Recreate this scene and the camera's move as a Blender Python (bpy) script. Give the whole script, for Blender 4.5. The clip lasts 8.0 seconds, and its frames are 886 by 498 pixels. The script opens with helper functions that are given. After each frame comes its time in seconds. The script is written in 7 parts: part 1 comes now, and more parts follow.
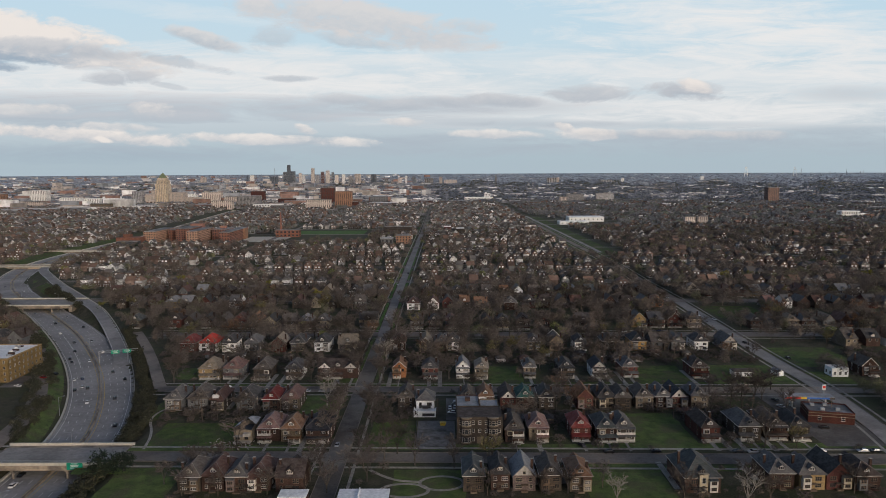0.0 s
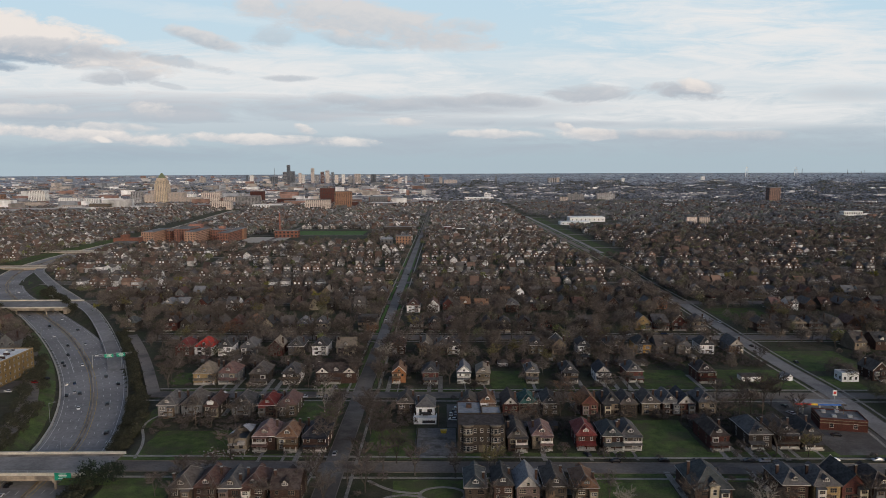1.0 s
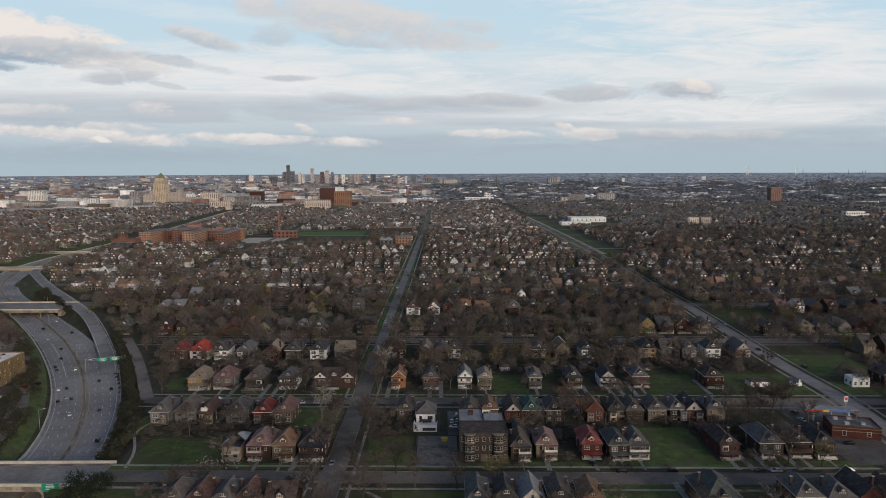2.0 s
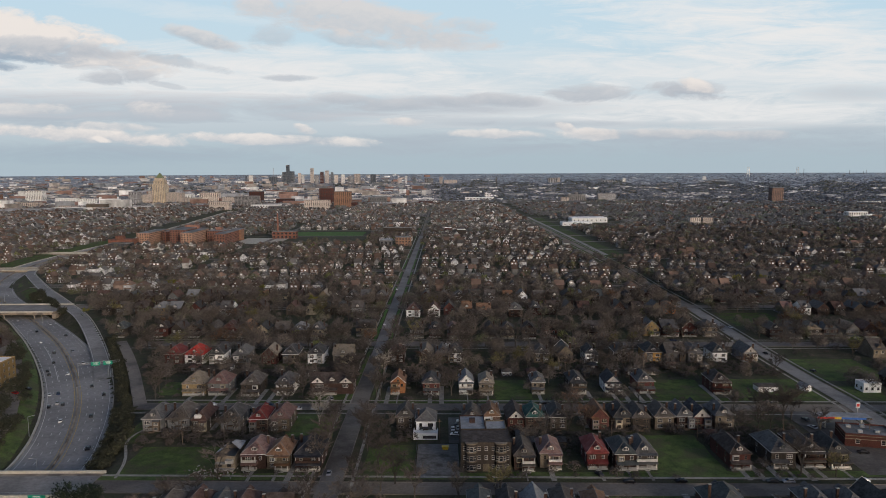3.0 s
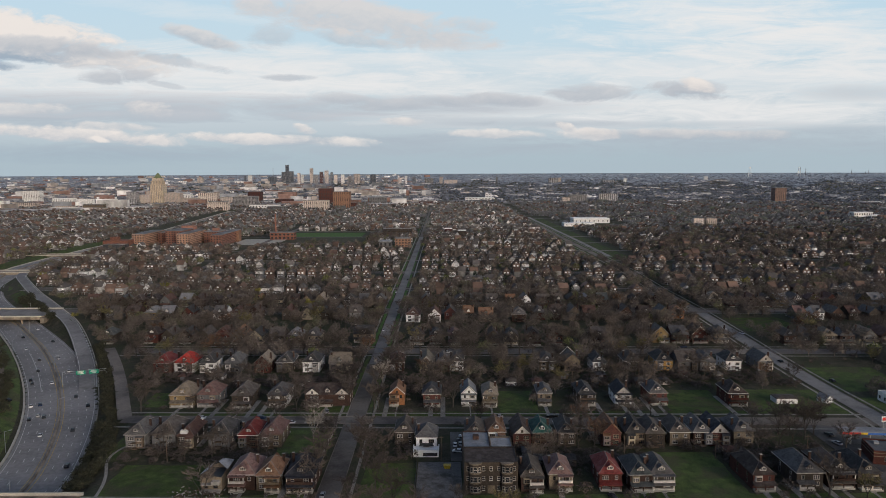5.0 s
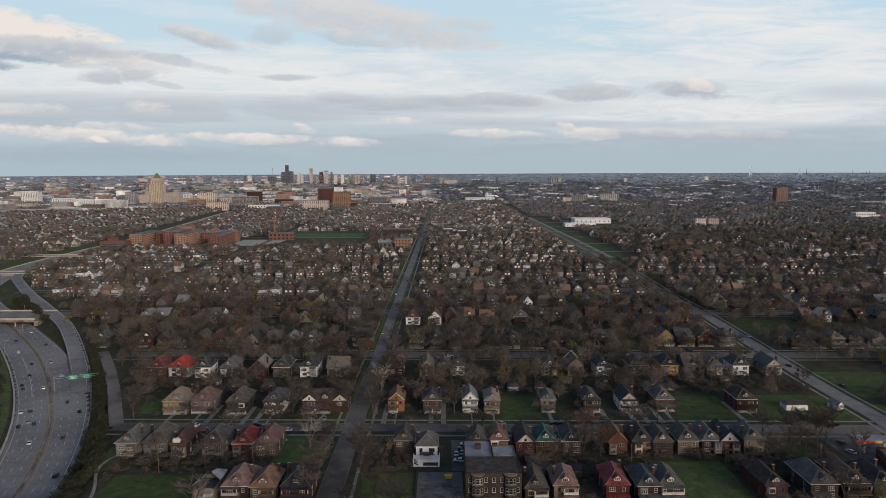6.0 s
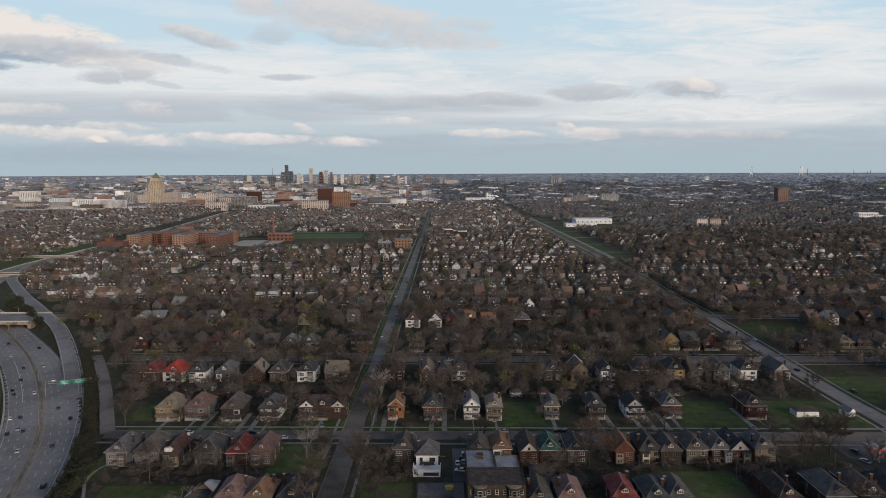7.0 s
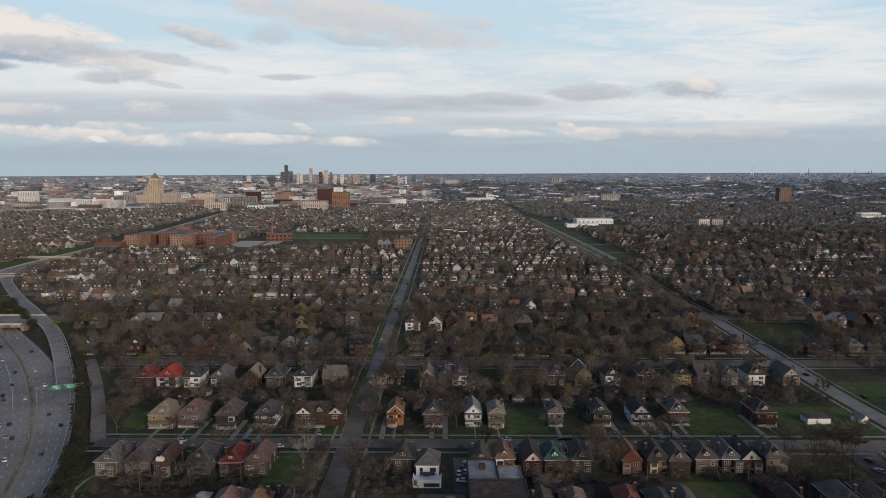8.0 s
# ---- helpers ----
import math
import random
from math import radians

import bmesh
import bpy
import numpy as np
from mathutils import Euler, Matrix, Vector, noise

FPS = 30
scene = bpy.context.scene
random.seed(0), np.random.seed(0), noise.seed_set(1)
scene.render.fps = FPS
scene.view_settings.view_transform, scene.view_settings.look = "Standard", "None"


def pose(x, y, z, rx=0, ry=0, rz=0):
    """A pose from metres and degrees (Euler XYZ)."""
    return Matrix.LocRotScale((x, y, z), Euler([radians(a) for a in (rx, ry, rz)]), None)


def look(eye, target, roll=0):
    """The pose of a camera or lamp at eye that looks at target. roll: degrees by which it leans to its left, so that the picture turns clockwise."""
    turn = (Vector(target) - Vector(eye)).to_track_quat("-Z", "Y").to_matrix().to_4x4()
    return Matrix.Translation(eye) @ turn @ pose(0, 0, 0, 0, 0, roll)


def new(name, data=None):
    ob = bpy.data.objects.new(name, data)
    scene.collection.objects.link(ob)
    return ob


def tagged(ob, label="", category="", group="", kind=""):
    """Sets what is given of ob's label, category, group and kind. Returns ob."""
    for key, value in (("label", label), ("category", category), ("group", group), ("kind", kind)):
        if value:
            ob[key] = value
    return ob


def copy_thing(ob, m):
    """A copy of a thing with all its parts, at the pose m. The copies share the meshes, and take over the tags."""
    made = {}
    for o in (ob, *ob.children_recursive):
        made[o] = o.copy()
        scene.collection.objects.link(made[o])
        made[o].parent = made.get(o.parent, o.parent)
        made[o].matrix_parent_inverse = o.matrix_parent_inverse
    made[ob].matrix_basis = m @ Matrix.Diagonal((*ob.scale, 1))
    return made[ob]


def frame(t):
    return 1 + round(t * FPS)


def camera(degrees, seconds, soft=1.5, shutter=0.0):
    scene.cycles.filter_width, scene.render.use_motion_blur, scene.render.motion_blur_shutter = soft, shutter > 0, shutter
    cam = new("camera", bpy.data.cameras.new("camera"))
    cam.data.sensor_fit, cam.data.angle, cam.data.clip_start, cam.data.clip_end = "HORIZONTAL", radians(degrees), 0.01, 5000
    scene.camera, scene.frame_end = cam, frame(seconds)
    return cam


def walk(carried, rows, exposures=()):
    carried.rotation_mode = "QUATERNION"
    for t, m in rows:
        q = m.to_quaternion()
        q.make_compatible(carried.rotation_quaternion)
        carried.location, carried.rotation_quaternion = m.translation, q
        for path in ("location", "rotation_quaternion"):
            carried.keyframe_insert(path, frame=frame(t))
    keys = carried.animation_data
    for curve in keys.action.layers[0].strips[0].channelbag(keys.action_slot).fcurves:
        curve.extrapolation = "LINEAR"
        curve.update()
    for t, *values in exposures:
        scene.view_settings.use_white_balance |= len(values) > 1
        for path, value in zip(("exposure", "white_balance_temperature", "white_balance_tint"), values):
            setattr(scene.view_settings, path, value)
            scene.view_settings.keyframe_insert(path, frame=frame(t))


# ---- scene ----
cam = camera(65.0, 8.0, soft=0.5)
EYE, PITCH, LEAN = 120.0, -6.5, 0.25
SPEED = (-0.3485, 9.513)
walk(cam, [(t, pose(SPEED[0] * t, SPEED[1] * t, EYE, 90 + PITCH, LEAN, 0))
           for t in (0, 0.5, 1, 1.5, 2, 2.5, 3, 3.5, 4, 4.5, 5, 5.5, 6, 6.5, 7, 7.5, 8)],
     exposures=[(0, 0.0), (8, 0.0)])

# ---- light ----
SUN_ELEVATION, SUN_TURN = 14.0, 146.0      # degrees; turned from straight ahead to the right
world = bpy.data.worlds.new("sky")
scene.world = world
world.use_nodes = True
wn = world.node_tree
sky = wn.nodes.new("ShaderNodeTexSky")
sky.sky_type, sky.sun_disc = "NISHITA", False
sky.sun_elevation, sky.sun_rotation = radians(SUN_ELEVATION), radians(SUN_TURN)
sky.dust_density, sky.ozone_density = 2.5, 1.5
warm = wn.nodes.new("ShaderNodeMix")      # the evening cloud cover takes some blue out of the sky
warm.data_type, warm.blend_type = "RGBA", "MULTIPLY"
warm.inputs[0].default_value, warm.inputs[7].default_value = 1.0, (1.04, 1.0, 1.07, 1)
wn.links.new(sky.outputs[0], warm.inputs[6])
wn.links.new(warm.outputs[2], wn.nodes["Background"].inputs["Color"])
wn.nodes["Background"].inputs["Strength"].default_value = 0.108
sun = new("sun", bpy.data.lights.new("sun", "SUN"))
sun.data.energy, sun.data.angle, sun.data.color = 1.22, radians(10), (1.0, 0.92, 0.82)
a, e = radians(SUN_TURN), radians(SUN_ELEVATION)
sun.matrix_basis = look((math.sin(a) * math.cos(e) * 100, math.cos(a) * math.cos(e) * 100, math.sin(e) * 100), (0, 0, 0))

# ---- materials ----
MATS = {}


def ramp_between(nt, fac, c1, c2, p1=0.3, p2=0.7):
    r = nt.nodes.new("ShaderNodeValToRGB")
    r.color_ramp.elements[0].position, r.color_ramp.elements[1].position = p1, p2
    r.color_ramp.elements[0].color, r.color_ramp.elements[1].color = (*c1, 1), (*c2, 1)
    nt.links.new(fac, r.inputs[0])
    return r.outputs[0]


def mixed(nt, kind, fac, x, y):
    m = nt.nodes.new("ShaderNodeMix")
    m.data_type, m.blend_type = "RGBA", kind
    for sock, v in ((m.inputs[0], fac), (m.inputs[6], x), (m.inputs[7], y)):
        if isinstance(v, bpy.types.NodeSocket):
            nt.links.new(v, sock)
        else:
            sock.default_value = v
    return m.outputs[2]


def calc(nt, op, x, y=0.0, z=None):
    m = nt.nodes.new("ShaderNodeMath")
    m.operation = op
    for i, v in enumerate((x, y) if z is None else (x, y, z)):
        if isinstance(v, bpy.types.NodeSocket):
            nt.links.new(v, m.inputs[i])
        else:
            m.inputs[i].default_value = v
    return m.outputs[0]


def noise_of(nt, vec, scale, detail=4, rough=0.6):
    n = nt.nodes.new("ShaderNodeTexNoise")
    n.inputs["Scale"].default_value, n.inputs["Detail"].default_value, n.inputs["Roughness"].default_value = scale, detail, rough
    nt.links.new(vec, n.inputs["Vector"])
    return n.outputs["Fac"]


def mat(name, c1, c2, scale=0.5, rough=0.9, bump=0.3, vary=0.25, spots=None, spot_scale=0.06, island=0.0, metal=0.0, stretch=None, spot_at=0.55, haze=0.0):
    """Two-scale noise colour; vary: tint from thing to thing; island: tint from piece to piece; spots: a third colour in large patches."""
    m = bpy.data.materials.new(name)
    m.use_nodes = True
    nt = m.node_tree
    bs = nt.nodes["Principled BSDF"]
    co = nt.nodes.new("ShaderNodeTexCoord").outputs["Object"]
    vec = co
    if stretch:
        mp = nt.nodes.new("ShaderNodeMapping")
        mp.inputs["Scale"].default_value = stretch
        nt.links.new(co, mp.inputs["Vector"])
        vec = mp.outputs[0]
    fine = noise_of(nt, vec, scale)
    col = ramp_between(nt, fine, c1, c2)
    if spots:
        big = noise_of(nt, co, spot_scale, 5)
        f = ramp_between(nt, big, (0, 0, 0), (1, 1, 1), spot_at - 0.07, spot_at + 0.07)
        col = mixed(nt, "MIX", f, col, (*spots, 1))
    grain = noise_of(nt, co, scale * 9, 3)
    rough_grain = 0.3 if "paving" in name or "paint" in name or "concrete" in name or "roof" in name or "white" in name or name in ("asphalt", "cream", "grey", "steel") else 0.8
    col = mixed(nt, "MULTIPLY", rough_grain, col, ramp_between(nt, grain, (0.4, 0.4, 0.4), (1.5, 1.5, 1.5)))
    if vary:
        rnd = nt.nodes.new("ShaderNodeObjectInfo").outputs["Random"]
        hs = nt.nodes.new("ShaderNodeHueSaturation")
        nt.links.new(col, hs.inputs["Color"])
        nt.links.new(calc(nt, "MULTIPLY_ADD", rnd, 2 * vary, 1 - vary), hs.inputs["Value"])
        nt.links.new(calc(nt, "MULTIPLY_ADD", rnd, -0.5 * vary, 1 + 0.25 * vary), hs.inputs["Saturation"])
        col = hs.outputs[0]
    if island:
        rnd = nt.nodes.new("ShaderNodeNewGeometry").outputs["Random Per Island"]
        hs = nt.nodes.new("ShaderNodeHueSaturation")
        nt.links.new(col, hs.inputs["Color"])
        nt.links.new(calc(nt, "MULTIPLY_ADD", rnd, 2 * island, 1 - island), hs.inputs["Value"])
        col = hs.outputs[0]
    nt.links.new(col, bs.inputs["Base Color"])
    bs.inputs["Roughness"].default_value, bs.inputs["Metallic"].default_value = rough, metal
    bs.inputs["Specular IOR Level"].default_value = 0.3
    if bump:
        b = nt.nodes.new("ShaderNodeBump")
        b.inputs["Strength"].default_value, b.inputs["Distance"].default_value = bump, 0.05
        nt.links.new(grain, b.inputs["Height"])
        nt.links.new(b.outputs[0], bs.inputs["Normal"])
    MATS[name] = m
    return m


def brick_mat(name, c1, c2, mortar, rough=0.9):
    """Courses of brick at true size, running round the walls."""
    m = mat(name, c1, c2, 0.35, rough, 0.25, 0.3)
    nt = m.node_tree
    bs = nt.nodes["Principled BSDF"]
    old = bs.inputs["Base Color"].links[0].from_socket
    sep = nt.nodes.new("ShaderNodeSeparateXYZ")
    nt.links.new(nt.nodes["Texture Coordinate"].outputs["Object"], sep.inputs[0])
    comb = nt.nodes.new("ShaderNodeCombineXYZ")
    nt.links.new(calc(nt, "ADD", sep.outputs[0], sep.outputs[1]), comb.inputs[0])
    nt.links.new(sep.outputs[2], comb.inputs[1])
    bt = nt.nodes.new("ShaderNodeTexBrick")
    bt.inputs["Scale"].default_value, bt.inputs["Mortar Size"].default_value = 1.0, 0.008
    bt.inputs["Brick Width"].default_value, bt.inputs["Row Height"].default_value = 0.21, 0.075
    bt.inputs["Color1"].default_value, bt.inputs["Color2"].default_value = (1.1, 1.1, 1.1, 1), (0.75, 0.75, 0.75, 1)
    bt.inputs["Mortar"].default_value = (1.2, 1.2, 1.2, 1)
    nt.links.new(comb.outputs[0], bt.inputs["Vector"])
    nt.links.new(mixed(nt, "MULTIPLY", 0.6, old, bt.outputs["Color"]), bs.inputs["Base Color"])
    return m


# walls
brick_mat("brick", (0.0338, 0.0196, 0.0163), (0.0653, 0.037, 0.0283), 0)
brick_mat("redbrick", (0.0576, 0.0207, 0.0173), (0.11, 0.0403, 0.0317), 0)
brick_mat("brown", (0.0372, 0.03, 0.024), (0.075, 0.06, 0.048), 0)
brick_mat("tan", (0.109, 0.0867, 0.0615), (0.196, 0.159, 0.116), 0)
brick_mat("yellow", (0.184, 0.127, 0.0574), (0.291, 0.207, 0.0994), 0)
brick_mat("orange", (0.204, 0.085, 0.0382), (0.323, 0.145, 0.0638), 0)
brick_mat("ochre", (0.23, 0.128, 0.0298), (0.34, 0.2, 0.0595), 0)
brick_mat("hospital_brick", (0.192, 0.0921, 0.0695), (0.297, 0.15, 0.112), 0)
brick_mat("tower_brick", (0.13, 0.085, 0.075), (0.2, 0.13, 0.112), 0)
brick_mat("orange_brick", (0.27, 0.155, 0.105), (0.37, 0.225, 0.16), 0)
brick_mat("limestone", (0.408, 0.352, 0.314), (0.592, 0.522, 0.474), 0)
mat("cream", (0.257, 0.222, 0.154), (0.384, 0.333, 0.248), 0.4)
mat("pink", (0.136, 0.102, 0.0952), (0.204, 0.16, 0.15), 0.4)
mat("grey", (0.0944, 0.0952, 0.0978), (0.167, 0.167, 0.17), 0.4)
mat("white", (0.62, 0.62, 0.6), (0.8, 0.8, 0.79), 0.3, vary=0.12)
mat("fresh_white", (0.8, 0.8, 0.79), (0.88, 0.88, 0.87), 0.3, vary=0)
mat("trim_white", (0.36, 0.34, 0.31), (0.62, 0.59, 0.55), 0.8, vary=0.35)
mat("concrete", (0.28, 0.27, 0.24), (0.42, 0.40, 0.36), 0.25, vary=0.15)
mat("pale_concrete", (0.38, 0.36, 0.31), (0.55, 0.52, 0.45), 0.2, vary=0.1)
mat("bridge_concrete", (0.24, 0.198, 0.155), (0.408, 0.341, 0.26), 0.15, vary=0.1, spots=(0.156, 0.132, 0.11), spot_scale=0.1)
# roofs
ROOFS = {"greybrown": (0.115, 0.098, 0.085), "redbrown": (0.13, 0.07, 0.055), "slate": (0.125, 0.12, 0.118), "darkbrown": (0.068, 0.05, 0.043),
         "teal_grey": (0.085, 0.096, 0.096), "charcoal": (0.064, 0.061, 0.06), "bluegrey": (0.235, 0.24, 0.25), "orangebrown": (0.23, 0.125, 0.07),
         "pinkred": (0.22, 0.13, 0.115), "navy": (0.04, 0.042, 0.054), "red": (0.2, 0.035, 0.03), "teal": (0.025, 0.1, 0.085),
         "tan_roof": (0.3, 0.25, 0.19), "bright_red": (0.5, 0.045, 0.03)}
for key, c in ROOFS.items():
    mat("roof_" + key, [v * 0.36 for v in c], [v * 0.98 for v in c], 0.8, 0.85, 0.4, 0.2, spots=[v * 0.75 + 0.025 for v in c], spot_scale=0.35, stretch=(1, 1, 3))
mat("ridge_caps", (0.1, 0.095, 0.09), (0.22, 0.2, 0.185), 0.9, 0.85, 0.3, 0.3)
mat("gravel_roof", (0.1, 0.1, 0.1), (0.19, 0.19, 0.19), 0.3, spots=(0.27, 0.28, 0.3), spot_scale=0.07)
mat("silver_roof", (0.2, 0.21, 0.23), (0.4, 0.41, 0.43), 0.25, 0.7, spots=(0.13, 0.135, 0.145), spot_scale=0.12)
mat("white_roof", (0.66, 0.67, 0.68), (0.84, 0.84, 0.84), 0.08, 0.7, vary=0.1)
mat("tarp", (0.05, 0.14, 0.33), (0.1, 0.22, 0.45), 0.5, 0.5)
mat("door_paint", (0.06, 0.045, 0.035), (0.16, 0.09, 0.06), 1.0, 0.6, vary=0.4)
mat("glass", (0.012, 0.014, 0.017), (0.03, 0.034, 0.04), 0.4, 0.12, 0.0, 0.3)
mat("wood", (0.09, 0.065, 0.045), (0.17, 0.125, 0.09), 0.8, vary=0.25)
# ground
mat("ground_earth", (0.032, 0.034, 0.019), (0.088, 0.078, 0.052), 0.16, 1.0, 0.8, 0, spots=(0.05, 0.056, 0.026), spot_scale=0.05, spot_at=0.52)
mat("lawn", (0.038, 0.062, 0.0145), (0.1, 0.142, 0.036), 0.22, 1.0, 0.8, 0.25, spots=(0.075, 0.08, 0.036), spot_scale=0.085, spot_at=0.55)
mat("bright_lawn", (0.055, 0.125, 0.0275), (0.0935, 0.175, 0.044), 0.1, 1.0, 0.5, 0.1)
mat("asphalt", (0.075, 0.0672, 0.0605), (0.131, 0.118, 0.105), 0.12, 0.95, 0.3, 0.08, spots=(0.188, 0.174, 0.157), spot_scale=0.035)
mat("freeway_paving", (0.188, 0.182, 0.18), (0.262, 0.254, 0.25), 0.06, 0.9, 0.2, 0.05, spots=(0.3, 0.29, 0.284), spot_scale=0.02)
mat("street_paving", (0.156, 0.136, 0.117), (0.255, 0.223, 0.19), 0.1, 0.95, 0.3, 0.08, spots=(0.121, 0.106, 0.0949), spot_scale=0.05)
mat("avenue_paving", (0.2, 0.19, 0.18), (0.3, 0.285, 0.27), 0.1, 0.9, 0.3, 0.05, spots=(0.18, 0.168, 0.16), spot_scale=0.04)
mat("cracked_asphalt", (0.12, 0.115, 0.11), (0.23, 0.22, 0.21), 0.5, 0.95, 0.5, 0, spots=(0.09, 0.085, 0.07), spot_scale=0.16, spot_at=0.56)
mat("sidewalk", (0.203, 0.189, 0.169), (0.351, 0.331, 0.29), 0.3, 0.95, 0.3, 0.1)
mat("line_white", (0.55, 0.55, 0.52), (0.75, 0.75, 0.72), 0.5, 0.8, vary=0)
mat("line_yellow", (0.5, 0.34, 0.06), (0.62, 0.44, 0.1), 0.5, 0.8, vary=0)
# plants
mat("bark", (0.05, 0.042, 0.035), (0.1, 0.085, 0.07), 0.8, vary=0.3)
mat("pale_bark", (0.216, 0.194, 0.158), (0.36, 0.331, 0.288), 0.7, vary=0.15)
mat("twigs", (0.07, 0.058, 0.05), (0.13, 0.108, 0.092), 0.35, vary=0.35, island=0.2, bump=0)
mat("buds", (0.106, 0.0975, 0.045), (0.181, 0.156, 0.075), 0.35, vary=0.3, island=0.5, bump=0)
mat("rust_buds", (0.106, 0.0625, 0.0375), (0.175, 0.106, 0.0688), 0.35, vary=0.25, island=0.45, bump=0)
mat("spring_leaf", (0.14, 0.14, 0.03), (0.25, 0.22, 0.05), 0.4, vary=0.25, island=0.4, bump=0)
mat("needles", (0.0138, 0.0253, 0.0149), (0.0345, 0.0483, 0.0276), 0.5, vary=0.25, island=0.5, bump=0)
mat("shrub_leaf", (0.028, 0.032, 0.018), (0.066, 0.062, 0.038), 0.3, vary=0.2, island=0.5, bump=0)
mat("far_trees", (0.086, 0.072, 0.063), (0.182, 0.152, 0.13), 0.06, vary=0, island=0.14, bump=0, spots=(0.135, 0.145, 0.068), spot_scale=0.035, spot_at=0.62)
# distance haze is mixed into the next two tree colours, paler and bluer
mat("far_trees_hazed", (0.118, 0.12, 0.132), (0.225, 0.228, 0.245), 0.05, vary=0, island=0.25, bump=0, spots=(0.16, 0.18, 0.14), spot_scale=0.02, spot_at=0.58)
mat("farthest_trees_hazed", (0.13, 0.145, 0.18), (0.24, 0.26, 0.315), 0.012, vary=0, island=0.4, bump=0, spots=(0.15, 0.17, 0.215), spot_scale=0.003)
# metal, paint
mat("steel", (0.3, 0.31, 0.32), (0.45, 0.46, 0.47), 1.0, 0.5, 0.1, 0.1, metal=0.6)
mat("dark_metal", (0.03, 0.03, 0.032), (0.06, 0.06, 0.062), 1.0, 0.5, 0.1, 0.1)
mat("sign_green", (0.0, 0.2, 0.12), (0.01, 0.27, 0.17), 0.5, 0.5, 0, 0.1)
mat("sign_yellow", (0.6, 0.4, 0.03), (0.7, 0.5, 0.06), 0.5, 0.5, 0, 0)
mat("sign_red", (0.5, 0.04, 0.03), (0.6, 0.06, 0.05), 0.5, 0.5, 0, 0)
mat("sign_blue", (0.04, 0.12, 0.4), (0.06, 0.17, 0.5), 0.5, 0.5, 0, 0)
mat("rubber", (0.012, 0.012, 0.012), (0.03, 0.03, 0.03), 2, 0.9, 0.2, 0)
CARS = {"white": (0.7, 0.7, 0.7), "silver": (0.35, 0.36, 0.38), "black": (0.012, 0.012, 0.014), "dark grey": (0.05, 0.052, 0.056), "dark blue": (0.02, 0.035, 0.08), "red": (0.35, 0.02, 0.02)}
for key, c in CARS.items():
    mat("paint_" + key, [v * 0.9 for v in c], [v * 1.1 for v in c], 1, 0.25, 0, 0)
# far town
mat("glass_tower", (0.05, 0.065, 0.085), (0.1, 0.12, 0.15), 0.05, 0.3, 0, 0.3)
mat("tower_stone", (0.385, 0.333, 0.3), (0.572, 0.506, 0.463), 0.02, 0.9, 0, 0.35)
mat("tower_grey", (0.2, 0.2, 0.21), (0.32, 0.32, 0.33), 0.02, 0.9, 0, 0.35)
mat("gold_stone", (0.42, 0.345, 0.255), (0.58, 0.49, 0.375), 0.05, 0.9, 0, 0.1)
mat("copper_green", (0.13, 0.16, 0.09), (0.2, 0.24, 0.14), 0.1, 0.7, 0, 0)
mat("window_dark", (0.035, 0.035, 0.038), (0.08, 0.08, 0.085), 0.2, 0.25, 0, 0.3)


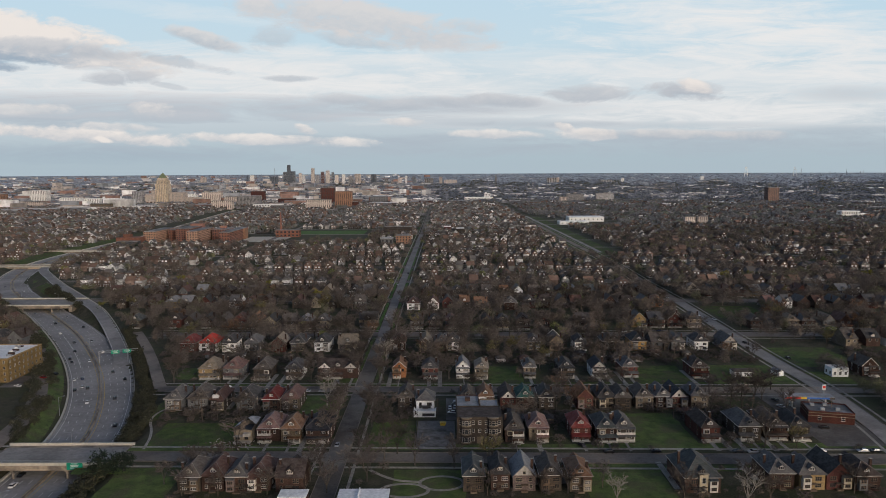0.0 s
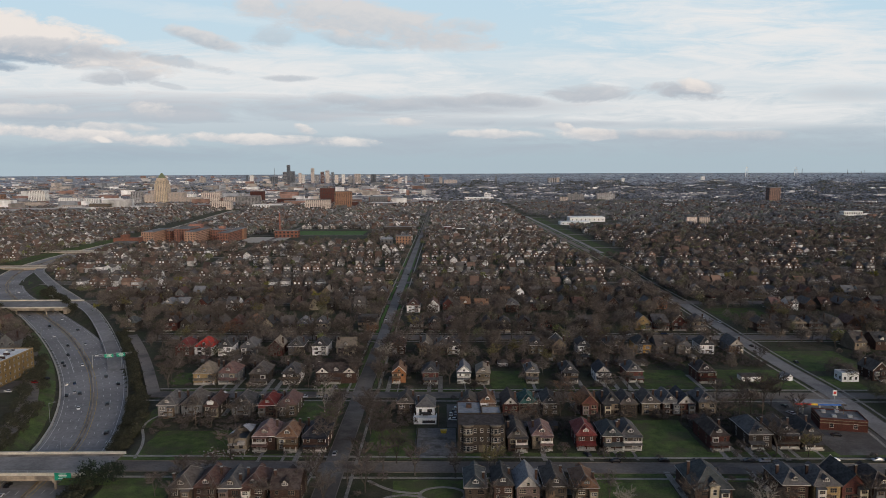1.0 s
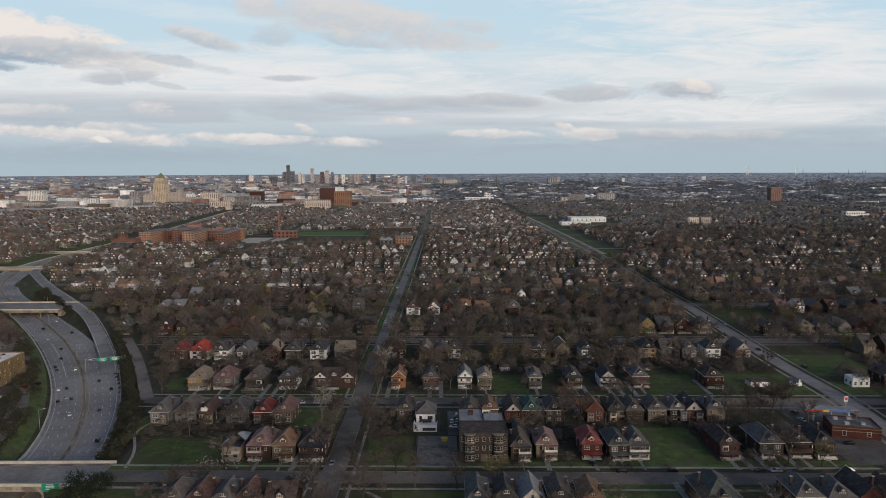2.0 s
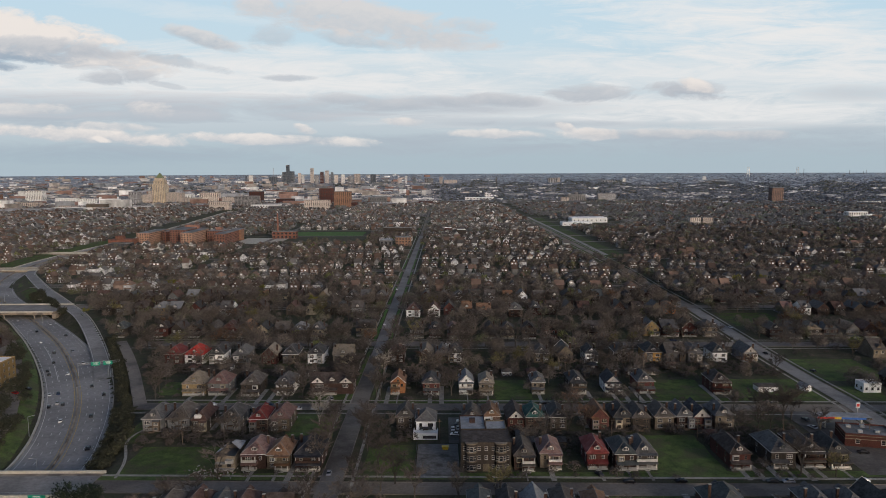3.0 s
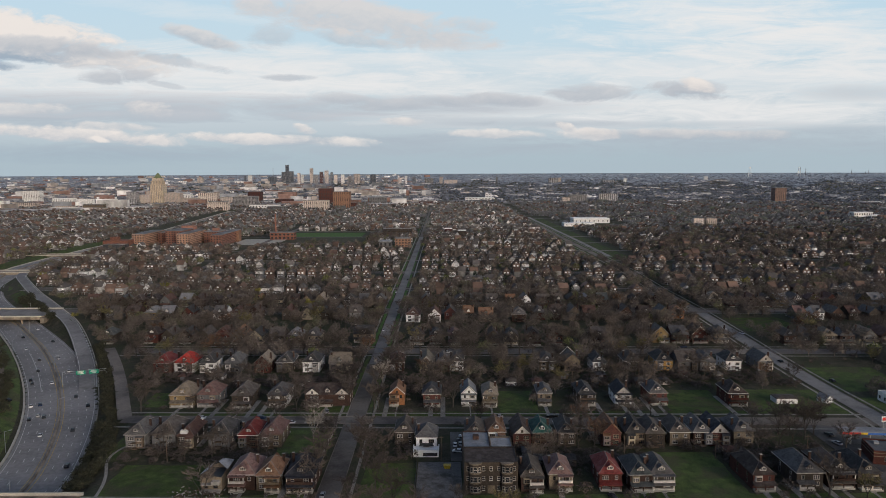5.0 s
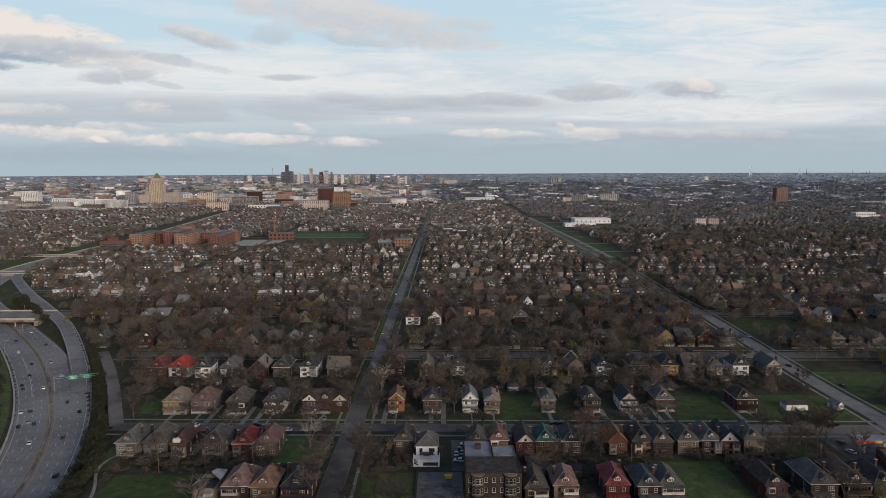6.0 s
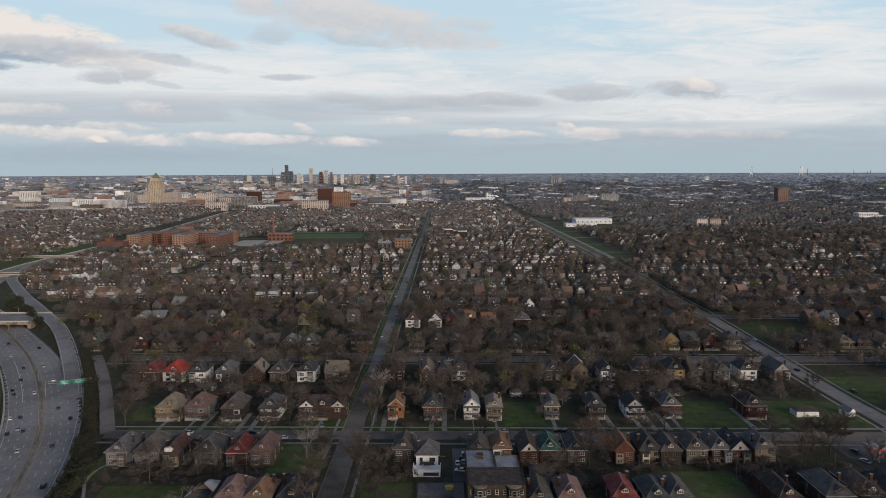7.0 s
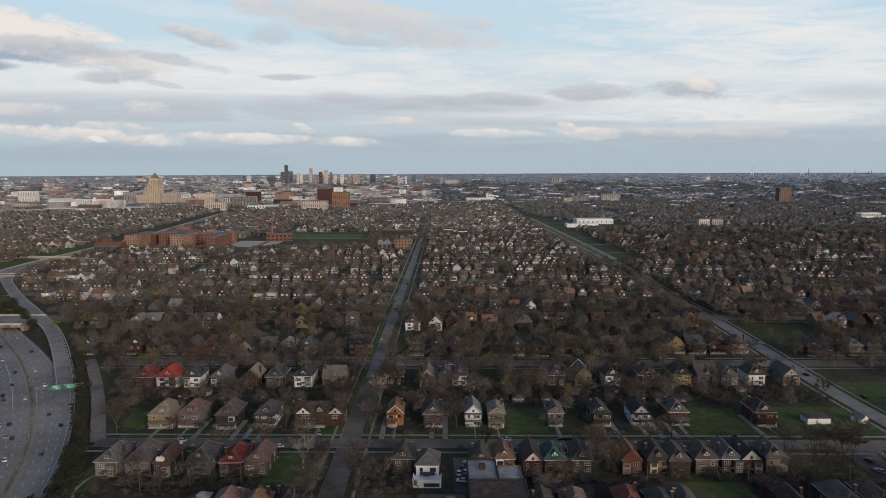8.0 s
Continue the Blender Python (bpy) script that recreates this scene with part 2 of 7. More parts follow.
class CloudShell:
    """A glowing shell of the far sky. Each cloud is a soft ellipse with a ragged edge; without a ground colour the shell is clear between its clouds."""

    def __init__(self, name, clear):
        self.m = bpy.data.materials.new(name)
        self.m.use_nodes = True
        nt = self.nt = self.m.node_tree
        nt.nodes.remove(nt.nodes["Principled BSDF"])
        sep = nt.nodes.new("ShaderNodeSeparateXYZ")
        nt.links.new(nt.nodes.new("ShaderNodeTexCoord").outputs["Object"], sep.inputs[0])
        self.u, self.v = calc(nt, "DIVIDE", sep.outputs[0], sep.outputs[1]), calc(nt, "DIVIDE", sep.outputs[2], sep.outputs[1])
        self.clear = clear
        if clear:
            self.broad, self.fine = self.ragged(17.0, 38.0, 4.0, 9, 0.6, 0.5), self.ragged(48.0, 90.0, 5.0, 6, 0.62, 0.3)
            self.col, self.thick = None, None
        else:
            self.broad, self.fine = self.ragged(8.0, 46.0, 1.7, 9, 0.68, 0.8), self.ragged(2.2, 20.0, 8.3, 9, 0.66, 1.3)
            up = nt.nodes.new("ShaderNodeValToRGB")
            cr = up.color_ramp
            stops = [(0.0, (0.40, 0.49, 0.55)), (0.08, (0.42, 0.52, 0.58)), (0.25, (0.53, 0.60, 0.65)), (0.45, (0.61, 0.69, 0.74)), (0.7, (0.555, 0.70, 0.79)), (1.0, (0.52, 0.69, 0.81))]
            cr.elements[0].position, cr.elements[0].color = stops[0][0], (*stops[0][1], 1)
            cr.elements[1].position, cr.elements[1].color = stops[-1][0], (*stops[-1][1], 1)
            for p, c in stops[1:-1]:
                cr.elements.new(p).color = (*c, 1)
            nt.links.new(calc(nt, "MULTIPLY", self.v, 4.0), up.inputs[0])
            self.col = up.outputs[0]

    def ragged(self, ku, kv, w, detail, rough, twist):
        nt = self.nt
        n = nt.nodes.new("ShaderNodeTexNoise")
        n.inputs["Scale"].default_value, n.inputs["Detail"].default_value = 1.0, detail
        n.inputs["Roughness"].default_value, n.inputs["Distortion"].default_value = rough, twist
        k = nt.nodes.new("ShaderNodeCombineXYZ")
        nt.links.new(calc(nt, "MULTIPLY", self.u, ku), k.inputs[0])
        nt.links.new(calc(nt, "MULTIPLY", self.v, kv), k.inputs[1])
        k.inputs[2].default_value = w
        nt.links.new(k.outputs[0], n.inputs["Vector"])
        return calc(nt, "SUBTRACT", n.outputs["Fac"], 0.5)

    def cloud(self, hu, hv, ru, rv, slope, k, top, foot):
        """Bearing, height, half width, half height, lean, thickness, colours above and below."""
        nt = self.nt
        away = calc(nt, "SUBTRACT", self.u, hu)
        du = calc(nt, "DIVIDE", away, ru)
        dv = calc(nt, "DIVIDE", calc(nt, "SUBTRACT", calc(nt, "SUBTRACT", self.v, hv), calc(nt, "MULTIPLY", away, slope)), rv)
        f = calc(nt, "SUBTRACT", calc(nt, "SUBTRACT", 1.45 if self.clear else 1.15, calc(nt, "MULTIPLY", du, du)), calc(nt, "MULTIPLY", dv, dv))
        a, b, g, soft, hard, tilt = (4.0, 1.0, 0.8, 0.04, 0.8, 0.45) if self.clear else (3.6, 2.6, 0.6, 0.02, 0.85, 0.4)
        f = calc(nt, "ADD", f, calc(nt, "ADD", calc(nt, "MULTIPLY", self.broad, a), calc(nt, "MULTIPLY", self.fine, b)))
        f = calc(nt, "MULTIPLY", ramp_between(nt, calc(nt, "MULTIPLY", f, g), (0, 0, 0), (1, 1, 1), soft, hard), k)
        side = calc(nt, "MULTIPLY_ADD", dv, tilt, 0.5)
        side = calc(nt, "ADD", side, calc(nt, "MULTIPLY", self.broad, 1.4))
        if self.clear:
            side = calc(nt, "ADD", side, calc(nt, "MULTIPLY", self.fine, 1.1))
        shade = ramp_between(nt, side, foot, top, 0.1, 0.9)
        if not self.clear:
            self.col = mixed(nt, "MIX", f, self.col, shade)
        elif self.col is None:
            self.col, self.thick = shade, f
        else:
            whole = calc(nt, "SUBTRACT", calc(nt, "ADD", self.thick, f), calc(nt, "MULTIPLY", self.thick, f))
            self.col = mixed(nt, "MIX", calc(nt, "DIVIDE", f, calc(nt, "MAXIMUM", whole, 0.0001)), self.col, shade)
            self.thick = whole

    def finish(self):
        nt = self.nt
        em = nt.nodes.new("ShaderNodeEmission")
        out = nt.nodes["Material Output"].inputs["Surface"]
        # haze towards the horizon
        haze = ramp_between(nt, self.v, (0.8, 0.8, 0.8), (0, 0, 0), -0.005, 0.04)
        nt.links.new(mixed(nt, "MIX", haze, self.col, (0.42, 0.51, 0.57, 1)), em.inputs[0])
        if self.clear:
            mx = nt.nodes.new("ShaderNodeMixShader")
            nt.links.new(self.thick, mx.inputs[0])
            nt.links.new(nt.nodes.new("ShaderNodeBsdfTransparent").outputs[0], mx.inputs[1])
            nt.links.new(em.outputs[0], mx.inputs[2])
            nt.links.new(mx.outputs[0], out)
        else:
            nt.links.new(em.outputs[0], out)
        MATS[self.m.name] = self.m


W, P, L, G, D = (0.84, 0.785, 0.745), (0.70, 0.67, 0.66), (0.57, 0.585, 0.615), (0.45, 0.49, 0.545), (0.33, 0.41, 0.50)
V, S, M = (0.81, 0.81, 0.81), (0.42, 0.48, 0.545), (0.56, 0.58, 0.62)
open_sky = CloudShell("open_sky", False)
# thin high veils
for row in ((-0.401, 0.128, 0.42, 0.036, -0.02, 0.9), (0.431, 0.198, 0.32, 0.056, -0.12, 0.95), (0.30, 0.08, 0.45, 0.03, 0.0, 0.9), (-0.178, 0.149, 0.26, 0.025, -0.06, 0.75),
            (-0.05, 0.118, 0.3, 0.018, 0.0, 0.8), (0.45, 0.13, 0.35, 0.035, -0.03, 0.75), (0.1, 0.15, 0.24, 0.025, -0.05, 0.5), (0.55, 0.16, 0.2, 0.04, -0.1, 0.7), (-0.3, 0.215, 0.2, 0.012, -0.1, 0.4)):
    open_sky.cloud(*row, V, V)
# grey decks
for row in ((-0.435, 0.09, 0.38, 0.02, -0.02, 0.95), (-0.02, 0.09, 0.27, 0.014, -0.02, 0.85), (-0.42, 0.076, 0.36, 0.008, -0.01, 0.7)):
    open_sky.cloud(*row, M, S)
for row in ((-0.068, 0.033, 0.32, 0.019, 0.0, 0.85), (0.399, 0.034, 0.36, 0.02, 0.0, 0.9), (0.2, 0.062, 0.3, 0.006, 0.0, 0.5), (0.571, 0.105, 0.09, 0.013, 0.0, 0.45), (0.077, 0.0675, 0.17, 0.007, -0.02, 0.55),
            (-0.58, 0.068, 0.18, 0.007, -0.03, 0.65), (0.559, 0.0525, 0.12, 0.009, 0.0, 0.55)):
    open_sky.cloud(*row, S, S)
open_sky.cloud(-0.486, 0.025, 0.30, 0.017, -0.02, 0.95, S, D)
open_sky.finish()
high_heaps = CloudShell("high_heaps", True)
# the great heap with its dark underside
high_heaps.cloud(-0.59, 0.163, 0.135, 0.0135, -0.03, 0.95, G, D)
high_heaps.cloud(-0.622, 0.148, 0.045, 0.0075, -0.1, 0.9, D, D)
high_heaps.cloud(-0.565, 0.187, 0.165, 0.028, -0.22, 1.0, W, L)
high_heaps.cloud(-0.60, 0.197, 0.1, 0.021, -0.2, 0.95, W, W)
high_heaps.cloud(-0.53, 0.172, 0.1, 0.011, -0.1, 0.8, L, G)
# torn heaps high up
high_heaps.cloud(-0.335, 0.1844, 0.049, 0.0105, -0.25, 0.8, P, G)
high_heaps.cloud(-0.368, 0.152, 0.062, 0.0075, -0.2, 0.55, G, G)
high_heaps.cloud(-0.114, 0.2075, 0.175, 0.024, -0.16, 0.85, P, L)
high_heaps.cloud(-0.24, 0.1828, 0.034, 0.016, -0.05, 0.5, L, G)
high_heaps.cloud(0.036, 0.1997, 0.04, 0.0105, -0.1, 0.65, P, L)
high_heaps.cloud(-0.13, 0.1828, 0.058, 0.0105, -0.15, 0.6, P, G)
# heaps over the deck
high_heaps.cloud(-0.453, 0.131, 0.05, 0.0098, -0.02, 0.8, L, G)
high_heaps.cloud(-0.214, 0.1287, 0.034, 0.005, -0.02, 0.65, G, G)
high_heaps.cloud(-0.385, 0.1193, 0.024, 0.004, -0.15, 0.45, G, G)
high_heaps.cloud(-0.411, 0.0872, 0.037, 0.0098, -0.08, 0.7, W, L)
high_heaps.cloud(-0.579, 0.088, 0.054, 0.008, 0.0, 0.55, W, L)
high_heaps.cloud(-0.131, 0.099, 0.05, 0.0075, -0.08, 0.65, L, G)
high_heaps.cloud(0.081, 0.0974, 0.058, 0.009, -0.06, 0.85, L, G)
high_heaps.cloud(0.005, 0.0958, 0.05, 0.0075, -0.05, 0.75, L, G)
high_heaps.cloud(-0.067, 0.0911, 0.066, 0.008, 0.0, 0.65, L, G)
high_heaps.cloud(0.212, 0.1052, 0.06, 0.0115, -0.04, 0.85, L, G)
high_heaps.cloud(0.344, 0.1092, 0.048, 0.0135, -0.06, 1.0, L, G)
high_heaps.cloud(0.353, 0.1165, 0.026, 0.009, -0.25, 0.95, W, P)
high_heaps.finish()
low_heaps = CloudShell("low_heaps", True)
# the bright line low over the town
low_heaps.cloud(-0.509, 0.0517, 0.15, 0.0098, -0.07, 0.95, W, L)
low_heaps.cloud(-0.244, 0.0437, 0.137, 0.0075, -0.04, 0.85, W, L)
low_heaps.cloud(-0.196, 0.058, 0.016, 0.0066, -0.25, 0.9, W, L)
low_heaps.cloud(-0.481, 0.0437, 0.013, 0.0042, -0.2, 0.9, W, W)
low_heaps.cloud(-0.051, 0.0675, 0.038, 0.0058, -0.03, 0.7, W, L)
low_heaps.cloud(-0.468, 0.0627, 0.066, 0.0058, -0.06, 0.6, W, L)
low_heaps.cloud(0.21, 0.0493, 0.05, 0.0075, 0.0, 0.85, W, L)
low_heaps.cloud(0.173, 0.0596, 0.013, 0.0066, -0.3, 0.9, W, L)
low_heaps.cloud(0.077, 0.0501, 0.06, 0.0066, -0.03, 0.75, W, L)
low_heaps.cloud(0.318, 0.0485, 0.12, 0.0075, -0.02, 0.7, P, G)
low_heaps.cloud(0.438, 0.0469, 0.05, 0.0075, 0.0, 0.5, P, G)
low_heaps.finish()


# ---- mesh helpers ----
class Shape:
    """Collects corners and faces with a material slot each."""

    def __init__(self):
        self.v, self.f, self.m = [], [], []

    def add(self, verts, faces, slot=0):
        n = len(self.v)
        self.v += [tuple(p) for p in verts]
        self.f += [tuple(i + n for i in f) for f in faces]
        self.m += [slot] * len(faces)
        return self

    def box(self, x0, y0, z0, x1, y1, z1, slot=0):
        return self.add([(x0, y0, z0), (x1, y0, z0), (x1, y1, z0), (x0, y1, z0), (x0, y0, z1), (x1, y0, z1), (x1, y1, z1), (x0, y1, z1)],
                        [(3, 2, 1, 0), (4, 5, 6, 7), (0, 1, 5, 4), (1, 2, 6, 5), (2, 3, 7, 6), (3, 0, 4, 7)], slot)

    def tube(self, p, q, r0, r1, sides=5, slot=0, cap=False):
        p, q = Vector(p), Vector(q)
        d = (q - p).normalized()
        s = d.orthogonal().normalized()
        t = d.cross(s)
        ring = [s * math.cos(i * math.tau / sides) + t * math.sin(i * math.tau / sides) for i in range(sides)]
        faces = [(i, (i + 1) % sides, sides + (i + 1) % sides, sides + i) for i in range(sides)]
        if cap:
            faces.append(tuple(range(sides, 2 * sides)))
        return self.add([p + o * r0 for o in ring] + [q + o * r1 for o in ring], faces, slot)

    def mesh(self, name, mats):
        me = bpy.data.meshes.new(name)
        me.from_pydata(self.v, [], self.f)
        for k in mats if isinstance(mats, (list, tuple)) else [mats]:
            me.materials.append(MATS[k])
        me.polygons.foreach_set("material_index", self.m)
        me.update()
        return me


def part(name, shape, mats, parent=None, label="", at=None):
    """One mesh object under its thing. shape: a Shape, or a mesh to share."""
    me = shape.mesh(name, mats) if isinstance(shape, Shape) else shape
    ob = new(name, me)
    if parent:
        ob.parent = parent
    if at is not None:
        ob.matrix_basis = at
    if label:
        ob["label"] = label
    return ob


def thing(name, label, category, m=None, group="", kind=""):
    ob = new(name)
    ob.empty_display_size = 0.5
    if m is not None:
        ob.matrix_basis = m
    return tagged(ob, label, category, group, kind)


def many(name, template, mats, places, label, category):
    """One 'stuff' mesh: the templates (lists of corners, triangles, slots) set at rows of x, y, z, turn, width, depth, height, which."""
    V, T, S, n = [], [], [], 0
    places = np.asarray(places, float)
    for w, (tv, tt, ts) in enumerate(template):
        rows = places[places[:, 7].astype(int) == w]
        if not len(rows):
            continue
        tv, tt = np.asarray(tv, float), np.asarray(tt, int)
        c, s = np.cos(rows[:, 3])[:, None], np.sin(rows[:, 3])[:, None]
        x, y, z = tv[None, :, 0] * rows[:, 4:5], tv[None, :, 1] * rows[:, 5:6], tv[None, :, 2] * rows[:, 6:7]
        pts = np.stack([x * c - y * s + rows[:, 0:1], x * s + y * c + rows[:, 1:2], z + rows[:, 2:3]], 2)
        V.append(pts.reshape(-1, 3))
        T.append((tt[None] + (np.arange(len(rows)) * len(tv))[:, None, None] + n).reshape(-1, 3))
        S.append(np.tile(np.asarray(ts, int), len(rows)))
        n += len(rows) * len(tv)
    V, T, S = np.concatenate(V), np.concatenate(T), np.concatenate(S)
    me = bpy.data.meshes.new(name)
    me.vertices.add(len(V))
    me.vertices.foreach_set("co", V.astype(np.float32).ravel())
    me.loops.add(T.size)
    me.loops.foreach_set("vertex_index", T.astype(np.int32).ravel())
    me.polygons.add(len(T))
    me.polygons.foreach_set("loop_start", np.arange(0, T.size, 3, dtype=np.int32))
    me.polygons.foreach_set("loop_total", np.full(len(T), 3, dtype=np.int32))
    for k in mats:
        me.materials.append(MATS[k])
    me.polygons.foreach_set("material_index", S.astype(np.int32))
    me.update(calc_edges=True)
    me.validate()
    me.shade_flat()
    return tagged(new(name, me), label, category, kind="stuff")


# ---- plan ----
STREETS = [186, 280, 371, 500, 632, 745, 855, 965, 1075, 1185, 1295, 1410, 1525, 1640, 1760, 1880, 2000, 2120, 2240, 2360, 2480]
HALF = {280: 5.0, 371: 4.6, 500: 6.5, 632: 6.5}
FREEWAY = [(-158, 150), (-160, 215), (-163, 262), (-167.6, 312), (-178.3, 345), (-193.7, 382), (-213.1, 420), (-241, 466.6), (-280.8, 524.6), (-321.6, 575.4), (-378, 640), (-447, 712),
           (-497, 790), (-526, 870), (-540, 960), (-545, 1045), (-548, 1180), (-560, 1350), (-585, 1600), (-615, 1900), (-640, 2150)]
RAMP = [(-209, 441), (-225.7, 474), (-254.5, 523), (-278.2, 561), (-302.9, 598), (-331.4, 633), (-366.8, 678), (-409.3, 730), (-466.7, 808), (-493, 845), (-518.9, 909), (-532, 976), (-537, 1060)]


def smooth_line(pts, times=3):
    p = np.asarray(pts, float)
    for _ in range(times):
        q = np.empty((2 * len(p) - 2, 2))
        q[0::2], q[1::2] = p[:-1] * 0.75 + p[1:] * 0.25, p[:-1] * 0.25 + p[1:] * 0.75
        p = np.vstack([p[:1], q, p[-1:]])
    return p


FWY, RMP = smooth_line(FREEWAY), smooth_line(RAMP)


def away_from(line, x, y):
    """How far the points lie from a line."""
    if np.ndim(x) == 0:
        a, b = line[:-1], line[1:] - line[:-1]
        k = np.clip(((x - a[:, 0]) * b[:, 0] + (y - a[:, 1]) * b[:, 1]) / (b[:, 0] ** 2 + b[:, 1] ** 2 + 1e-9), 0, 1)
        return float(np.min(np.hypot(x - a[:, 0] - k * b[:, 0], y - a[:, 1] - k * b[:, 1])))
    x, y = np.asarray(x, float), np.asarray(y, float)
    best = np.full(x.shape, 1e9)
    for (ax, ay), (bx, by) in zip(line[:-1], line[1:]):
        dx, dy = bx - ax, by - ay
        k = np.clip(((x - ax) * dx + (y - ay) * dy) / (dx * dx + dy * dy + 1e-9), 0, 1)
        best = np.minimum(best, np.hypot(x - ax - k * dx, y - ay - k * dy))
    return best


def sunk(y):
    """Depth of the freeway below the town."""
    return np.interp(y, [100, 650, 760, 900], [6, 6, 5, 2.0])


def ground_z(x, y):
    x, y = np.asarray(x, float), np.asarray(y, float)
    r = np.hypot(x, y)
    z = 90 * np.clip((r - 2600) / 2300, 0, 1) ** 1.3
    d = away_from(FWY, x, y)
    z = z - sunk(y) * np.clip((31 - d) / 12, 0, 1)
    near = (np.abs(x + 370) < 200) & (y > 410) & (y < 1060)
    k = np.where(near, np.clip((12 - away_from(RMP, x, y)) / 6, 0, 1) * np.clip((d - 20) / 3, 0, 1), 0)
    return z * (1 - k) + k * np.interp(y, [430, 610, 900, 1000], [-6, 0, 0, -2])

# ---- ground, roads, bridges ----
def ground_sheet():
    xs = np.unique(np.round(np.concatenate([np.arange(-4900, -1500, 170), np.arange(-1500, -688, 58), np.arange(-688, -100, 4.0), np.arange(-100, 1500, 50), np.arange(1500, 4950, 170)]), 1))
    ys = np.unique(np.round(np.concatenate([np.arange(-1600, 160, 110), np.arange(160, 1200, 4.0), np.arange(1200, 2400, 25), np.arange(2400, 4950, 90)]), 1))
    X, Y = np.meshgrid(xs, ys)
    Z = ground_z(X, Y)
    nx, ny = len(xs), len(ys)
    i = (np.arange(ny - 1)[:, None] * nx + np.arange(nx - 1)[None]).ravel()
    me = bpy.data.meshes.new("ground")
    me.from_pydata(np.stack([X, Y, Z], 2).reshape(-1, 3).tolist(), [], np.stack([i, i + 1, i + 1 + nx, i + nx], 1).tolist())
    me.materials.append(MATS["ground_earth"])
    for p in me.polygons:
        p.use_smooth = True
    tagged(new("ground", me), "dull early-spring ground with brown earth and grass", "ground", kind="structure")


ground_sheet()


def ribbon(line, left, right, z, thick=0.0):
    """A band along a line between two offsets (to the right: plus). z: a number or a function of x, y."""
    p = np.asarray(line, float)
    t = np.gradient(p, axis=0)
    t /= np.hypot(t[:, 0], t[:, 1])[:, None]
    nrm = np.stack([t[:, 1], -t[:, 0]], 1)
    lo, hi = (np.array([k(q[1]) if callable(k) else k for q in p], float)[:, None] for k in (left, right))
    a, b = p + nrm * lo, p + nrm * hi
    za = np.array([z(*q) if callable(z) else z for q in p], float)
    s = Shape()
    n = len(p)
    top = [(*a[i], za[i]) for i in range(n)] + [(*b[i], za[i]) for i in range(n)]
    s.add(top, [(i, n + i, n + i + 1, i + 1) for i in range(n - 1)])
    if thick:
        low = [(v[0], v[1], v[2] - thick) for v in top]
        k = 2 * n
        s.add(top + low, [(k + i, i, i + 1, k + i + 1) for i in range(n - 1)] + [(n + i, k + n + i, k + n + i + 1, n + i + 1) for i in range(n - 1)]
              + [(0, k, k + n, n), (n - 1, 2 * n - 1, k + 2 * n - 1, k + n - 1)])
    return s


def structure(name, shape, mats, label, category):
    return tagged(new(name, shape.mesh(name, mats)), label, category, kind="structure")


def on_fwy(lift):
    return lambda x, y: -float(sunk(y)) + lift


def ramp_z(lift):
    return lambda x, y: float(np.interp(y, [430, 610, 900, 1000], [-6, 0, 0, -2])) + lift


def west(d=0.0):
    return lambda y: -float(np.interp(y, [250, 314, 350, 382, 426, 479, 525, 576, 616, 700, 1150, 1300], [16.5, 17, 16, 16.3, 17, 18, 18.5, 17.5, 15.5, 16, 16, 8])) + d


def east(d=0.0):
    return lambda y: float(np.interp(y, [250, 312, 345, 391, 438, 465, 500, 533, 575, 610, 700, 1150, 1300], [15, 14.8, 15.3, 17, 19.5, 20, 17, 15.8, 14.7, 14.5, 16, 16, 8])) + d


structure("freeway", ribbon(FWY, west(), east(), on_fwy(0.12)), "freeway_paving", "worn grey concrete freeway with dashed lane lines, below street level", "freeway")
structure("freeway_ramp", ribbon(RMP, -5.0, 5.4, ramp_z(0.16)), "freeway_paving", "grey concrete ramp rising from the freeway", "ramp")
for a0, a1, h, k in ((west(-1.0), west(-0.1), 0.9, "pale_concrete"), (east(0.1), east(0.7), 0.8, "concrete"), (-0.5, 0.3, 0.95, "bridge_concrete")):
    structure("freeway_barrier", ribbon(FWY if k != "concrete" else FWY[FWY[:, 1] < 445], a0, a1, on_fwy(h + 0.1), h), k, "long weathered concrete barrier beside the freeway lanes", "barrier")
structure("ramp_barrier", ribbon(RMP, 5.4, 5.9, ramp_z(0.8), 0.7), "pale_concrete", "low concrete barrier beside the ramp", "barrier")


def bank(line, d0, d1, lift):
    """A grass slope from the freeway's foot up to the town."""
    p = np.asarray(line, float)
    t = np.gradient(p, axis=0)
    t /= np.hypot(t[:, 0], t[:, 1])[:, None]
    nrm = np.stack([t[:, 1], -t[:, 0]], 1)
    s = Shape()
    n = len(p)
    cols = 4
    for c in range(cols + 1):
        d = d0 + (d1 - d0) * c / cols
        q = p + nrm * d
        for i in range(n):
            s.v.append((*q[i], -float(sunk(q[i][1])) * min(1.0, max(0.0, (31 - abs(d)) / 12)) + lift))
    for c in range(cols):
        for i in range(n - 1):
            s.f.append((c * n + i, c * n + i + 1, (c + 1) * n + i + 1, (c + 1) * n + i))
            s.m.append(0)
    return s


